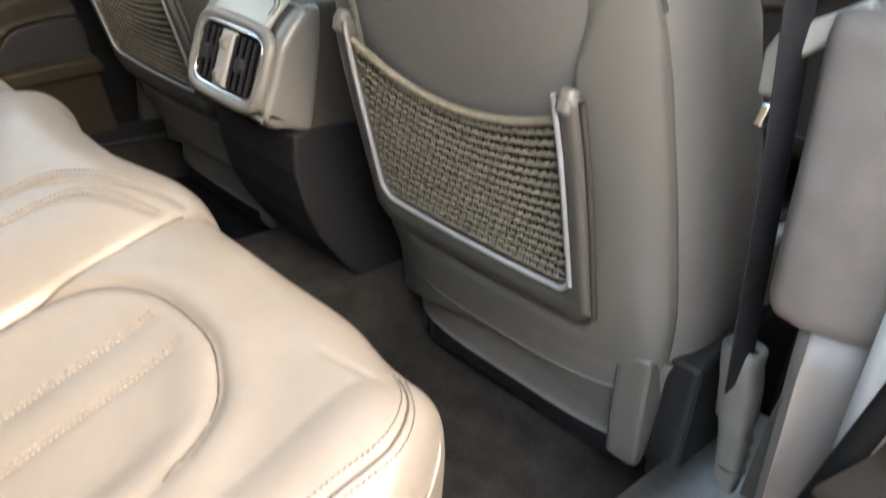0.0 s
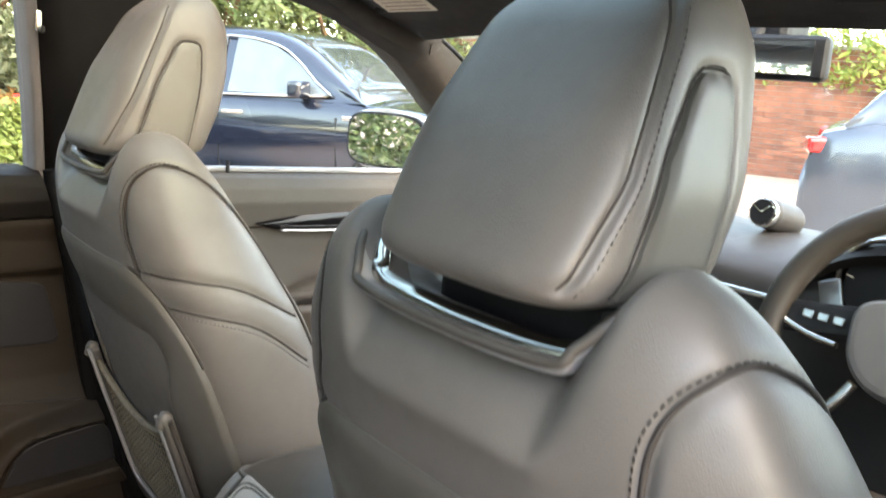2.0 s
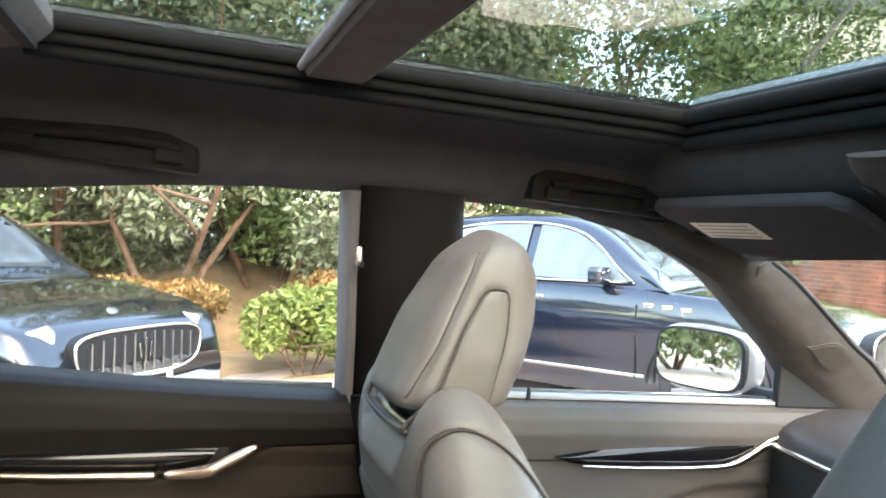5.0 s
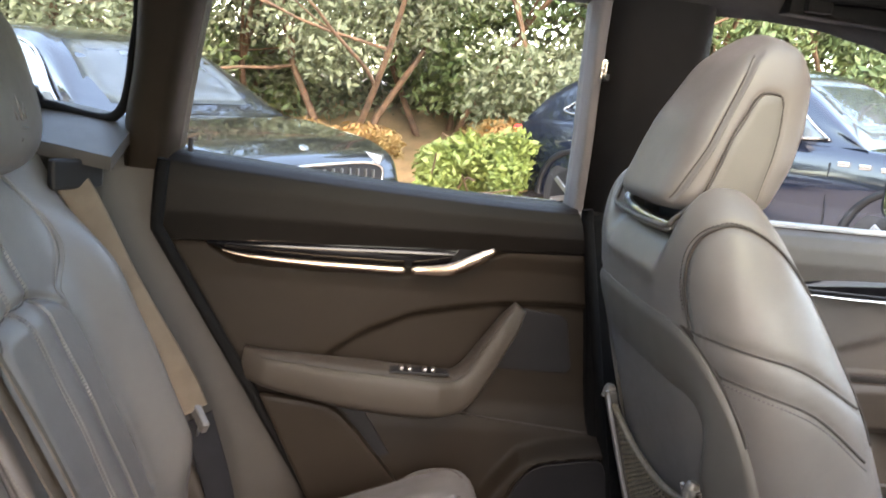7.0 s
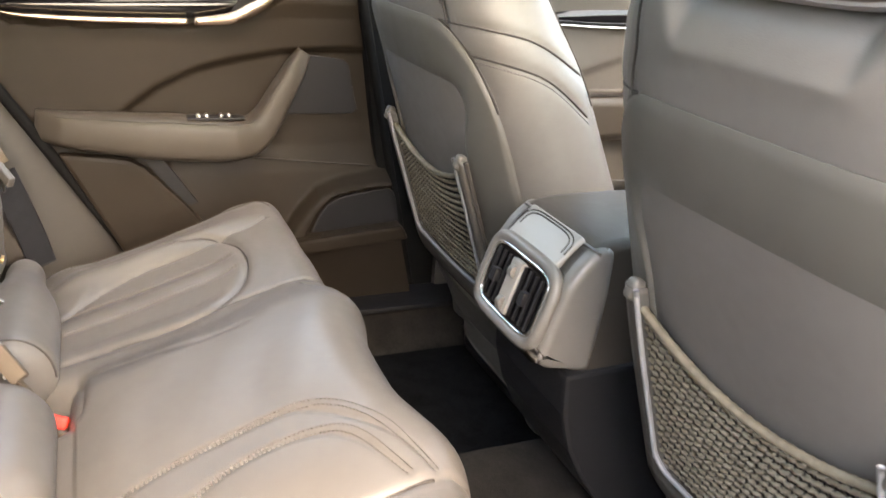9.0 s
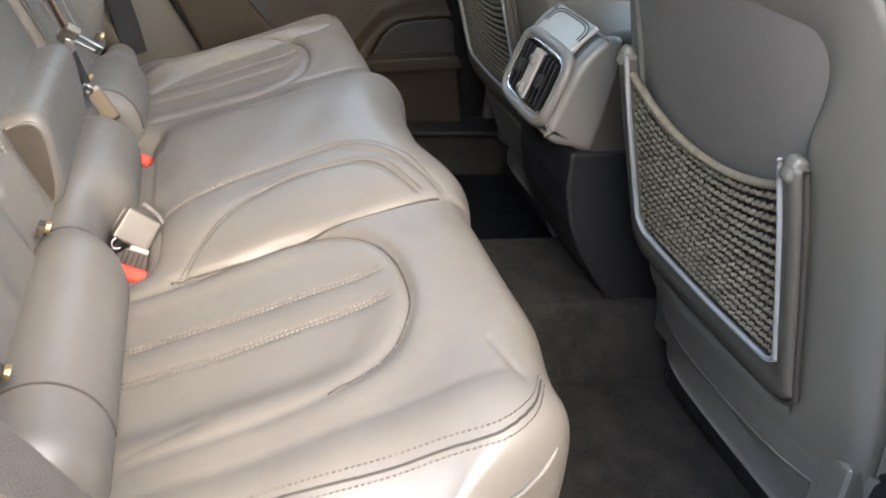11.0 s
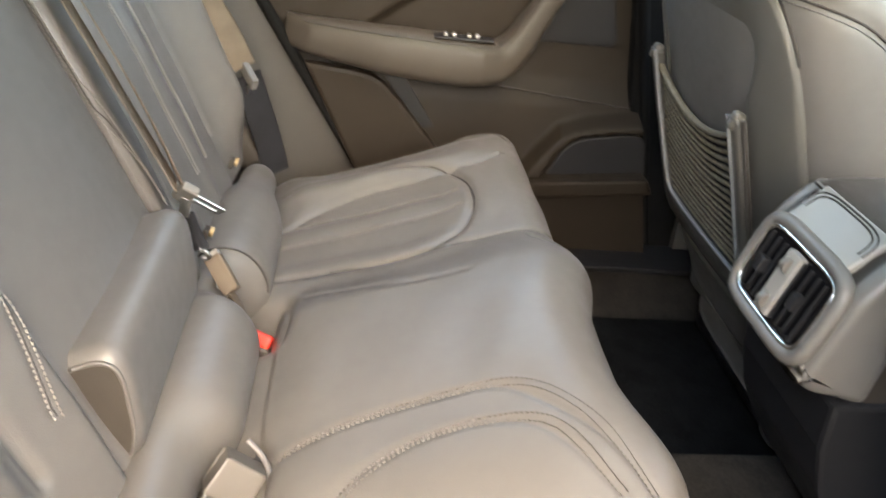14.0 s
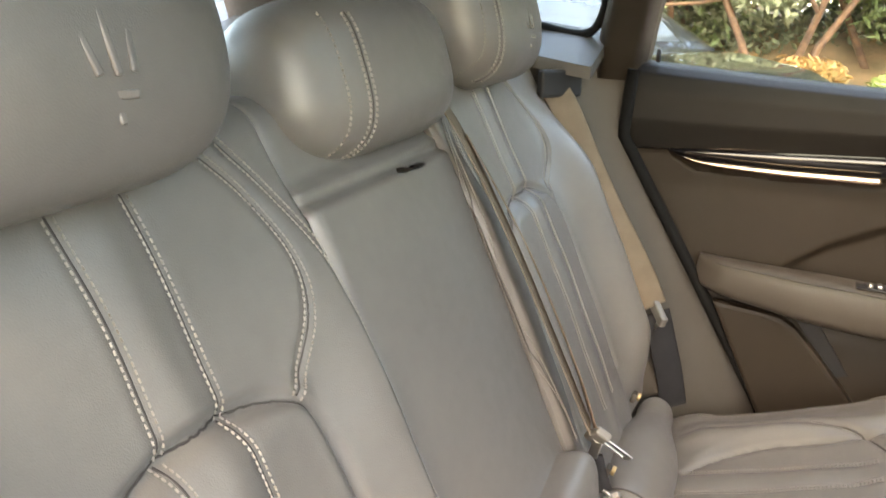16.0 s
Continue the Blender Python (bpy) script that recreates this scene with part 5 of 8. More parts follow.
    tb /= np.linalg.norm(tb, axis=1, keepdims=True)
    for lo_y, hi_y, nm, lb in ((-1, 0.2435, "handle_trim", "satin chrome trim bar tinted for warm reflections"), (0.2455, 1, "door_handle", "satin chrome inner door handle tinted for warm reflections")):
        keep = np.where((bar[:, 0] > lo_y) & (bar[:, 0] < hi_y))[0]
        V, F = [], []
        for i in keep:
            out = -0.716 + 0.010 * step(0.25, 0.33, bar[i, 0])
            for k in range(12):
                w = 2 * math.pi * k / 12
                c, q = math.cos(w), math.sin(w)
                off = rb[i] * math.copysign(abs(q) ** 0.7, q)
                V.append((out + 0.0065 * math.copysign(abs(c) ** 0.7, c), bar[i, 0] - tb[i, 1] * off, bar[i, 1] + tb[i, 0] * off))
        m = len(keep)
        F = [(i * 12 + k, (i + 1) * 12 + k, (i + 1) * 12 + (k + 1) % 12, i * 12 + (k + 1) % 12) for i in range(m - 1) for k in range(12)]
        F += [tuple(reversed(range(12))), tuple((m - 1) * 12 + k for k in range(12))]
        mesh_ob(nm, V, F, CHROME_WARM, d, lb)
    # pale strip stands for the sky highlight on the trim's top edge
    part("weatherstrip", box_bm((0.030, 0.70, 0.008), (-0.757, 0.19, 1.1215), 0.003, rot(-2.2, 0, 0)), PALE_SATIN, d, "pale strip for the highlight along the window sill")
    # armrest with rising pull
    arm = smooth_poly([(-0.02, 0.812), (0.06, 0.803), (0.18, 0.793), (0.275, 0.787), (0.335, 0.791), (0.368, 0.818), (0.396, 0.865), (0.425, 0.913), (0.444, 0.942)], 80)
    hgt = np.interp(arm[:, 0], [-0.02, 0.06, 0.18, 0.275, 0.335, 0.368, 0.396, 0.425, 0.444], [0.026, 0.033, 0.040, 0.041, 0.036, 0.026, 0.022, 0.019, 0.012])
    dep = np.interp(arm[:, 0], [-0.02, 0.02, 0.15, 0.31, 0.37, 0.42, 0.444], [0.020, 0.05, 0.075, 0.080, 0.066, 0.050, 0.028])
    t = np.gradient(arm, axis=0)
    t /= np.linalg.norm(t, axis=1, keepdims=True)
    V, F = [], []
    m = 24
    for i in range(len(arm)):
        nrm = np.array([-t[i, 1], t[i, 0]])
        for k in range(m):
            w = 2 * math.pi * k / m
            c, sn = math.cos(w), math.sin(w)
            c, sn = math.copysign(abs(c) ** 0.6, c), math.copysign(abs(sn) ** 0.6, sn)
            q = arm[i] + nrm * hgt[i] * sn
            V.append((-0.745 + dep[i] * (0.5 + 0.5 * c) + 0.02, q[0], q[1]))
    for i in range(len(arm) - 1):
        for k in range(m):
            F.append((i * m + k, (i + 1) * m + k, (i + 1) * m + (k + 1) % m, i * m + (k + 1) % m))
    F += [tuple(range(m)), tuple((len(arm) - 1) * m + k for k in reversed(range(m)))]
    mesh_ob("armrest", V, F, LEATHER_SIDE, d, "padded leather armrest rising to a pull")
    tubes("armrest_seam", [np.array([V[i * m + 3] for i in range(4, len(arm) - 6)]) + np.array((0.0004, 0, 0))], 0.0011, SEAM, d, "dark sewn seam", sides=5)
    part("switch_plate", box_bm((0.026, 0.10, 0.004), (-0.672, 0.275, 0.829), 0.0015), BLACK, d)
    for yy in (0.252, 0.291):
        for dy in (-0.007, 0.007):
            part("window_switch", box_bm((0.014, 0.007, 0.007), (-0.671, yy + dy, 0.833), 0.002, rot(14 if dy > 0 else -14, 0, 0)), STEEL, d)
    # dark fabric inset by the pull, cross seam, pocket, speaker
    part("inset", prism_bm([(0.405, 0.816), (0.552, 0.815), (0.560, 0.826), (0.541, 0.912), (0.530, 0.922), (0.46, 0.930)], "x", -0.752, -0.744, 0.002), BLACK, d, "black inset beside the pull")
    tubes("cross_seam", [smooth_poly([(door_x(z) + 0.002, y, z) for y, z in ((0.345, 0.738), (0.45, 0.727), (0.60, 0.712))], 30)], 0.0018, SEAM, d, sides=5)
    part("map_pocket", prism_bm([(0.012, 0.763), (0.094, 0.755), (0.128, 0.748), (0.150, 0.735), (0.187, 0.697), (0.252, 0.622), (0.285, 0.565), (0.11, 0.565)], "x", -0.715, -0.690, 0.008), DOOR_BROWN_SHADED, d, "hard map pocket")
    # pocket gap's shade drawn as a black infill
    part("pocket_gap", prism_bm([(0.145, 0.748), (0.183, 0.746), (0.245, 0.655), (0.225, 0.650)], "x", -0.722, -0.714, 0.001), BLACK, d)
    sp = smooth_poly([(0.452, 0.572), (0.480, 0.630), (0.508, 0.656), (0.563, 0.667), (0.622, 0.670), (0.640, 0.62), (0.636, 0.566), (0.54, 0.560), (0.452, 0.572)], 50)
    part("speaker_grille", prism_bm([tuple(p) for p in sp[:-1]], "x", -0.708, -0.688, 0.003), BLACK, d, "black speaker grille")
    part("door_foot", prism_bm([(0.415, 0.583), (0.640, 0.602), (0.655, 0.572), (0.43, 0.553)], "x", -0.705, -0.652, 0.006), DOOR_BROWN_SHADED, d)
    edge = [(-0.722, re(z), z) for z in np.linspace(0.42, 1.14, 40)]
    tubes("door_seal", [np.array(edge) + np.array((0.014, -0.006, 0))], 0.0105, RUBBER, d, "black rubber door seal", sides=8)
    edge = [(-0.722, fe(z) + 0.012, z) for z in np.linspace(0.42, 1.12, 30)]
    tubes("door_seal", [np.array(edge)], 0.010, RUBBER, d, "black rubber door seal", sides=8)
    part("lock_pin", cyl_bm(0.0045, 0.0035, 0.022, (-0.742, -0.125, 1.162), seg=14, bevel=0.001), BLACK, d, "black lock pin")
    skin = sheet_fn(lambda a, z: (-0.90 + 0.35 * max(0, z - 0.95) ** 1.5 + 0.10 * max(0, 0.6 - z), re(z) + (fe(z) - re(z)) * a, z), np.linspace(0, 1, 12), np.linspace(0.35, 1.11, 20))
    slab("outer_skin", skin, (-0.01, 0, 0), PAINT_SELF, d, "painted outer skin")
    return d


door_l = rear_door(1)
door_open = mirror_thing(door_l, Matrix.Translation((0.84, 0.66, 0)) @ pose(0, 0, 0, 0, 0, 68) @ Matrix.Translation((-0.84, -0.66, 0)))
tagged(door_open, "rear car door swung wide open, brown inner panel and speaker")


def front_door(s):
    d = empty("door_2", "closed front car door with taupe panel, lacquer strip and chrome handle", "car door")
    d["kind"] = "structure"
    X = lambda v: s * v
    zs = np.concatenate([np.linspace(1.012, 1.10, 18), np.linspace(1.103, 1.118, 8)])
    P = sheet_fn(lambda y, z: (X(door_x(z)), y, z), np.linspace(0.742, 1.60, 40), zs)
    slab("upper_trim", P[::-1] if s > 0 else P, (-s * 0.03, 0, 0), SOFT_MID, d, "taupe soft upper door roll")

    def low(y, z):
        arc = float(np.interp(y, [0.70, 0.95, 1.10, 1.25, 1.5], [0.80, 0.86, 0.91, 0.955, 0.97]))
        x = door_x(z) - 0.014 * float(step(arc + 0.008, arc - 0.012, z)) * float(step(0.70, 0.76, z))
        return (X(x), y, z)

    P = sheet_fn(low, np.linspace(0.742, 1.60, 70), np.linspace(0.42, 1.009, 70))
    slab("lower_panel", P[::-1] if s > 0 else P, (-s * 0.03, 0, 0), SOFT_MID, d, "taupe lower door panel")
    lo = smooth_poly([(0.915, 1.016), (0.98, 1.004), (1.15, 1.000), (1.30, 1.003), (1.40, 1.05)], 40)
    hi = smooth_poly([(0.915, 1.020), (1.02, 1.035), (1.16, 1.048), (1.30, 1.058), (1.42, 1.062)], 40)
    P = np.zeros((8, len(lo), 3))
    for i, f in enumerate(np.linspace(0, 1, 8)):
        P[i, :, 1:] = lo * (1 - f) + hi * f
        P[i, :, 0] = X(-0.722 + 0.006 * math.sin(f * math.pi))
    slab("lacquer_strip", P if s > 0 else P[::-1], (-s * 0.012, 0, 0), PIANO, d, "gloss black lacquer strip")
    bar = smooth_poly([(0.965, 1.006), (1.10, 1.002), (1.24, 1.003), (1.30, 1.012), (1.36, 1.045), (1.395, 1.062)], 60)
    V, F = [], []
    for i, (y, z) in enumerate(bar):
        r = np.interp(i, [0, 30, 50, 60], [0.002, 0.006, 0.012, 0.006])
        for k in range(8):
            w = 2 * math.pi * k / 8
            V.append((X(-0.712 + 0.006 * math.cos(w)), y, z + r * math.sin(w)))
    for i in range(len(bar) - 1):
        for k in range(8):
            F.append((i * 8 + k, (i + 1) * 8 + k, (i + 1) * 8 + (k + 1) % 8, i * 8 + (k + 1) % 8))
    mesh_ob("door_handle", V, F, CHROME, d, "satin chrome inner door handle")
    A = ring_body(np.linspace(0.76, 0.865, 20), np.interp(np.linspace(0, 1, 20), [0, 0.2, 0.85, 1], [0.02, 0.045, 0.05, 0.04]), np.full(20, 0.72), np.full(20, 0.55), 4, 60)
    A[..., 0] += X(-0.70)
    mesh_ob("armrest", A.reshape(-1, 3), grid_faces(60, 20, True) + [tuple(i * 20 for i in range(60)), tuple(i * 20 + 19 for i in reversed(range(60)))], LEATHER_SIDE, d, "padded leather armrest")
    # sill highlight drawn as a pale strip, as on the rear door
    part("weatherstrip", box_bm((0.030, 0.86, 0.008), (X(-0.757), 1.12, 1.1215), 0.003), PALE_SATIN, d, "pale strip for the highlight along the window sill")
    part("lock_pin", cyl_bm(0.0045, 0.0035, 0.024, (X(-0.742), 0.86, 1.128), seg=14, bevel=0.001), BLACK, d, "black lock pin")
    part("mirror_sail", prism_bm([(1.40, 1.115), (1.60, 1.115), (1.60, 1.16), (1.46, 1.17), (1.40, 1.20)], "x", min(X(-0.755), X(-0.735)), max(X(-0.755), X(-0.735)), 0.004), BLACK, d)
    skin = sheet_fn(lambda y, z: (X(-0.90 + 0.35 * max(0, z - 0.95) ** 1.5 + 0.10 * max(0, 0.6 - z)), y, z), np.linspace(0.66, 1.62, 12), np.linspace(0.35, 1.11, 20))
    slab("outer_skin", skin, (-s * 0.01, 0, 0), PAINT_SELF, d, "painted outer skin")
    return d


front_door(1)
tagged(front_door(-1), "closed driver door with taupe panel beside the steering wheel")


# door mirrors outside
for s in (1, -1):
    mr = empty("door_mirror", "painted door mirror with tall rounded glass", "wing mirror", "door mirrors", (s * -1.00, 1.40, 1.165))
    H = ring_body(np.linspace(-0.075, 0.085, 30), 0.125 * (1 - np.abs(np.linspace(-1, 1, 30)) ** 4) ** 0.5 * 0.98 + 0.002, np.full(30, 0.0), 0.09 * (1 - np.abs(np.linspace(-1, 1, 30)) ** 4) ** 0.5 + 0.002, 4, 60)
    mesh_ob("housing", H.reshape(-1, 3), grid_faces(60, 30, True), PAINT_SELF, mr, "silver painted housing")
    oval = [(0.105 * math.copysign(abs(math.cos(a)) ** 0.5, math.cos(a)), 0.005 + 0.064 * math.copysign(abs(math.sin(a)) ** 0.5, math.sin(a))) for a in np.linspace(0, 2 * math.pi, 48, endpoint=False)]
    part("mirror_rim", prism_bm([(a * 1.07, 0.005 + (b - 0.005) * 1.09) for a, b in oval], "y", -0.006, 0.02, 0.002), BLACK, mr)
    part("mirror_glass", prism_bm(oval, "y", -0.009, -0.0062, 0), MIRROR, mr, "mirror glass")
    part("arm", box_bm((0.14, 0.04, 0.03), (s * 0.16, 0.05, -0.055), 0.01), BLACK, mr)
    mr.rotation_euler = (0, 0, radians(s * 26))


# ---- dashboard and front ----
dash = empty("dashboard", "grey leather dashboard with round clock pod and dark screen", "dashboard")
prof = smooth_poly([(1.37, 0.62), (1.36, 0.86), (1.345, 1.00), (1.34, 1.055), (1.36, 1.085), (1.42, 1.105), (1.55, 1.118), (1.75, 1.105), (1.98, 1.065)], 60)
P = np.array([[(x, p[0] + 0.05 * (abs(x) / 0.74) ** 3, p[1]) for p in prof] for x in np.linspace(-0.745, 0.745, 50)])
slab("dash_pad", P, (0, 0.02, -0.03), DASH, dash, "grey stitched dash top")
tubes("dash_trim", [[(x, 1.338 + 0.05 * (abs(x) / 0.74) ** 3, 1.045) for x in np.linspace(-0.73, 0.73, 40)]], 0.006, CHROME, dash, "satin trim line", sides=8)
part("screen", box_bm((0.20, 0.02, 0.135), (0.02, 1.345, 0.965), 0.006, rot(-8, 0, 0)), PIANO, dash, "dark glossy centre screen")
part("screen_frame", box_bm((0.235, 0.02, 0.165), (0.02, 1.353, 0.965), 0.008, rot(-8, 0, 0)), GREY_TRIM, dash)
pod = part("clock_pod", cyl_bm(0.029, 0.026, 0.09, (0.0, 1.540, 1.142), rot(78, 0, 0), 40, 0.008), DASH, dash, "round clock pod")
part("clock_rim", cyl_bm(0.025, 0.025, 0.012, (0.0, 1.492, 1.151), rot(78, 0, 0), 40, 0.003), CHROME, pod)
part("clock_face", cyl_bm(0.0215, 0.0215, 0.014, (0.0, 1.489, 1.1515), rot(78, 0, 0), 40), BLACK, pod, "black clock face")
for k in range(12):
    a = math.radians(30 * k)
    c = Vector((0.0, 1.4818, 1.153)) + rot(-12, 0, 0) @ Vector((0.023 * math.sin(a), 0, 0.023 * math.cos(a)))
    part("clock_mark", box_bm((0.0018, 0.0012, 0.006), c, 0, rot(-12, math.degrees(a), 0)), CHROME, pod)
for a, l in ((50, 0.018), (300, 0.024)):
    c = Vector((0.0, 1.4812, 1.153)) + rot(-12, 0, 0) @ Vector((l / 2 * math.sin(radians(a)), 0, l / 2 * math.cos(radians(a))))
    part("clock_hand", box_bm((0.002, 0.001, l), c, 0, rot(-12, a, 0)), CHROME, pod)
part("control_panel", box_bm((0.22, 0.03, 0.05), (0.02, 1.335, 0.855), 0.008), BLACK, dash)
for k in range(6):
    part("control_button", box_bm((0.022, 0.008, 0.012), (-0.05 + 0.027 * k, 1.316, 0.855), 0.002), CHROME, dash)
# instrument binnacle
bin_p = smooth_poly([(1.30, 1.00), (1.285, 1.10), (1.32, 1.165), (1.40, 1.18), (1.55, 1.15)], 30)
P = np.array([[(0.366 + x, p[0] + 0.35 * x * x, 1.0 + (p[1] - 1.0) * (1 - (abs(x) / 0.235) ** 3 * 0.7)) for p in bin_p] for x in np.linspace(-0.23, 0.23, 30)])
slab("binnacle", P[:, 12:], (0, 0.01, -0.012), SOFT_DARK, dash, "dark instrument hood")
for sx in (-0.085, 0.085):
    g = part("gauge", cyl_bm(0.068, 0.062, 0.03, (0.366 + sx, 1.352, 1.095), rot(80, 0, 0), 40, 0.003), BLACK, dash, "black round gauge")
    ring = [(0.366 + sx + 0.068 * math.cos(a), 1.334 - 0.17 * 0.068 * math.sin(a), 1.097 + 0.067 * math.sin(a)) for a in np.linspace(0, 2 * math.pi, 48)]
    tubes("gauge_rim", [ring], 0.004, CHROME, g, sides=8)
    for k in range(11):
        a = radians(225 - 27 * k)
        part("gauge_mark", box_bm((0.0022, 0.0015, 0.010), (0.366 + sx + 0.053 * math.cos(a), 1.3335 - 0.009 * math.sin(a), 1.097 + 0.053 * math.sin(a)), 0, rot(-10, 90 - math.degrees(a), 0)), PAPER, g)
# steering wheel
wheel = empty("steering_wheel", "leather steering wheel with three spokes and plain emblem", "steering wheel", at=(0.366, 1.225, 1.045))
T = rot(-22, 0, 0)
rim = [tuple(T @ Vector((0.182 * math.cos(a), 0, 0.182 * math.sin(a)))) for a in np.linspace(0, 2 * math.pi, 72, endpoint=False)]
tubes("rim", [rim], 0.0185, LEATHER_SIDE, wheel, "dark taupe leather rim", sides=16, closed=True)
hubp = [(0.078 * math.copysign(abs(math.cos(a)) ** 0.7, math.cos(a)) * (1.0 + 0.25 * math.sin(a)), 0.062 * math.copysign(abs(math.sin(a)) ** 0.7, math.sin(a))) for a in np.linspace(0, 2 * math.pi, 48, endpoint=False)]
bm = prism_bm(hubp, "y", -0.012, 0.045, 0.012, 3)
bmesh.ops.transform(bm, matrix=T.to_4x4(), verts=bm.verts[:])
part("airbag_cover", bm, LEATHER, wheel, "taupe leather airbag cover", smooth=False)
for sgn in (-1, 1):
    bm = box_bm((0.11, 0.022, 0.042), (sgn * 0.122, 0.012, 0.018), 0.008, rot(0, sgn * 8, 0))
    bmesh.ops.transform(bm, matrix=T.to_4x4(), verts=bm.verts[:])
    sp = part("spoke", bm, BLACK, wheel, "black spoke with switches")
    for k in range(3):
        bm = box_bm((0.014, 0.008, 0.012), (sgn * (0.095 + 0.02 * k), -0.002, 0.018), 0.002)
        bmesh.ops.transform(bm, matrix=T.to_4x4(), verts=bm.verts[:])
        part("wheel_switch", bm, CHROME, sp)
    pth = smooth_poly([(sgn * 0.055, 0.004, -0.05), (sgn * 0.075, 0.002, -0.09), (sgn * 0.11, 0.0, -0.13)], 20)
    tubes("spoke_trim", [[tuple(T @ Vector(p)) for p in pth]], 0.008, CHROME, wheel, sides=8)
    pth = smooth_poly([(sgn * 0.088, -0.004, -0.012), (sgn * 0.125, -0.005, -0.008), (sgn * 0.160, -0.006, 0.002)], 20)
    tubes("spoke_edge", [[tuple(T @ Vector(p)) for p in pth]], 0.0045, CHROME, wheel, "bright edge below the switches", sides=8)
    bm = box_bm((0.030, 0.006, 0.060), (sgn * 0.135, 0.045, 0.050), 0.003, rot(0, sgn * 24, 0))
    bmesh.ops.transform(bm, matrix=T.to_4x4(), verts=bm.verts[:])
    part("shift_paddle", bm, STEEL, wheel, "satin metal shift paddle")
for ex, l in ((-0.017, 0.026), (0, 0.036), (0.017, 0.026)):
    bm = box_bm((0.005, 0.004, l), (ex, -0.014, 0.012), 0.0015, rot(0, ex * 500, 0))
    bmesh.ops.transform(bm, matrix=T.to_4x4(), verts=bm.verts[:])
    part("emblem", bm, CHROME, wheel, "plain chrome shape")
part("column", cyl_bm(0.045, 0.05, 0.14, (0, 0.10, -0.045), rot(68, 0, 0), 30, 0.006), BLACK, wheel)
# inside mirror, visors, roof console
rv = empty("rear_view_mirror", "black framed interior mirror on the windscreen", "mirror", at=(0.02, 1.33, 1.395))
part("mirror_body", box_bm((0.24, 0.03, 0.065), (0, 0, 0), 0.014, rot(0, 0, 12), 3), BLACK, rv)
part("mirror_face", box_bm((0.215, 0.004, 0.048), (-0.003, -0.0165, 0), 0.001, rot(0, 0, 12)), MIRROR, rv)
part("stem", cyl_bm(0.012, 0.018, 0.10, (0, 0.03, 0.05), rot(-30, 0, 0), 16), BLACK, rv)
part("sensor_cover", box_bm((0.09, 0.08, 0.09), (0, 0.06, 0.055), 0.02, seg=3), BLACK, rv)
for s in (1, -1):
    vz = empty("sun_visor", "charcoal cloth sun visor folded up with warning label", "sun visor", "sun visors")
    bm = prism_bm([(0.012, -0.070), (0.375, -0.070), (0.395, -0.050), (0.395, 0.045), (0.375, 0.062), (0.085, 0.062), (0.055, 0.050), (-0.005, -0.045)], "z", -0.010, 0.010, 0.008, 3)
    bmesh.ops.transform(bm, matrix=pose(-s * 0.550, 1.018, 1.450, -24, 0, 0) @ Matrix.Diagonal((s, 1, 1, 1)), verts=bm.verts[:])
    if s < 0:
        bmesh.ops.reverse_faces(bm, faces=bm.faces[:])
    part("visor_board", bm, HEADLINER, vz)
    part("hinge_rod", cyl_bm(0.006, 0.006, 0.05, (-s * 0.545, 1.060, 1.438), rot(0, 90, 0), 12), SOFT_BLACK, vz)
    if s < 0:
        flap = part("mirror_flap", box_bm((0.170, 0.076, 0.004), (0.372, 1.012, 1.4425), 0.0018, rot(-24, 0, 0), 2), SOFT_DARK, vz, "closed mirror flap")
        part("flap_grip", box_bm((0.030, 0.005, 0.004), (0.372, 0.979, 1.4545), 0.001, rot(-24, 0, 0)), SOFT_BLACK, flap)
    if s > 0:
        bm = box_bm((0.140, 0.046, 0.001), (-0.428, 1.0150, 1.4400), 0, rot(-24, 0, 0))
        lab = part("warning_label", bm, PAPER, vz, "cream printed warning label")
        for k in range(4):
            part("text_bar", box_bm((0.115, 0.004, 0.0008), (-0.428, 1.001 + 0.0095 * k, 1.4459 - 0.00425 * k), 0, rot(-24, 0, 0)), LABEL_INK, lab)
oc = empty("overhead_console", "charcoal overhead console with reading lamps and switches", "overhead console")
POD_Y = [0.900, 0.930, 0.965, 1.03, 1.06, 1.12, 1.15, 1.17]


def pod_at(y, a, out=0.0):
    """A place on the underside of the roof console; a: 0 at its right edge, 180 at its left."""
    w = np.interp(y, POD_Y, [0.090, 0.118, 0.142, 0.158, 0.160, 0.152, 0.138, 0.115])
    zb = np.interp(y, POD_Y, [1.508, 1.492, 1.474, 1.446, 1.434, 1.414, 1.410, 1.416]) - out
    c, q = math.cos(radians(a)), math.sin(radians(a))
    return (0.004 + w * math.copysign(abs(c) ** 0.75, c), y - 0.008, 1.515 - (1.515 - zb) * abs(q) ** 0.72)


ys = smooth_poly([(y, 0) for y in POD_Y], 42)[:, 0]
G = np.array([[pod_at(y, a) for a in np.linspace(0, 180, 48)] for y in ys])
n = len(ys)
pod_ob = mesh_ob("console_body", G.reshape(-1, 3), grid_faces(n, 48) + [tuple((n - 1) * 48 + k for k in range(48)), tuple(reversed(range(48)))], mat("roof_console_plastic", (0.028, 0.026, 0.026), 0.55, vary=0.06, grain=0.3, grain_scale=1200, spec=0.25), oc)
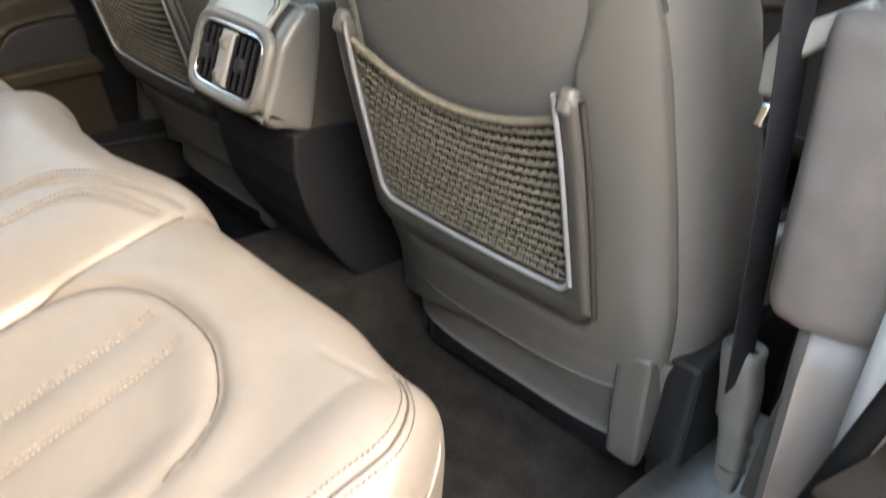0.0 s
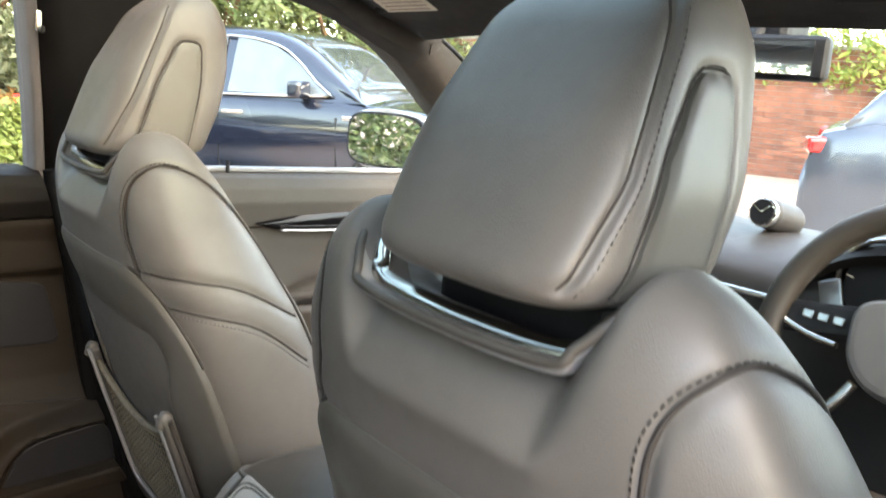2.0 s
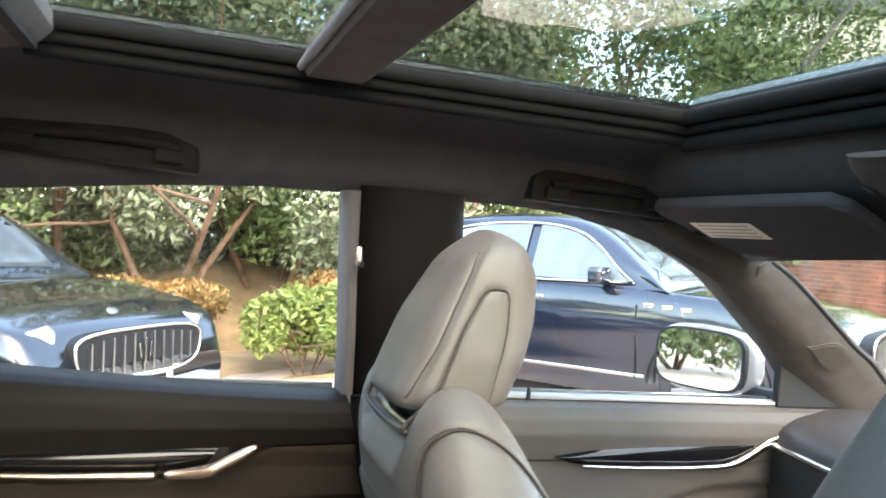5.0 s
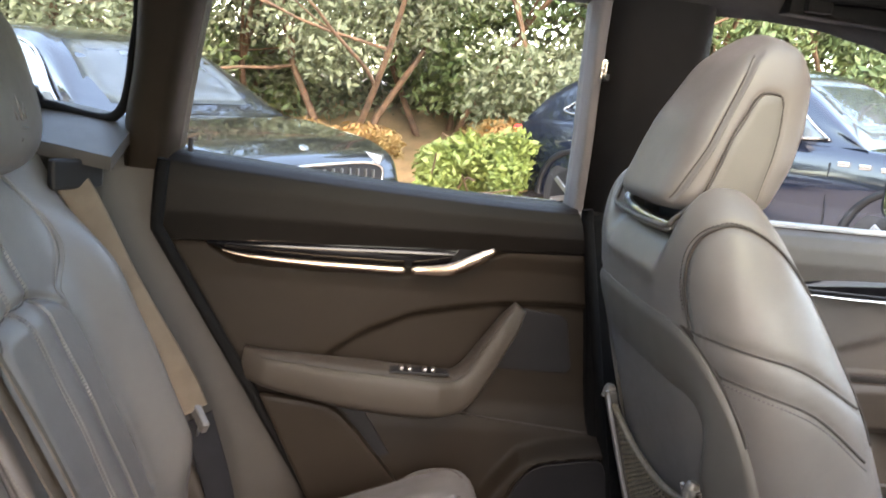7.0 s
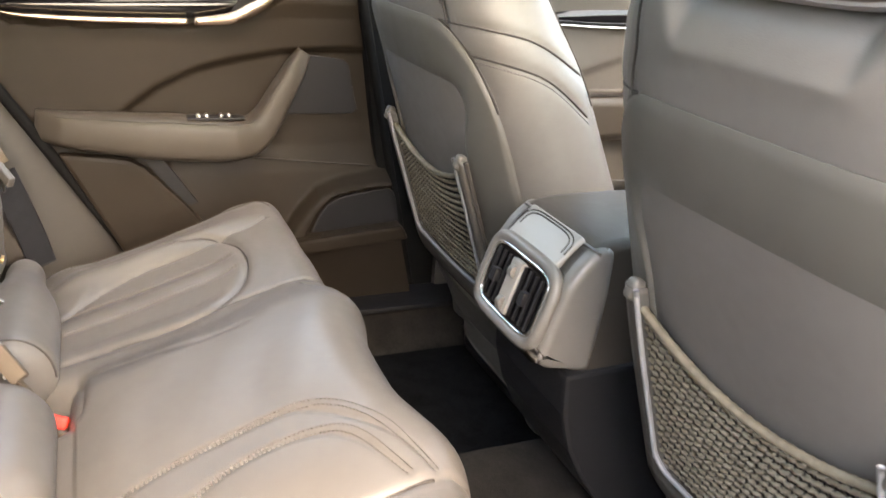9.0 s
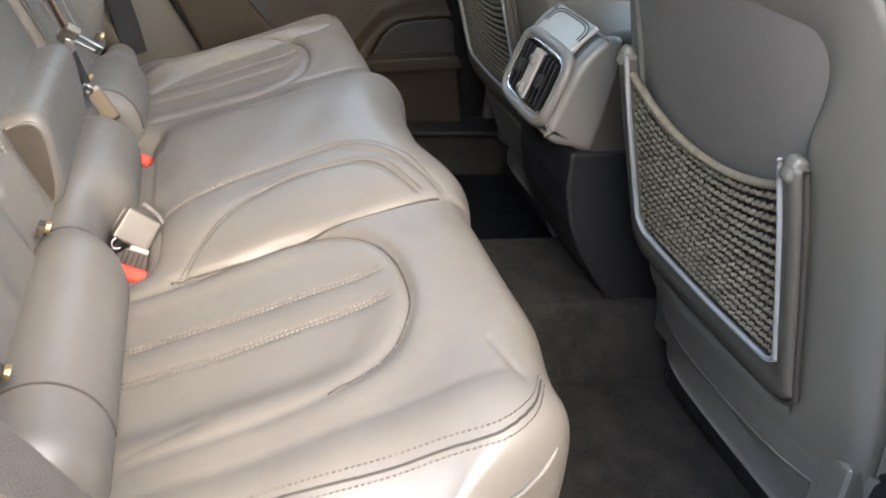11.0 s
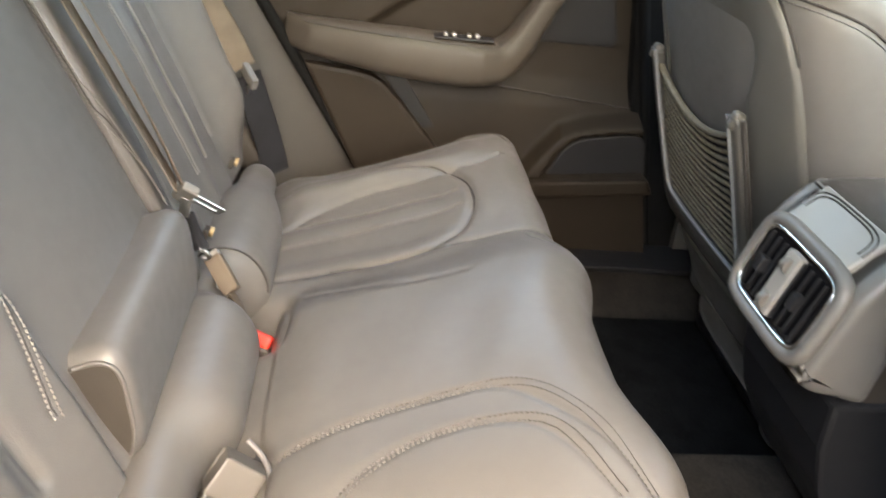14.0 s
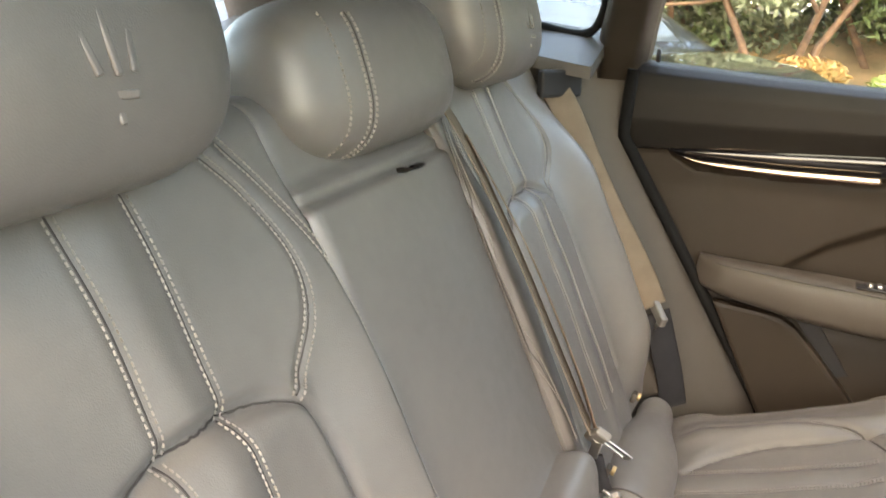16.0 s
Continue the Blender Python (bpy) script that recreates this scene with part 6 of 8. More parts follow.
def pod_patch(y0, y1, a0, a1, lean=0.0, out=0.002):
    """A flush sheet on the roof console, its front shifted round by lean degrees, and its edge."""
    L = np.array([[pod_at(y, a + lean * (y - y0) / (y1 - y0), out) for a in np.linspace(a0, a1, 16)] for y in np.linspace(y0, y1, 12)])
    ring = [tuple(L[k, 0]) for k in range(12)] + [tuple(L[11, k]) for k in range(1, 16)] + [tuple(L[k, 15]) for k in reversed(range(11))] + [tuple(L[0, k]) for k in reversed(range(1, 15))]
    return L, ring


L, ring = pod_patch(0.966, 1.012, 151, 138)
lens = slab("reading_lamp", L, (0, 0, 0.003), LAMP_COVER, oc, "pale reading lamp lens")
tubes("lamp_rim", [ring], 0.0020, BLACK, lens, sides=6, closed=True)
part("lamp_mark", box_bm((0.004, 0.016, 0.001), pod_at(0.988, 145, 0.0035), 0, rot(-20, -30, 0)), SEAM, lens)
L, ring = pod_patch(1.006, 1.066, 122, 94, 6)
sw_p = slab("switch_panel", L, (0, 0, 0.003), PIANO, oc, "gloss black switch panel")
tubes("panel_rim", [ring], 0.0016, CHROME, sw_p, "fine chrome edge", sides=6, closed=True)
for k in range(3):
    for y in (1.022, 1.048):
        c = pod_at(y, 119 - 9 * k, 0.003)
        key = part("console_switch", box_bm((0.018, 0.018, 0.005), c, 0.002, rot(-16, -6, 0)), BLACK, sw_p)
        part("switch_mark", box_bm((0.007, 0.004, 0.001), (c[0], c[1] - 0.002, c[2] - 0.0032), 0, rot(-16, -6, 0)), PALE, key)
L, ring = pod_patch(1.030, 1.106, 86, 60, -8)
lens = slab("courtesy_lamp", L, (0, 0, 0.003), LAMP_COVER, oc, "pale courtesy lamp lens")
tubes("lamp_rim", [ring], 0.0020, CHROME, lens, "fine chrome edge", sides=6, closed=True)
L, ring = pod_patch(0.962, 1.008, 82, 52)
part_lid = slab("glasses_lid", L, (0, 0, 0.003), SOFT_BLACK, oc, "dark lid of a small compartment")
tubes("lid_gap", [ring], 0.0012, BLACK, part_lid, sides=5, closed=True)
for y, a in ((1.075, 150), (1.075, 146)):
    part("microphone_slot", box_bm((0.003, 0.014, 0.001), pod_at(y, a, 0.001), 0, rot(-20, -30, 0)), BLACK, oc)


# grab handles on the far side
def grab(y0, y1, z):
    g = empty("grab_handle", "dark folding grab handle on the roof rail", "grab handle", "grab handles")
    part("recess", prism_bm([(y0 - 0.03, z - 0.022), (y1 + 0.03, z - 0.030), (y1 + 0.025, z + 0.008), (y1 - 0.02, z + 0.024), (y0, z + 0.034), (y0 - 0.028, z + 0.016)], "x", -0.640, -0.588, 0.006), SOFT_BLACK, g)
    for y in (y0 + 0.012, y1 - 0.012):
        part("hinge", box_bm((0.022, 0.040, 0.020), (-0.585, y, z - 0.008), 0.004), SOFT_BLACK, g)
    bar = [(-0.578, y, z + 0.004 + 0.004 * math.sin((y - y0) / (y1 - y0) * math.pi)) for y in np.linspace(y0, y1, 16)]
    tubes("bar", [bar], 0.0075, SOFT_BLACK, g, sides=8)
    return g


grab(0.792, 0.992, 1.486)
grab(0.02, 0.232, 1.478)
hk = empty("coat_hook", "small chrome coat hook on the door pillar", "coat hook", at=(-0.640, 0.505, 1.352))
part("hook", box_bm((0.014, 0.010, 0.030), (0, 0, 0), 0.003), CHROME, hk)
part("hook_tip", box_bm((0.016, 0.006, 0.010), (0.010, 0.004, -0.012), 0.002), BLACK, hk)
tw = empty("tweeter_panel", "smooth brown loudspeaker cover set in the windscreen pillar", "speaker", at=(-0.679, 1.459, 1.226))
TW = Matrix((Vector((0.87, -0.05, -0.49)), Vector((0.10, 0.985, 0.08)), Vector((0.48, -0.12, 0.86)))).transposed()
face = [(-0.056, 0.030), (0.008, 0.036), (0.056, 0.000), (0.036, -0.034), (-0.006, -0.020)]
for nm, k, d0, d1, m in (("rim", 1.0, -0.006, 0.0026, PILLAR_MID), ("cover", 0.88, -0.004, 0.0040, LEATHER_SIDE)):
    bm = prism_bm([tuple(p * k) for p in smooth_poly(np.array(face + face[:1]), 40)[:-1]], "x", d0, d1, 0.001)
    bmesh.ops.transform(bm, matrix=TW.to_4x4(), verts=bm.verts[:])
    part(nm, bm, m, tw)
lb = empty("airbag_label", "small embossed airbag mark on the windscreen pillar", "label", at=(-0.584, 1.212, 1.389))
part("plate", box_bm((0.003, 0.030, 0.028), (0, 0, 0), 0.001, rot(34, 30, 20)), PILLAR_MID, lb)
part("mark_frame", box_bm((0.004, 0.024, 0.003), rot(34, 30, 20) @ Vector((0, 0, 0.011)), 0.0008, rot(34, 30, 20)), SEAM, lb)
part("mark_frame", box_bm((0.004, 0.024, 0.003), rot(34, 30, 20) @ Vector((0, 0, -0.011)), 0.0008, rot(34, 30, 20)), SEAM, lb)


# ---- middle console ----
con = empty("centre_console", "taupe and black middle console with rear air vents", "console")
prof = [(0.560, 0.815), (0.552, 0.792), (0.534, 0.735), (0.532, 0.722), (0.545, 0.708), (0.60, 0.690), (0.66, 0.62), (0.69, 0.52), (0.71, 0.43), (0.72, 0.42), (1.33, 0.42), (1.33, 0.80), (1.20, 0.845), (0.72, 0.865), (0.62, 0.862), (0.585, 0.846)]
pr = np.array(prof)
nose = smooth_poly(prof[-3:] + prof[:7], 45)
part("body", prism_bm([tuple(p) for p in nose] + prof[7:-3], "x", -0.091, 0.091, 0.016, 4), LEATHER_SIDE, con, "brown leather console body", smooth=True)
part("nose", prism_bm([tuple(p) for p in nose if p[0] < 0.604 and p[1] > 0.69] + [(0.606, 0.694), (0.612, 0.74), (0.618, 0.80), (0.618, 0.856)], "x", -0.0945, 0.0945, 0.012, 4), CAP, con, "taupe plastic nose round the air vents", smooth=True)
part("skirt", prism_bm([(0.572, 0.696), (0.576, 0.64), (0.592, 0.585), (0.618, 0.535), (0.655, 0.485), (0.69, 0.445), (0.72, 0.425), (1.30, 0.425), (1.30, 0.72), (0.72, 0.70)], "x", -0.097, 0.097, 0.006), BLACK, con, "black lower skirt")
part("lid", prism_bm([(0.80, 0.855), (1.10, 0.843), (1.10, 0.858), (0.81, 0.870)], "x", -0.086, 0.086, 0.006, 3), LEATHER_SIDE, con, "leather console lid")
dirv = np.array([0.0, 0.018, 0.058]); dirv = dirv / np.linalg.norm(dirv)
nv_ = np.array([0, -dirv[2], dirv[1]])
cv = Vector((0.003, 0.545, 0.778))
RV = rot(-17, 0, 0)


def on_vent(x, z, out=0.0):
    return tuple(cv + RV @ Vector((x, -out, z)))


vent = part("vent_panel", box_bm((0.150, 0.02, 0.092), on_vent(0, -0.004, -0.004), 0.012, RV, 3), PIANO, con, "black rear air vent panel")
rim = [on_vent(0.070 * math.copysign(abs(math.cos(a)) ** 0.35, math.cos(a)), -0.004 + 0.041 * math.copysign(abs(math.sin(a)) ** 0.35, math.sin(a)), 0.006) for a in np.linspace(0, 2 * math.pi, 64, endpoint=False)]
tubes("vent_frame", [rim], 0.0024, CHROME, vent, "satin chrome frame", sides=8, closed=True)
wide = [on_vent(0.0785 * math.copysign(abs(math.cos(a)) ** 0.4, math.cos(a)), -0.004 + 0.0495 * math.copysign(abs(math.sin(a)) ** 0.4, math.sin(a)), 0.002) for a in np.linspace(0, 2 * math.pi, 64, endpoint=False)]
tubes("vent_bezel", [wide], 0.0085, CAP, vent, "taupe bezel round the vents", sides=10, closed=True)
for k in range(9):
    x = -0.056 + 0.014 * k
    if abs(x) < 0.012:
        continue
    part("vent_blade", box_bm((0.0025, 0.014, 0.066), on_vent(x, -0.004, 0.004), 0.0006, RV @ rot(0, 0, 18)), BLACK, vent)
part("vent_dial", box_bm((0.026, 0.012, 0.070), on_vent(0, -0.004, 0.008), 0.003, RV), PALE, vent, "grey middle plate with thumb wheels")
for z in (0.016, -0.026):
    part("thumb_wheel", cyl_bm(0.0085, 0.0085, 0.010, on_vent(0, z, 0.013), RV @ rot(0, 90, 0), 20, 0.002), CAP, vent)
for x in (-0.038, 0.038):
    part("vent_tab", box_bm((0.012, 0.010, 0.018), on_vent(x, -0.004, 0.012), 0.002, RV), BLACK, vent)
R44 = rot(-44, 0, 0)
part("lamp_cover", box_bm((0.122, 0.010, 0.050), (0.0, 0.5765, 0.8400), 0.0045, R44, 3), LAMP_COVER, con, "pale cover over the vents", smooth=True)


def on_cover(x, z):
    return tuple(Vector((0.0, 0.5765, 0.8400)) + R44 @ Vector((x, -0.0050, z)))


for grow in (0.0, 0.007):
    arc = [on_cover((0.052 + grow) * math.copysign(abs(math.cos(a)) ** 0.5, math.cos(a)), -0.006 + (0.024 + grow * 0.5) * abs(math.sin(a)) ** 0.5) for a in np.linspace(0, math.pi, 40)]
    tubes("cover_line", [arc], 0.0011, SEAM, con, "fine dark groove round the cover", sides=6)
tubes("cover_line", [[on_cover(x, -0.0235) for x in np.linspace(-0.058, 0.058, 10)]], 0.0012, SEAM, con, "fine dark gap under the cover", sides=6)


# ---- belts, buckles and small fittings ----
def buckle(at, label):
    """A plastic buckle sunk between the cushions, its red button turned up."""
    x = Vector((0.329, 0.919, -0.218)).normalized()
    y = Vector((0.827, -0.169, 0.536))
    z = x.cross(y).normalized()
    m = Matrix((x, z.cross(x).normalized(), z)).transposed()
    b = empty("belt_buckle", label, "seat belt buckle", "belt buckles", at)
    part("housing", box_bm((0.047, 0.026, 0.052), m @ Vector((0, -0.006, 0.026)), 0.007, m, 3), BUCKLE_GREY, b)
    part("button", box_bm((0.044, 0.016, 0.017), m @ Vector((0, 0.002, -0.003)), 0.006, m, 4), RED, b, "red release button")
    part("rim", box_bm((0.048, 0.022, 0.005), m @ Vector((0, 0.0, 0.008)), 0.002, m, 2), CAP, b, "pale rim below the button")
    return b


def tongue(at, m, label):
    """The steel tongue of a belt with its plastic grip."""
    g = empty("belt_tongue", label, "seat belt tongue", "belt tongues")
    g.matrix_basis = Matrix.Translation(at) @ m.to_4x4()
    part("grip", box_bm((0.046, 0.011, 0.020), (0, 0, 0), 0.004, seg=3), CAP, g, "pale plastic grip")
    for sx in (-0.009, 0.009):
        part("blade", box_bm((0.006, 0.0025, 0.034), (sx, 0, -0.027), 0.0008), STEEL, g)
    part("blade_end", box_bm((0.024, 0.0025, 0.006), (0, 0, -0.042), 0.0008), STEEL, g)
    return g


# far shoulder belt: out of its opening, down to the tongue, on to the seat
b = empty("seat_belt", "brown seat belt webbing of the far rear seat", "seat belt", "seat belts")
ribbon("shoulder_strap", smooth_poly([(-0.600, -0.268, 1.115), (-0.592, -0.240, 1.075), (-0.582, -0.18, 0.965), (-0.574, -0.100, 0.835), (-0.570, -0.072, 0.780)], 40), (-0.45, 0.75, 0.35), 0.046, 0.0016, WEBBING, b)
# lower part of the brown belt drawn in dark webbing to stand for shade
ribbon("lap_strap", smooth_poly([(-0.572, -0.066, 0.770), (-0.578, -0.050, 0.715), (-0.585, -0.035, 0.660), (-0.592, -0.022, 0.600)], 30), (-0.45, 0.75, 0.35), 0.046, 0.0018, WEBBING_DARK, b, "lower webbing with its shade put into a dark colour")
tongue((-0.566, -0.062, 0.772), rot(0, 30, 35), "steel belt tongue resting on the far belt")
hole = part("belt_guide", box_bm((0.082, 0.016, 0.044), (-0.602, -0.258, 1.120), 0.006, rot(0, 0, -38), 3), BLACK)
tagged(hole, "black belt guide opening in the quarter trim", "belt guide")
# middle belt
b = empty("seat_belt", "brown seat belt webbing of the middle rear seat", "seat belt", "seat belts")
ribbon("shoulder_strap", smooth_poly([(-0.150, -0.300, 1.150), (-0.152, -0.262, 1.105), (-0.158, -0.196, 0.985), (-0.162, -0.130, 0.850), (-0.162, -0.090, 0.768)], 40), (1.0, 0.25, 0.0), 0.046, 0.0018, WEBBING, b)
ribbon("second_strap", smooth_poly([(-0.172, -0.262, 1.100), (-0.178, -0.190, 0.985), (-0.178, -0.122, 0.850), (-0.170, -0.082, 0.758)], 40), (1.0, 0.45, 0.0), 0.040, 0.0018, WEBBING, b)
ribbon("lower_strap", smooth_poly([(-0.164, -0.081, 0.733), (-0.164, -0.074, 0.710), (-0.1625, -0.066, 0.690)], 20), (-0.16, 0.84, 0.51), 0.017, 0.004, WEBBING_DARK, b)
for k, off in enumerate(((-0.006, -0.006), (0.008, 0.006))):
    ribbon("loop_strap", smooth_poly([(-0.150, -0.032, 0.640), (-0.141, -0.029 + 1.3 * off[1], 0.628), (-0.136, -0.024 + 1.1 * off[1], 0.613), (-0.134, -0.018 + 0.5 * off[1], 0.600), (-0.138, -0.008, 0.588)], 30), (0.85, -0.17, 0.5), 0.024, 0.0022, WEBBING, b)
ALONG, ACROSS = Vector((0.09, -0.84, 0.53)), Vector((0.83, -0.17, 0.53))
grip_axes = Matrix((ALONG.cross(ACROSS).normalized(), ALONG.cross(ALONG.cross(ACROSS)).normalized() * -1, ALONG.normalized())).transposed()
tongue((-0.1625, -0.080, 0.760), grip_axes @ rot(0, 0, 68), "steel belt tongue hanging from the middle belt")
ms = empty("belt_tongue", "small steel tongue of the detachable middle belt", "seat belt tongue", "belt tongues")
part("plate", box_bm((0.004, 0.012, 0.024), (-0.163, -0.082, 0.742), 0.0015, rot(-14, 0, 0)), STEEL, ms)
tubes("hook", [smooth_poly([(-0.161, -0.067, 0.690), (-0.159, -0.060, 0.688), (-0.160, -0.057, 0.682), (-0.162, -0.061, 0.677), (-0.162, -0.066, 0.680)], 20)], 0.0022, STEEL, ms, "bright steel hook", sides=8)
LATCH = Matrix((Vector((-0.161, 0.843, 0.514)).normalized(), Vector((0.83, -0.17, 0.53)).normalized(), Vector((0.532, 0.541, -0.651)).normalized()))
LATCH[0] = LATCH[1].cross(LATCH[2]).normalized()
LATCH[1] = LATCH[2].cross(LATCH[0]).normalized()
fx = empty("belt_latch", "brown detachable belt latch hanging on its strap", "seat belt latch", "belt latches", (-0.162, -0.043, 0.657))
LT = LATCH.transposed()
part("latch_body", box_bm((0.021, 0.014, 0.048), (0, 0, 0), 0.003, LT, 3), WEBBING, fx, "brown plastic body")
part("latch_mouth", box_bm((0.019, 0.013, 0.006), LT @ Vector((0, 0, -0.0265)), 0.001, LT), PALE, fx, "pale lip")
part("latch_pin", box_bm((0.004, 0.004, 0.006), LT @ Vector((-0.011, 0.002, 0.010)), 0.001, LT), STEEL, fx)
buckle((-0.139, -0.004, 0.583), "belt buckle with red button between the seats")
buckle((0.171, 0.0055, 0.572), "belt buckle with red button in its seat pocket")
BX = Matrix((Vector((0.406, 0.838, -0.363)), Vector((0.388, -0.518, -0.762)), Vector((-0.827, 0.169, -0.536)))).transposed() @ Matrix.Rotation(radians(-24), 3, "Y")
bx = empty("belt_latch", "grey spare belt latch lying in the seat pocket", "seat belt latch", "belt latches", (0.1136, 0.0086, 0.6057))
bm = box_bm((0.045, 0.040, 0.030), (0, 0, 0), 0.0035, seg=3)
for v in bm.verts:
    f = (v.co.y + 0.020) / 0.040
    v.co.x *= 0.92 + 0.08 * f
    v.co.z *= 1.0 + 0.10 * f
bmesh.ops.transform(bm, matrix=BX.to_4x4(), verts=bm.verts[:])
part("latch_body", bm, BUCKLE_GREY, bx, smooth=False)
for y0, y1, dx, dz in ((-0.019, 0.019, -0.0205, -0.0150), (-0.017, 0.017, -0.0215, 0.0120)):
    tubes("edge_line", [np.array([BX @ Vector((dx, y, dz)) for y in np.linspace(y0, y1, 6)])], 0.0012, PALE, bx, "pale edge line", sides=6)
tubes("hook", [np.array([BX @ Vector((-0.012 + 0.006 * math.cos(a), 0.025 + 0.007 * math.sin(a), -0.010)) for a in np.linspace(0.3, 5.6, 20)])], 0.0016, STEEL, bx, "bright steel hook", sides=7)
PLATE = Matrix((Vector((0.329, 0.919, -0.218)).normalized(), Vector((0.46, -0.36, -0.81)).normalized(), Vector((-0.827, 0.169, -0.536)))).transposed()
tg = empty("latch_plate", "dark brown ridged latch plate in the seat pocket", "latch plate", at=(0.1455, 0.0050, 0.5825))
outline = [(-0.022, 0.014), (-0.023, 0.004), (-0.008, -0.013), (0.004, -0.016), (0.016, -0.012), (0.018, 0.000), (0.022, 0.012), (0.020, 0.018)]
bm = bmesh.new()
low = [bm.verts.new(PLATE @ Vector((a, b, 0.003))) for a, b in outline]
high = [bm.verts.new(PLATE @ Vector((a * 0.94, b * 0.94, -0.003))) for a, b in outline]
for k in range(len(outline)):
    l = (k + 1) % len(outline)
    bm.faces.new((low[k], low[l], high[l], high[k]))
bm.faces.new(list(reversed(low)))
bm.faces.new(high)
bmesh.ops.recalc_face_normals(bm, faces=bm.faces[:])
part("plate", bm, mat("latch_brown", (0.030, 0.020, 0.017), 0.35, vary=0.1), tg)
for k in range(5):
    part("ridge", box_bm((0.0022, 0.020, 0.002), PLATE @ Vector((-0.012 + 0.006 * k, 0.002, -0.0035)), 0.0008, PLATE), BLACK, tg)
part("plate_top", box_bm((0.022, 0.006, 0.003), PLATE @ Vector((0.004, -0.012, -0.003)), 0.001, PLATE), PALE_SATIN, tg, "bright upper edge strip")
rim = tubes("buckle_pocket", [smooth_poly([(0.080, 0.016, 0.622), (0.092, 0.031, 0.613), (0.112, 0.040, 0.606), (0.142, 0.042, 0.598), (0.175, 0.038, 0.589), (0.206, 0.028, 0.580), (0.222, 0.010, 0.576), (0.214, -0.006, 0.578), (0.190, -0.015, 0.586)], 50)], 0.0030, GREY_TRIM, sides=8)
tagged(rim, "grey plastic rim of the buckle pocket", "trim")
for x in (-0.455, -0.235, 0.232, 0.470):
    a = empty("child_seat_anchor", "small brass anchor button at the seat crease", "anchor", "seat anchors", (x, -0.074, 0.672))
    part("tab", box_bm((0.015, 0.008, 0.016), (0, 0, 0), 0.003, rot(-20, 0, 0)), LEATHER_SIDE, a)
    part("button", cyl_bm(0.007, 0.006, 0.005, (0, 0.007, 0.002), rot(70, 0, 0), 18, 0.001), mat("brass", (0.62, 0.45, 0.24), 0.3, 0.9), a, "brass button")

# driver belt on the door pillar
b = empty("seat_belt", "black driver seat belt beside the door pillar", "seat belt", "seat belts")
ribbon("shoulder_strap", smooth_poly([(0.640, 0.520, 1.36), (0.665, 0.545, 1.20), (0.680, 0.560, 1.06), (0.682, 0.600, 0.93), (0.682, 0.640, 0.79), (0.680, 0.682, 0.65), (0.678, 0.700, 0.60)], 60), (0.05, 1.0, 0.1), 0.046, 0.0016, WEBBING_DARK, b)
guide = part("belt_guide", prism_bm([(0.655, 0.938), (0.661, 0.952), (0.718, 0.988), (0.726, 0.977), (0.675, 0.932), (0.673, 0.905), (0.658, 0.905)], "y", 0.606, 0.622, 0.005, 3), PALE, b, "pale plastic belt guide arm")
part("guide_clip", box_bm((0.007, 0.008, 0.018), (0.664, 0.616, 0.888), 0.002, rot(0, 10, 0)), CHROME, b)
stalk = empty("buckle_sleeve", "beige plastic belt anchor sleeve beside the seat", "belt sleeve")
rings = []
for zz, xx, yy, w, d in ((0.455, 0.692, 0.722, 0.010, 0.010), (0.475, 0.690, 0.720, 0.0135, 0.012), (0.500, 0.689, 0.717, 0.015, 0.013), (0.530, 0.686, 0.715, 0.0165, 0.014), (0.545, 0.683, 0.714, 0.0165, 0.014), (0.550, 0.682, 0.714, 0.0200, 0.017), (0.590, 0.678, 0.712, 0.0205, 0.018), (0.618, 0.672, 0.711, 0.0200, 0.018), (0.632, 0.671, 0.711, 0.0210, 0.018), (0.636, 0.671, 0.711, 0.0170, 0.014), (0.628, 0.671, 0.711, 0.0130, 0.010)):
    rings.append([(xx + w * math.copysign(abs(math.cos(a)) ** 0.6, math.cos(a)), yy + d * math.copysign(abs(math.sin(a)) ** 0.6, math.sin(a)), zz) for a in np.linspace(0, 2 * math.pi, 32, endpoint=False)])
S = np.array(rings).transpose(1, 0, 2)
mesh_ob("sleeve", S.reshape(-1, 3), grid_faces(32, len(rings), True), CAP, stalk)
for zz in (0.486, 0.508, 0.526):
    k = [0.692 - 0.06 * (zz - 0.455), 0.719]
    tubes("rib", [np.array([(k[0] + 0.0155 * math.cos(a), k[1] + 0.0135 * math.sin(a), zz) for a in np.linspace(0, 2 * math.pi, 24, endpoint=False)])], 0.0016, BUCKLE_GREY, stalk, sides=6, closed=True)

# right rear belt by the open door
b = empty("seat_belt", "black rear seat belt beside the open door", "seat belt", "seat belts")
ribbon("shoulder_strap", smooth_poly([(0.600, -0.260, 1.10), (0.640, -0.150, 0.98), (0.676, -0.058, 0.875), (0.684, -0.030, 0.80), (0.660, -0.020, 0.70)], 40), (0.6, 0.75, 0.2), 0.046, 0.0016, WEBBING_DARK, b)


# ---- outside ----
def ground_z(x, y):
    return 0.06 * (y - 0.5) + 0.0187 * x


def slope_pose(x, y, heading):
    """Stands on the sloping yard at x, y; heading: degrees from +y, counter-clockwise."""
    up = Vector((-0.0187, -0.06, 1)).normalized()
    f = Vector((-math.sin(radians(heading)), math.cos(radians(heading)), 0))
    f = (f - up * f.dot(up)).normalized()
    r = f.cross(up)
    m = Matrix(((r.x, f.x, up.x, x), (r.y, f.y, up.y, y), (r.z, f.z, up.z, ground_z(x, y)), (0, 0, 0, 1)))
    return m


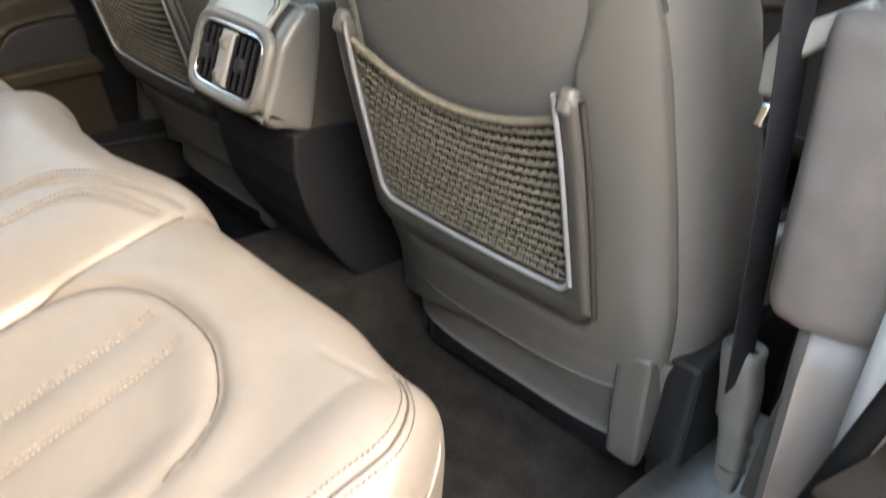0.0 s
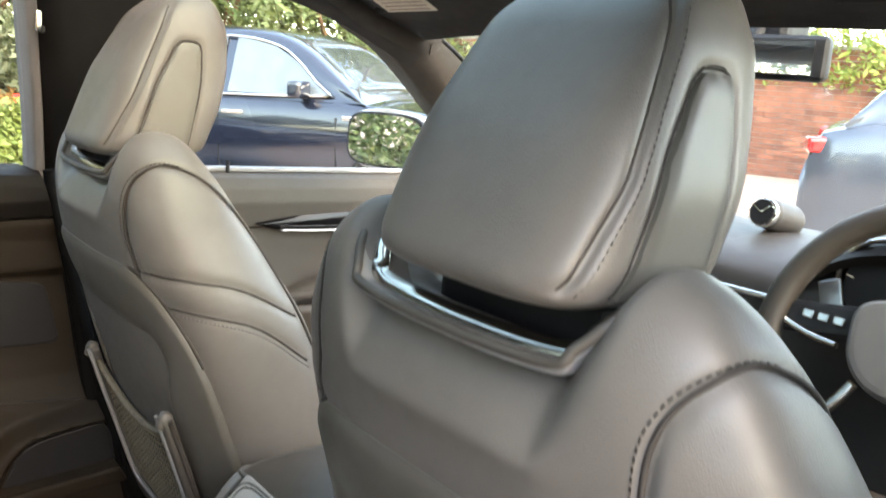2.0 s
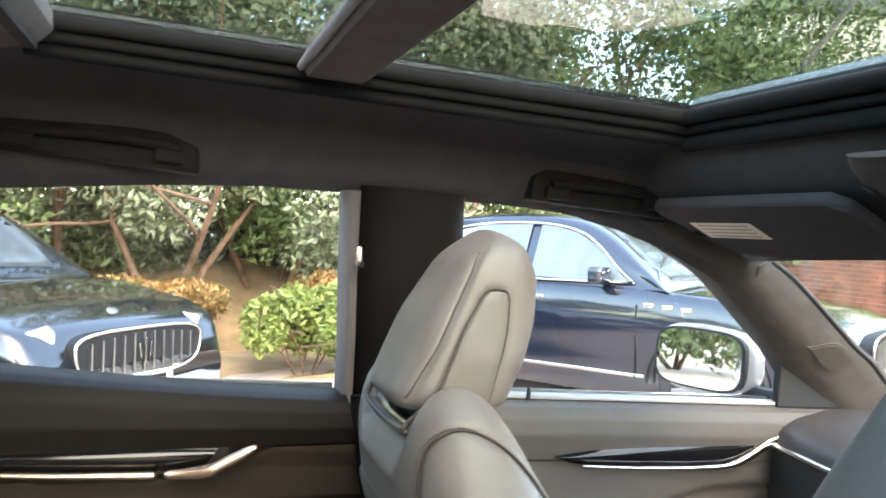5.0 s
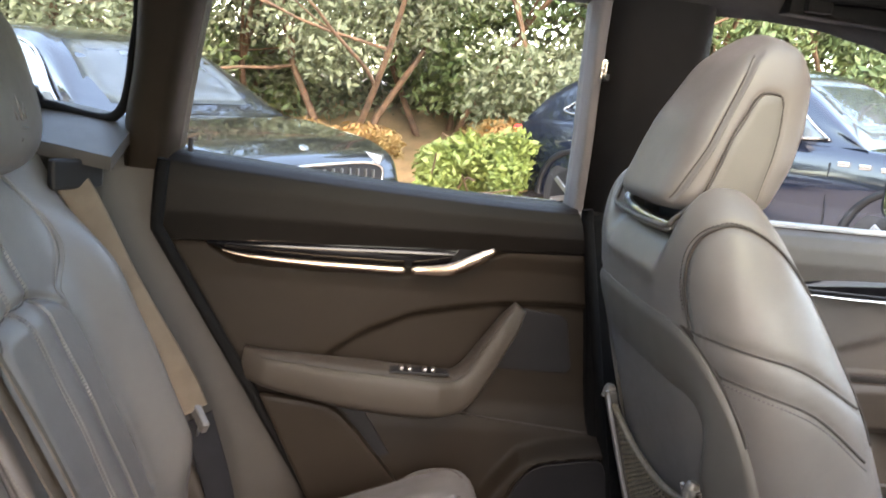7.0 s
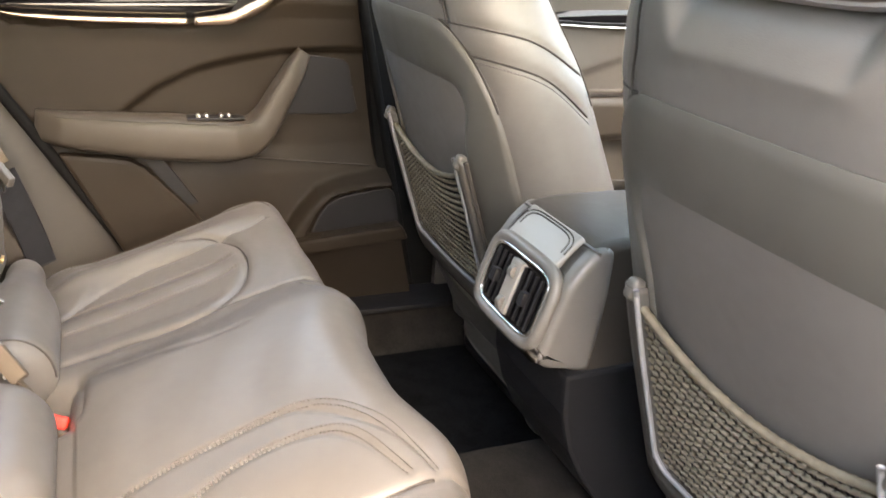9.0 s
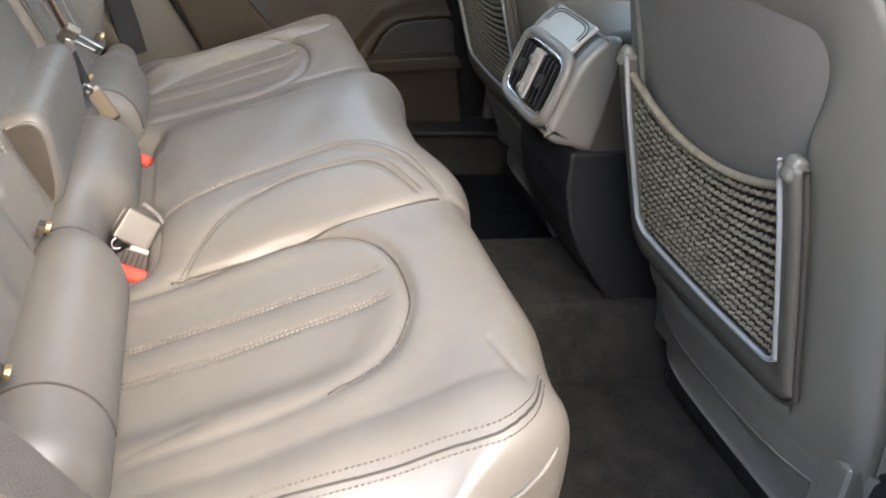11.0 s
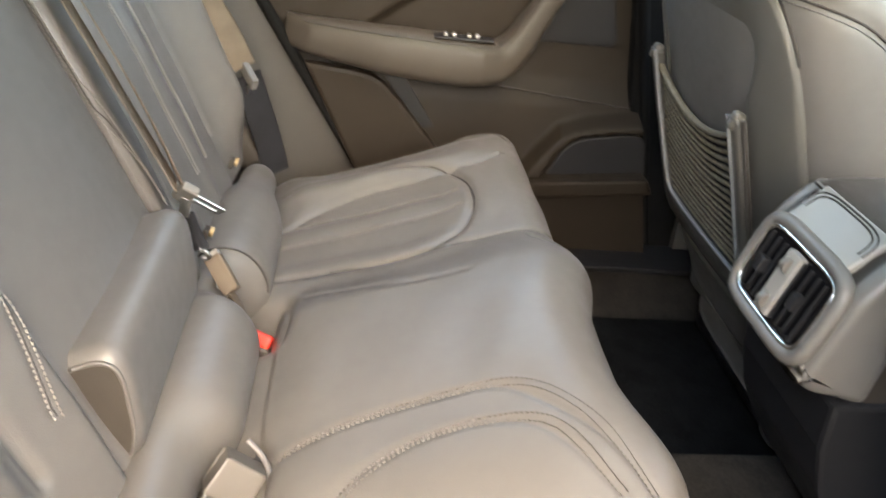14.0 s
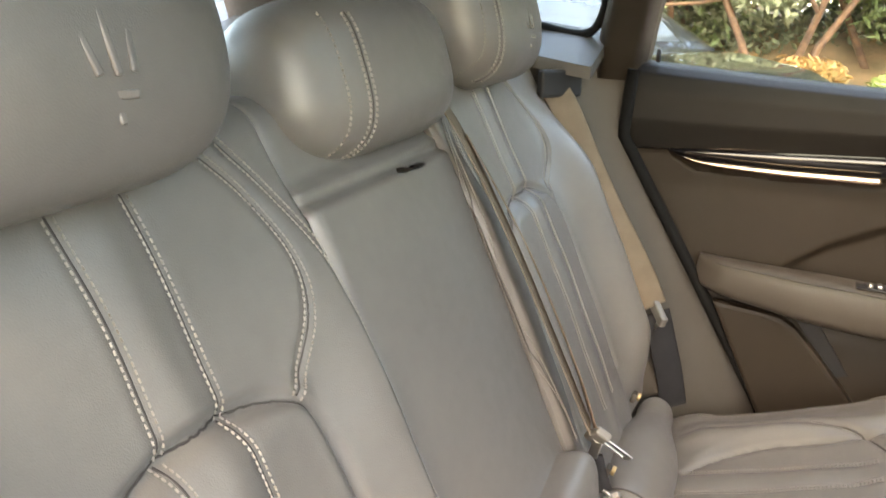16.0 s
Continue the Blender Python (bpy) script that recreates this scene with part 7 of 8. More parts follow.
PAVE = mat("block_paving", (0.44, 0.34, 0.275), 0.85, vary=0.15, scale=0.8, dirt_scale=14, grain=0.6, grain_scale=40)
r = 400.0
g = mesh_ob("ground", [(a, b, ground_z(max(-60, min(60, a)), max(-60, min(60, b)))) for a in (-r, -60, 60, r) for b in (-r, -60, 60, r)], grid_faces(4, 4), PAVE, smooth=False)
if g.data.polygons[0].normal.z < 0:
    g.data.flip_normals()
tagged(g, "pinkish beige block paved yard", "ground", kind="structure")

CAR_GLASS = mat("car_glass", (0.10, 0.12, 0.13), 0.03, vary=0.1, coat=1.0)
TYRE = mat("tyre_rubber", (0.015, 0.015, 0.016), 0.8, vary=0.1)
ALLOY = mat("alloy_rim", (0.35, 0.35, 0.36), 0.3, 0.9)
TAIL = mat("tail_lens", (0.65, 0.02, 0.02), 0.15, coat=1.0)
TAIL_LIT = glow("lit_tail_lamp", (1.0, 0.02, 0.02), 0.5)
LENS = mat("lamp_glass", (0.55, 0.57, 0.58), 0.1, 0.4, coat=1.0)


def road_car(paint, label, m, sedan=False, lit=False):
    """A parked car, nose along +y, on its four wheels."""
    car = empty("parked_car", label, "car", "parked cars")
    L, W = (4.95, 0.95) if not sedan else (4.9, 0.94)
    H = 1.67 if not sedan else 1.46
    belt_h = 1.08 if not sedan else 0.96
    ys = np.linspace(-L / 2, L / 2, 90)
    plan = lambda y: W * (1 - 0.10 * np.clip((abs(y) - 1.5) / 1.0, 0, 1) ** 2.5) - 0.10 * np.clip((abs(y) - 2.2) / 0.28, 0, 1) ** 2
    top = lambda y: np.interp(y, [-2.48, -2.40, -2.1, -1.4, 0.9, 1.5, 2.1, 2.35, 2.48], [belt_h - 0.35, belt_h - 0.06, belt_h + 0.02, belt_h, belt_h - 0.02, belt_h - 0.06, belt_h - 0.16, belt_h - 0.26, belt_h - 0.50])
    sec = [(0.90, 0.24), (0.975, 0.34), (0.985, 0.55), (1.0, 0.74), (0.985, 0.88), (0.955, 0.97), (0.90, 1.0), (0.70, 1.01), (0.35, 1.022), (0.0, 1.026)]
    sc = smooth_poly(sec, 36)
    sc = np.vstack([sc, np.stack([-sc[-2::-1, 0], sc[-2::-1, 1]], 1)])
    P = np.zeros((90, len(sc), 3))
    for i, y in enumerate(ys):
        t = top(y)
        lo = 0.22 + 0.10 * np.clip((abs(y) - 2.0) / 0.45, 0, 1)
        P[i, :, 0] = sc[:, 0] * plan(y)
        P[i, :, 1] = y
        P[i, :, 2] = lo + (sc[:, 1] - 0.24) / 0.76 * (t - lo)
    mesh_ob("body", P.reshape(-1, 3), [tuple(reversed(f)) for f in grid_faces(90, len(sc))] + [tuple(range(len(sc))), tuple(89 * len(sc) + k for k in reversed(range(len(sc))))], paint, car)
    # cabin
    y0, y1 = (-2.25, 1.15) if not sedan else (-1.75, 1.05)
    cy = np.linspace(y0, y1, 60)
    roof = lambda y: np.interp(y, [y0, y0 + 0.30, y0 + 0.8, -0.5, 0.1, 0.45, y1], [belt_h, belt_h + 0.30 * (H - belt_h) / 0.5, H - 0.07, H, H - 0.03, H - 0.11, belt_h - 0.04])
    k = np.ones(9) / 9
    Q = np.zeros((60, 21, 3))
    rr = np.array([roof(y) for y in cy])
    rr = np.concatenate([rr[:4], np.convolve(rr, k, "valid"), rr[-4:]])
    for i, y in enumerate(cy):
        h = max(0.0, (rr[i] - belt_h + 0.03) / (H - belt_h))
        w0, w1 = plan(y) * 0.93, plan(y) * 0.93 - 0.24 * h
        prof = [(w0, 0), (w0 * 0.5 + w1 * 0.5, 0.5), (w1 + 0.03, 0.86), (w1 - 0.03, 0.95), (w1 - 0.12, 0.985), (w1 * 0.5, 1.0), (0, 1.0)]
        c = smooth_poly(prof, 36)
        c = c[np.linspace(0, len(c) - 1, 11).astype(int)]
        c = np.vstack([c, np.stack([-c[-2::-1, 0], c[-2::-1, 1]], 1)])
        Q[i, :, 0], Q[i, :, 1], Q[i, :, 2] = c[:, 0], y, belt_h - 0.03 + c[:, 1] * (rr[i] - belt_h + 0.03)
    mesh_ob("cabin", Q.reshape(-1, 3), [tuple(reversed(f)) for f in grid_faces(60, 21)], paint, car)
    side_w = lambda y, z: plan(y) * 0.93 - 0.24 * np.clip((z - belt_h) / (H - belt_h), 0, 1.1)

    def pane(name, poly, s, material=CAR_GLASS, out=0.006, parent=car):
        bm = bmesh.new()
        vs = [bm.verts.new((s * (side_w(y, z) + out), y, z)) for y, z in poly]
        f = bm.faces.new(vs)
        bmesh.ops.triangulate(bm, faces=[f])
        bmesh.ops.solidify(bm, geom=bm.faces[:], thickness=0.006)
        bmesh.ops.recalc_face_normals(bm, faces=bm.faces[:])
        return part(name, bm, material, parent)

    hb = H - belt_h
    fw = [(-0.10, belt_h + 0.03), (0.86, belt_h + 0.02), (0.70, belt_h + 0.20 * hb), (0.50, belt_h + 0.48 * hb), (0.28, belt_h + 0.68 * hb), (0.02, belt_h + 0.78 * hb), (-0.10, belt_h + 0.79 * hb)]
    rw = [(-0.20, belt_h + 0.03), (-0.20, belt_h + 0.80 * hb), (-0.70, belt_h + 0.78 * hb), (-1.05, belt_h + 0.68 * hb), (-1.22, belt_h + 0.20 * hb), (-1.20, belt_h + 0.05)]
    qw = [(-1.32, belt_h + 0.08), (-1.22, belt_h + 0.62 * hb), (-1.42, belt_h + 0.52 * hb), (-1.62, belt_h + 0.28 * hb), (-1.66, belt_h + 0.12)]
    for s in (-1, 1):
        for poly in (fw, rw, qw):
            pane("window", poly, s)
        loop = smooth_poly([(0.86, belt_h + 0.02), (0.70, belt_h + 0.22 * hb), (0.50, belt_h + 0.50 * hb), (0.28, belt_h + 0.70 * hb), (-0.10, belt_h + 0.81 * hb), (-0.70, belt_h + 0.80 * hb), (-1.22, belt_h + 0.64 * hb), (-1.66, belt_h + 0.28 * hb), (-1.70, belt_h + 0.08), (-1.0, belt_h + 0.02), (0, belt_h + 0.01), (0.86, belt_h + 0.02)], 90)
        tubes("window_trim", [[(s * (side_w(y, z) + 0.008), y, z) for y, z in loop]], 0.012, CHROME, car, "bright window surround", sides=6)
        mi = part("mirror", box_bm((0.20, 0.12, 0.13), (s * (W + 0.03), 0.62, belt_h + 0.07), 0.035, seg=3), paint, car)
        part("mirror_foot", box_bm((0.12, 0.05, 0.03), (s * (W - 0.06), 0.62, belt_h + 0.01), 0.01), BLACK, car)
        for yy in (-0.02, -1.02):
            part("door_handle", box_bm((0.025, 0.20, 0.03), (s * (plan(yy) * 0.985 + 0.004), yy, belt_h - 0.13), 0.010, seg=2), CHROME, car)
        for yy in (0.92, -0.16, -1.22):
            part("door_gap", box_bm((0.012, 0.007, 0.56), (s * (plan(yy) * 0.992 - 0.001), yy, belt_h - 0.42), 0), BLACK, car)
        part("side_strip", box_bm((0.016, 2.2, 0.025), (s * (plan(0) * 0.985), -0.1, 0.40), 0.005), CHROME, car)
        for k3 in range(3):
            part("wing_vent", box_bm((0.02, 0.085, 0.035), (s * (plan(1.2) * 0.992), 1.02 + 0.15 * k3, belt_h - 0.14 - 0.008 * k3), 0.008), CHROME, car)
        for yy in (1.48, -1.50):
            wx = s * (W - 0.13)
            wl = part("wheel", cyl_bm(0.375, 0.375, 0.24, (wx, yy, 0.375), rot(0, 90, 0), 40, 0.03), TYRE, car, "black tyre on alloy rim")
            part("rim", cyl_bm(0.27, 0.27, 0.05, (wx + s * 0.10, yy, 0.375), rot(0, 90, 0), 32, 0.008), BLACK, wl)
            for q in range(7):
                a = 2 * math.pi * q / 7
                part("rim_spoke", box_bm((0.03, 0.05, 0.26), (wx + s * 0.122, yy + 0.13 * math.sin(a), 0.375 + 0.13 * math.cos(a)), 0.008, rot(-math.degrees(a), 0, 0)), ALLOY, wl)
            arch = [(s * (plan(yy) * 0.995 + 0.004), yy + 0.43 * math.cos(a), 0.36 + 0.44 * math.sin(a)) for a in np.linspace(0, math.pi, 30)]
            tubes("wheel_arch", [arch], 0.03, BLACK, car, sides=6)
        part("headlamp", box_bm((0.30, 0.30, 0.10), (s * 0.66, 2.20, belt_h - 0.27), 0.03, rot(-12, 0, -s * 28), 3), LENS, car, "clear headlamp")
        part("tail_lamp", box_bm((0.16, 0.30, 0.10), (s * 0.745, -2.31, belt_h - 0.13), 0.03, rot(0, 0, s * 14), 3), TAIL_LIT if lit else TAIL, car, "red tail lamp")
        part("fog_lamp", cyl_bm(0.05, 0.05, 0.03, (s * 0.70, 2.36, 0.52), rot(90, 0, -s * 20), 20, 0.006), LENS, car)
    # screens
    for nm, ya, za, yb, zb in (("windscreen", y1 - 0.10, belt_h + 0.02, 0.42, H - 0.14), ("tail_window", y0 + 0.06, belt_h + 0.04, y0 + 0.62, H - 0.16)):
        bm = bmesh.new()
        rows = []
        for f in np.linspace(0, 1, 6):
            y = ya + (yb - ya) * f
            z = np.interp(y, cy, rr) + 0.008
            hw = (plan(y) * 0.93 - 0.24 * (z - belt_h) / hb) - 0.12
            rows.append([bm.verts.new((hw * a, y, z - 0.012 * a * a)) for a in np.linspace(-1, 1, 9)])
        for a, b in zip(rows, rows[1:]):
            for i in range(8):
                bm.faces.new((a[i], a[i + 1], b[i + 1], b[i]))
        bmesh.ops.solidify(bm, geom=bm.faces[:], thickness=0.006)
        bmesh.ops.recalc_face_normals(bm, faces=bm.faces[:])
        part(nm, bm, CAR_GLASS, car, smooth=True)
    # nose: grille with upright slats, plain emblem, plate
    gz = belt_h - 0.42
    oval = [(0.52 * math.copysign(abs(math.cos(a)) ** 0.55, math.cos(a)) * (1 - 0.12 * math.sin(a) * -1), gz + 0.145 * math.copysign(abs(math.sin(a)) ** 0.6, math.sin(a))) for a in np.linspace(0, 2 * math.pi, 48, endpoint=False)]
    gr = part("grille", prism_bm(oval, "y", 2.36, 2.47, 0.01), BLACK, car, "dark grille with upright chrome slats")
    tubes("grille_rim", [[(a * 1.01, 2.475, gz + (b - gz) * 1.02) for a, b in oval]], 0.012, CHROME, gr, sides=6, closed=True)
    for k3 in range(11):
        x = -0.42 + 0.084 * k3
        part("slat", box_bm((0.012, 0.03, 0.235 - 0.35 * abs(x) ** 2), (x, 2.472, gz), 0.003), STEEL, gr)
    for ex, l in ((-0.045, 0.09), (0, 0.15), (0.045, 0.09)):
        part("emblem", box_bm((0.014, 0.012, l), (ex, 2.49, gz + 0.01), 0.003, rot(0, ex * 200, 0)), CHROME, gr, "plain chrome shape")
    part("bonnet_badge", cyl_bm(0.035, 0.035, 0.012, (0, 2.22, belt_h - 0.185), rot(-28, 0, 0), 24, 0.003), CHROME, car)
    lower = part("lower_intake", box_bm((1.2, 0.10, 0.16), (0, 2.40, 0.36), 0.03), BLACK, car)
    plate = part("number_plate", box_bm((0.52, 0.012, 0.11), (0, 2.475, 0.475), 0.004), mat("plate_white", (0.75, 0.75, 0.72), 0.4) if "plate_white" not in bpy.data.materials else bpy.data.materials["plate_white"], car, "white plate")
    part("plate_bar", box_bm((0.40, 0.004, 0.055), (0, 2.483, 0.475), 0), BLACK, plate)
    plate = part("number_plate", box_bm((0.52, 0.012, 0.11), (0, -2.47, 0.62), 0.004), bpy.data.materials["plate_white"], car, "rear plate")
    part("plate_bar", box_bm((0.40, 0.004, 0.055), (0, -2.478, 0.62), 0), BLACK, plate)
    part("bumper", box_bm((1.5, 0.12, 0.22), (0, -2.40, 0.42), 0.05, seg=3), BLACK, car)
    car.matrix_basis = m
    return car


BLUE = mat("midnight_blue_paint", (0.009, 0.013, 0.024), 0.12, 0.2, vary=0.05, coat=1.0)
DARK = mat("dark_slate_paint", (0.008, 0.009, 0.012), 0.14, 0.2, vary=0.05, coat=1.0)
SILVER = mat("silver_blue_paint", (0.085, 0.10, 0.125), 0.25, 0.4, vary=0.05, coat=1.0)
road_car(BLUE, "midnight blue estate car with chrome window trim parked alongside", slope_pose(-6.1, 3.95, -58), lit=True)
road_car(DARK, "dark slate car with upright chrome grille facing the camera", slope_pose(-6.30, -1.75, -40))
road_car(DARK, "dark slate car parked nose out beside another", slope_pose(-5.6, -4.6, -40))
road_car(SILVER, "silver blue estate car parked across the yard", slope_pose(0.1, 6.9, -66), lit=False)


# ---- planting ----
def leaf_mat(name, a, b, rough=0.6):
    m = mat(name, a, rough, vary=0.2, scale=2.0, second=b, dirt_scale=8, random_tone=0.18)
    return m


def leaves(name, clumps, count, size, material, parent=None, label="", kind=""):
    """Many small folded leaves spread in uneven clumps (x, y, z, rx, ry, rz)."""
    rng = np.random.default_rng(len(clumps) * 7 + count)
    V, F = [], []
    vol = np.array([c[3] * c[4] * c[5] for c in clumps]) ** 0.67
    share = vol / vol.sum()
    allc = []
    for c, s in zip(clumps, share):
        n = max(20, int(count * s))
        d = rng.normal(size=(n, 3))
        d /= np.linalg.norm(d, axis=1, keepdims=True)
        rad = rng.uniform(0.45, 1.08, n)[:, None]
        allc.append(np.array(c[:3]) + d * rad * np.array(c[3:]))
    C = np.vstack(allc)
    n = len(C)
    t = rng.normal(size=(n, 3))
    t /= np.linalg.norm(t, axis=1, keepdims=True)
    u = np.cross(t, rng.normal(size=(n, 3)))
    u /= np.linalg.norm(u, axis=1, keepdims=True)
    w = np.cross(t, u)
    s = (size * rng.uniform(0.6, 1.3, n))[:, None]
    V = np.stack([C - t * s, C + u * s * 0.42 + w * s * 0.12, C + t * s, C - u * s * 0.42 + w * s * 0.12], 1).reshape(-1, 3)
    F = np.arange(4 * n).reshape(-1, 4)
    me = bpy.data.meshes.new(name)
    me.from_pydata(V.tolist(), [], F.tolist())
    me.materials.append(material)
    ob = new(name, me)
    ob.parent = parent
    return tagged(ob, label, kind=kind)


BARK = mat("orange_brown_bark", (0.15, 0.082, 0.045), 0.9, vary=0.3, scale=8, grain=0.8, grain_scale=60)
BARK_GREY = mat("grey_bark", (0.20, 0.18, 0.15), 0.9, vary=0.3, scale=8, grain=0.8, grain_scale=60)
L_OLIVE = leaf_mat("olive_leaf", (0.092, 0.108, 0.055), (0.145, 0.158, 0.090))
L_DARK = leaf_mat("dark_leaf", (0.06, 0.10, 0.035), (0.12, 0.15, 0.05))
L_BRIGHT = leaf_mat("yellow_green_leaf", (0.110, 0.150, 0.030), (0.155, 0.185, 0.045))
L_RUST = leaf_mat("rust_leaf", (0.24, 0.115, 0.032), (0.18, 0.12, 0.038))


def limb(rng, p, d, length, r, depth, out):
    pts, rad = [np.array(p)], [r]
    q, v = np.array(p, float), np.array(d, float)
    for i in range(7):
        v = v + rng.normal(size=3) * 0.10
        v /= np.linalg.norm(v)
        q = q + v * length / 7
        pts.append(q.copy())
        rad.append(r * (1 - 0.09 * (i + 1)))
    out.append((np.array(pts), np.array(rad)))
    if depth:
        for k in range(3):
            i = 3 + int(rng.integers(0, 4))
            nd = v + rng.normal(size=3) * 0.55 + np.array((0, 0, 0.2))
            limb(rng, pts[i], nd / np.linalg.norm(nd), length * 0.65, rad[i] * 0.6, depth - 1, out)


def tree(name, x, y, height, spread, material, label, seed, bark=None, count=7000, size=0.06, low=0.35, stems=3, bare=False):
    rng = np.random.default_rng(seed)
    z = ground_z(x, y)
    t = empty(name, label, "tree" if height > 2.4 else "shrub", "planting", (x, y, z))
    out = []
    for k in range(stems):
        a = 2 * math.pi * k / stems + rng.uniform(0, 1)
        d = np.array((0.45 * math.cos(a), 0.45 * math.sin(a), 1.0))
        limb(rng, (0.05 * math.cos(a), 0.05 * math.sin(a), -0.05), d / np.linalg.norm(d), height * (0.75 if not bare else 0.9), 0.011 * height, 2, out)
    V, F = [], []
    for pts, rad in out:
        tt = np.gradient(pts, axis=0)
        tt /= np.linalg.norm(tt, axis=1, keepdims=True)
        a = np.cross(tt, (0.3, 0.9, 0.1))
        a /= np.linalg.norm(a, axis=1, keepdims=True)
        b = np.cross(tt, a)
        base = len(V)
        for i in range(len(pts)):
            for k in range(6):
                w = 2 * math.pi * k / 6
                V.append(pts[i] + rad[i] * (math.cos(w) * a[i] + math.sin(w) * b[i]))
        for i in range(len(pts) - 1):
            for k in range(6):
                l = (k + 1) % 6
                F.append((base + i * 6 + k, base + i * 6 + l, base + (i + 1) * 6 + l, base + (i + 1) * 6 + k))
    mesh_ob("trunk", V, F, bark or BARK, t)
    if bare:
        return t
    clumps = []
    for k in range(26):
        a, rr2 = rng.uniform(0, 2 * math.pi), spread * math.sqrt(rng.uniform(0.02, 1))
        h = height * rng.uniform(low, 0.97)
        fall = 1 - 0.5 * abs(2 * (h / height - low) / (1 - low) - 0.9)
        s = spread * rng.uniform(0.22, 0.42)
        clumps.append((rr2 * math.cos(a) * fall, rr2 * math.sin(a) * fall, h, s, s, s * rng.uniform(0.6, 0.9)))
    leaves("crown", clumps, count, size, material, t, kind="stuff")
    return t


def bush(x, y, w, h, material, label, seed, count=5000, size=0.045):
    rng = np.random.default_rng(seed)
    z = ground_z(x, y)
    t = empty("shrub", label, "shrub", "planting", (x, y, z))
    out = []
    for k in range(6):
        a = 2 * math.pi * k / 6
        limb(rng, (0.08 * math.cos(a), 0.08 * math.sin(a), -0.03), np.array((0.5 * math.cos(a), 0.5 * math.sin(a), 0.85)), h * 0.75, 0.016, 1, out)
    tubes("stems", [p for p, _ in out], 0.009, BARK, t, sides=5, kind="stuff")
    clumps = [(w * 0.75 * rng.uniform(-1, 1), w * 0.75 * rng.uniform(-1, 1), h * rng.uniform(0.28, 0.84), w * 0.34, w * 0.34, h * 0.20) for _ in range(20)]
    leaves("foliage", clumps, count, size, material, t, kind="stuff")
    return t


bush(-7.6, 1.55, 0.62, 1.05, L_BRIGHT, "rounded yellow green shrub beside the yard", 3, 9000, 0.045)
bush(-9.0, 0.05, 0.80, 0.95, L_RUST, "low rust brown shrub under the trees", 4, 7000, 0.05)
bush(-9.6, 2.6, 0.9, 1.05, L_RUST, "low rust brown shrub behind the green one", 5, 6000, 0.05)
bush(-9.2, -2.0, 0.9, 1.0, L_RUST, "brown shrub behind the parked cars", 6, 5000, 0.05)
tree("tree", -10.0, 0.2, 5.2, 2.0, L_OLIVE, "olive leaved tree with forked orange brown stems", 11, count=17000, size=0.06, low=0.30)
tree("tree", -10.2, -3.2, 5.4, 2.3, L_OLIVE, "broad olive leaved tree behind the parked cars", 12, count=17000, size=0.06, low=0.22)
tree("tree", -9.8, 3.2, 5.0, 1.9, L_OLIVE, "olive leaved tree with a slim stem", 13, count=16000, size=0.06, low=0.22)
tree("tree", -11.8, 1.6, 5.5, 2.2, L_DARK, "dark green tree in the second row", 14, count=11000, size=0.08, low=0.15)
tree("tree", -12.0, -1.4, 5.6, 2.2, L_DARK, "dark green tree in the second row", 15, count=11000, size=0.08, low=0.15)
tree("tree", -12.0, 5.0, 5.4, 2.3, L_DARK, "dark green tree behind the blue car", 16, count=11000, size=0.08, low=0.12)
tree("tree", -11.5, 8.4, 5.6, 2.3, L_DARK, "dark green tree behind the brick wall", 17, count=11000, size=0.08, low=0.12)
tree("tree", -12.5, -6.0, 6.0, 2.6, L_OLIVE, "tall olive leaved tree at the yard edge", 18, count=10000, size=0.08, low=0.2)
tree("tree", -13.0, -10.0, 6.0, 2.8, L_DARK, "dark green tree at the yard edge", 19, count=9000, size=0.09, low=0.12)
for k in range(7):
    tree("tree", -12.5 + 2.6 * k, -15.5 - 0.6 * (k % 2), 5.2, 2.2, L_OLIVE if k % 2 else L_DARK, "green tree behind the parked cars", 40 + k, count=6000, size=0.10, low=0.10)
tree("bare_tree", -13.5, 10.5, 8.5, 2.5, L_DARK, "leafless grey tree before the pale house", 21, bark=BARK_GREY, bare=True, stems=2)
hedge = empty("hedge", "deep mixed green hedge closing the yard", "hedge")
rng = np.random.default_rng(31)
leaves("foliage", [(-14.2 + rng.uniform(-0.6, 0.6), -16 + 0.42 * k, rng.uniform(0.6, 9.0), 1.0, 0.9, 0.8) for k in range(110)] + [(-14.4, -16 + 1.0 * k, 1.2 + 1.6 * j, 1.0, 1.0, 1.1) for k in range(31) for j in range(5)], 110000, 0.09, L_DARK, hedge, kind="stuff")
hedge = empty("hedge", "lower olive and brown hedge behind the trees", "hedge")
rng = np.random.default_rng(37)
leaves("foliage", [(-13.0 + rng.uniform(-0.5, 0.5), -16 + 0.30 * k, rng.uniform(0.5, 4.2), 0.9, 0.8, 0.7) for k in range(95)], 60000, 0.085, L_OLIVE, hedge, kind="stuff")
# leaf litter bank behind the kerb
LITTER = mat("leaf_litter", (0.30, 0.19, 0.10), 0.95, vary=0.3, scale=3, second=(0.16, 0.12, 0.06), dirt_scale=30, grain=0.9, grain_scale=60)
P = sheet_fn(lambda x, y: (x, y, ground_z(x, y) + 0.03 + 1.3 * step(-9.0, -15.0, x) + 0.05 * math.sin(x * 3 + y * 2)), np.linspace(-22, -7.35, 44), np.linspace(-16, 9.5, 60))
bank = slab("bank", P, (0, 0, -0.2), LITTER)
tagged(bank, "bank of earth covered with brown leaf litter", "earth bank", kind="structure")
L_IVY = leaf_mat("ivy_leaf", (0.16, 0.24, 0.05), (0.30, 0.34, 0.08))

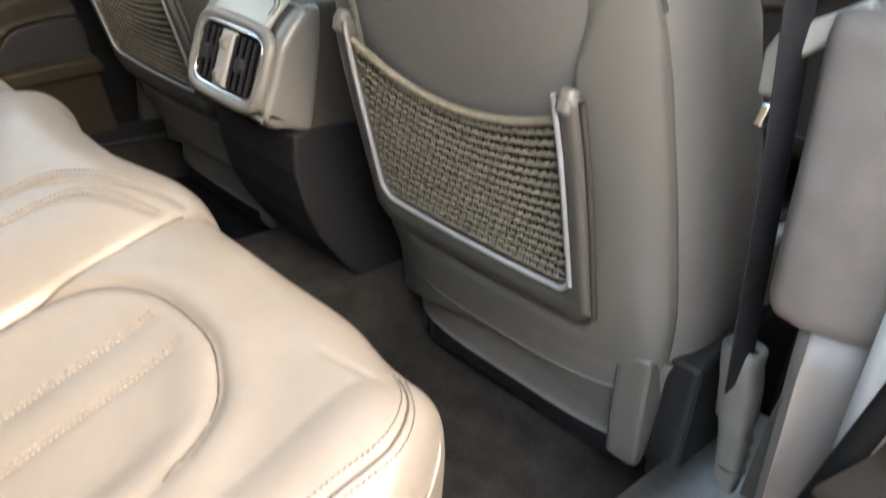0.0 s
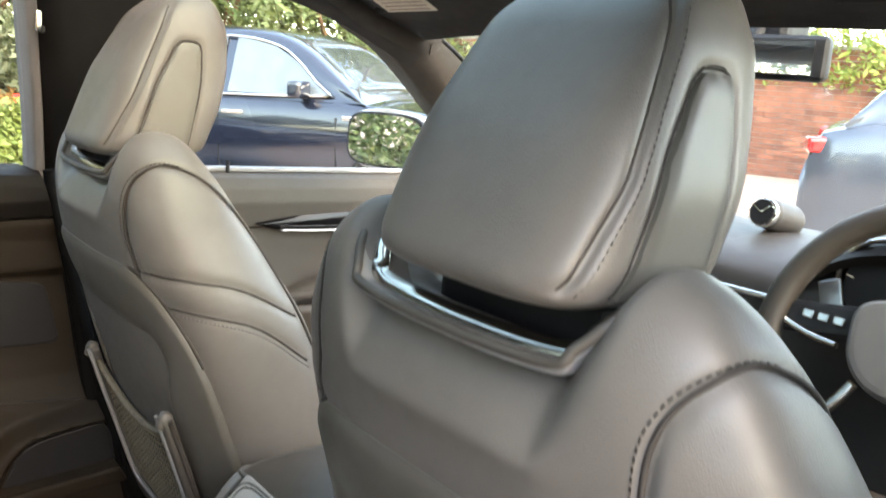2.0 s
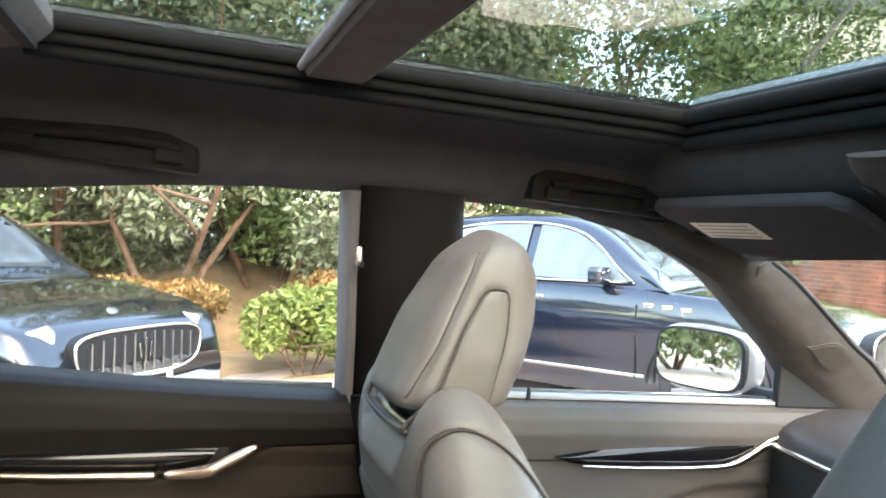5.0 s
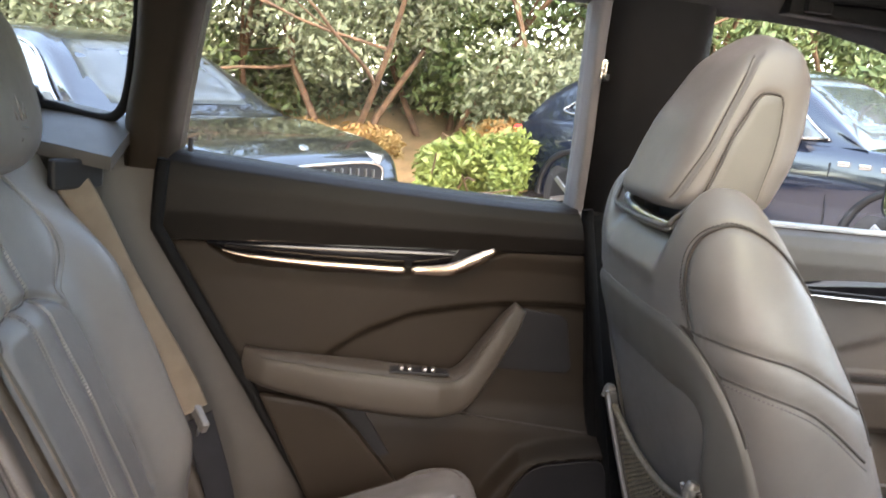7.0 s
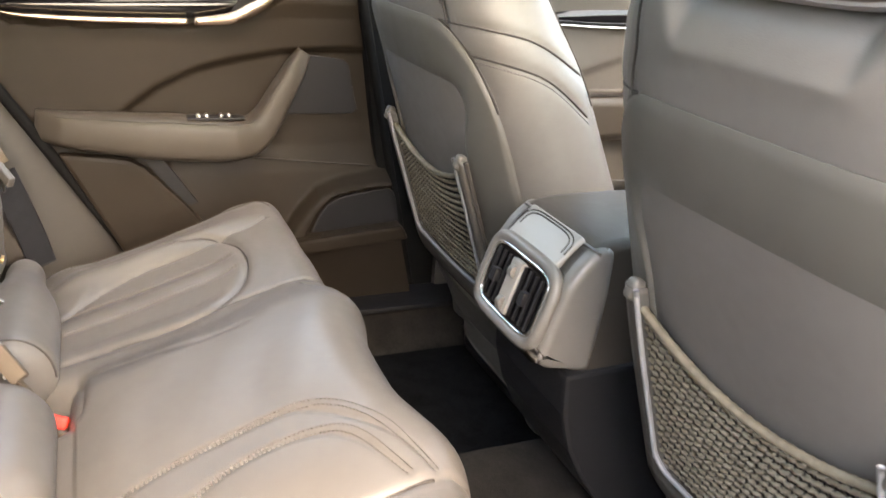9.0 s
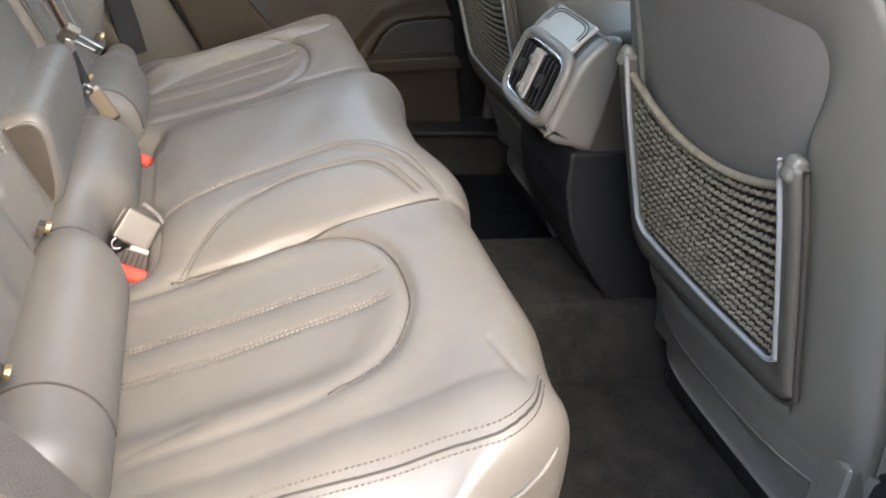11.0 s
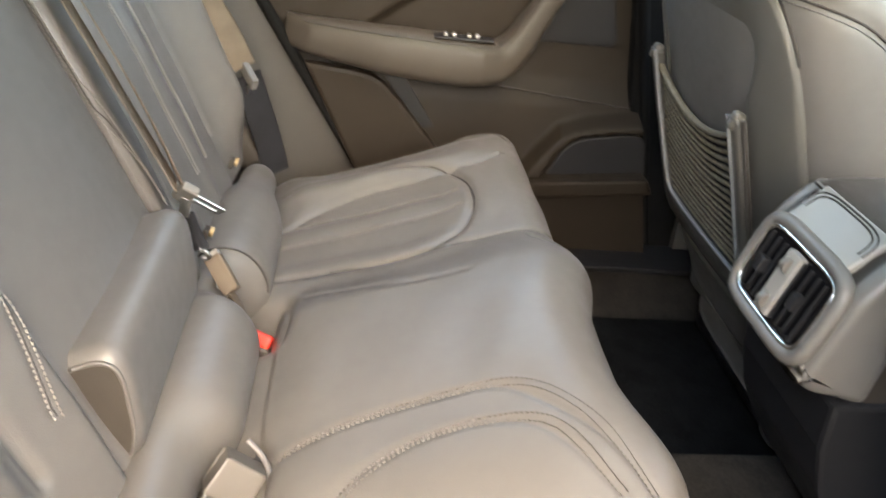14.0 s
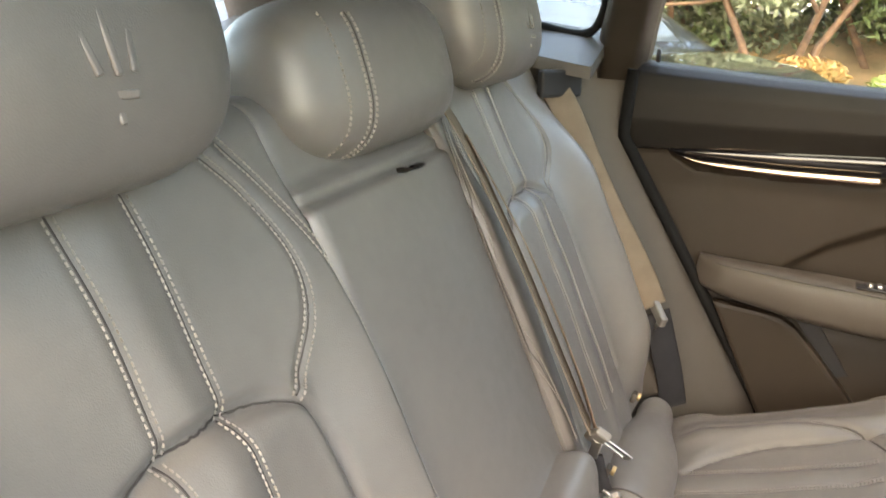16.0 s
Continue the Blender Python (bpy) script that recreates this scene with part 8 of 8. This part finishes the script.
# brick garden wall with ivy
BRICK = mat("red_brick", (0.36, 0.13, 0.075), 0.85, vary=0.25, scale=5, grain=0.5, grain_scale=120, random_tone=0.3)
MORTAR = mat("mortar", (0.42, 0.38, 0.33), 0.9, vary=0.2, scale=6)
wall = empty("brick_wall", "old red brick garden wall overgrown with ivy", "brick wall")
wall["kind"] = "structure"
WP = Matrix.Translation((-11.0, 10.6, ground_z(-11.0, 10.6))) @ pose(0, 0, 0, 0, 0, 8)
part("mortar_core", box_bm((26.0, 0.20, 2.0), (9.0, 0.0, 1.0), 0.0), MORTAR, wall)
rng = np.random.default_rng(5)
V, F = [], []
unit = [(-1, -1, -1), (1, -1, -1), (1, 1, -1), (-1, 1, -1), (-1, -1, 1), (1, -1, 1), (1, 1, 1), (-1, 1, 1)]
cube = [(0, 3, 2, 1), (4, 5, 6, 7), (0, 1, 5, 4), (1, 2, 6, 5), (2, 3, 7, 6), (3, 0, 4, 7)]
for row in range(26):
    for col in range(115):
        x = -3.9 + 0.225 * col + (0.1125 if row % 2 else 0)
        b0 = len(V)
        d = rng.uniform(-0.003, 0.004)
        for a, bb, c in unit:
            V.append((x + a * 0.1075, -0.10 + bb * (0.012 + d), 0.04 + 0.075 * row + c * 0.0325))
        F += [tuple(b0 + k for k in f) for f in cube]
mesh_ob("bricks", V, F, BRICK, wall, "red brick courses", smooth=False, kind="stuff")
wall.matrix_basis = WP
ivy = leaves("ivy", [(-3.5 + 1.1 * k, -0.16, 1.75 + 0.25 * math.sin(k * 1.7), 0.75, 0.18, 0.35 + 0.15 * math.sin(k)) for k in range(23)], 16000, 0.06, L_IVY, None)
ivy.matrix_basis = WP
tagged(ivy, "yellow green ivy trailing over the brick wall", "ivy", kind="stuff")

# pale house behind the trees
house = empty("house", "pale rendered house with sash windows behind the trees", "house")
RENDER_W = mat("pale_render", (0.62, 0.57, 0.48), 0.9, vary=0.1, scale=2)
SLATE = mat("slate_roof", (0.10, 0.10, 0.11), 0.7, vary=0.2, scale=3)
part("wall", box_bm((6.0, 5.4, 7.5), (0, 0, 3.75), 0.02), RENDER_W, house)
part("roof", prism_bm([(-3.0, 7.5), (3.0, 7.5), (0, 9.6)], "x", -3.2, 3.2, 0.02), SLATE, house)
for zz in (1.6, 4.8):
    for yy in (-1.2, 1.2):
        w = part("window", box_bm((0.10, 1.15, 1.7), (3.0, yy, zz), 0.01), CAR_GLASS, house)
        part("window_frame", box_bm((0.14, 1.35, 0.12), (3.0, yy, zz + 0.9), 0.01), RENDER_W, w)
        part("window_sill", box_bm((0.24, 1.4, 0.10), (3.04, yy, zz - 0.9), 0.01), RENDER_W, w)
        part("glazing_bar", box_bm((0.13, 0.06, 1.7), (3.0, yy, zz), 0.005), RENDER_W, w)
house.matrix_basis = Matrix.Translation((-19.5, 18.0, 0.8)) @ pose(0, 0, 0, 0, 0, -25)

# unseen plain wall on the open-door side, added to block low sky light
wl = part("wall_yard", box_bm((0.25, 8.5, 2.2), (3.05, -4.60, 0.8), 0.01), mat("blocker_brown", (0.20, 0.13, 0.09), 0.9, vary=0.15, scale=3, dirt_scale=20, grain=0.6, grain_scale=30))
tagged(wl, "plain brown wall, unseen, added to block low sky light", "wall", kind="structure")
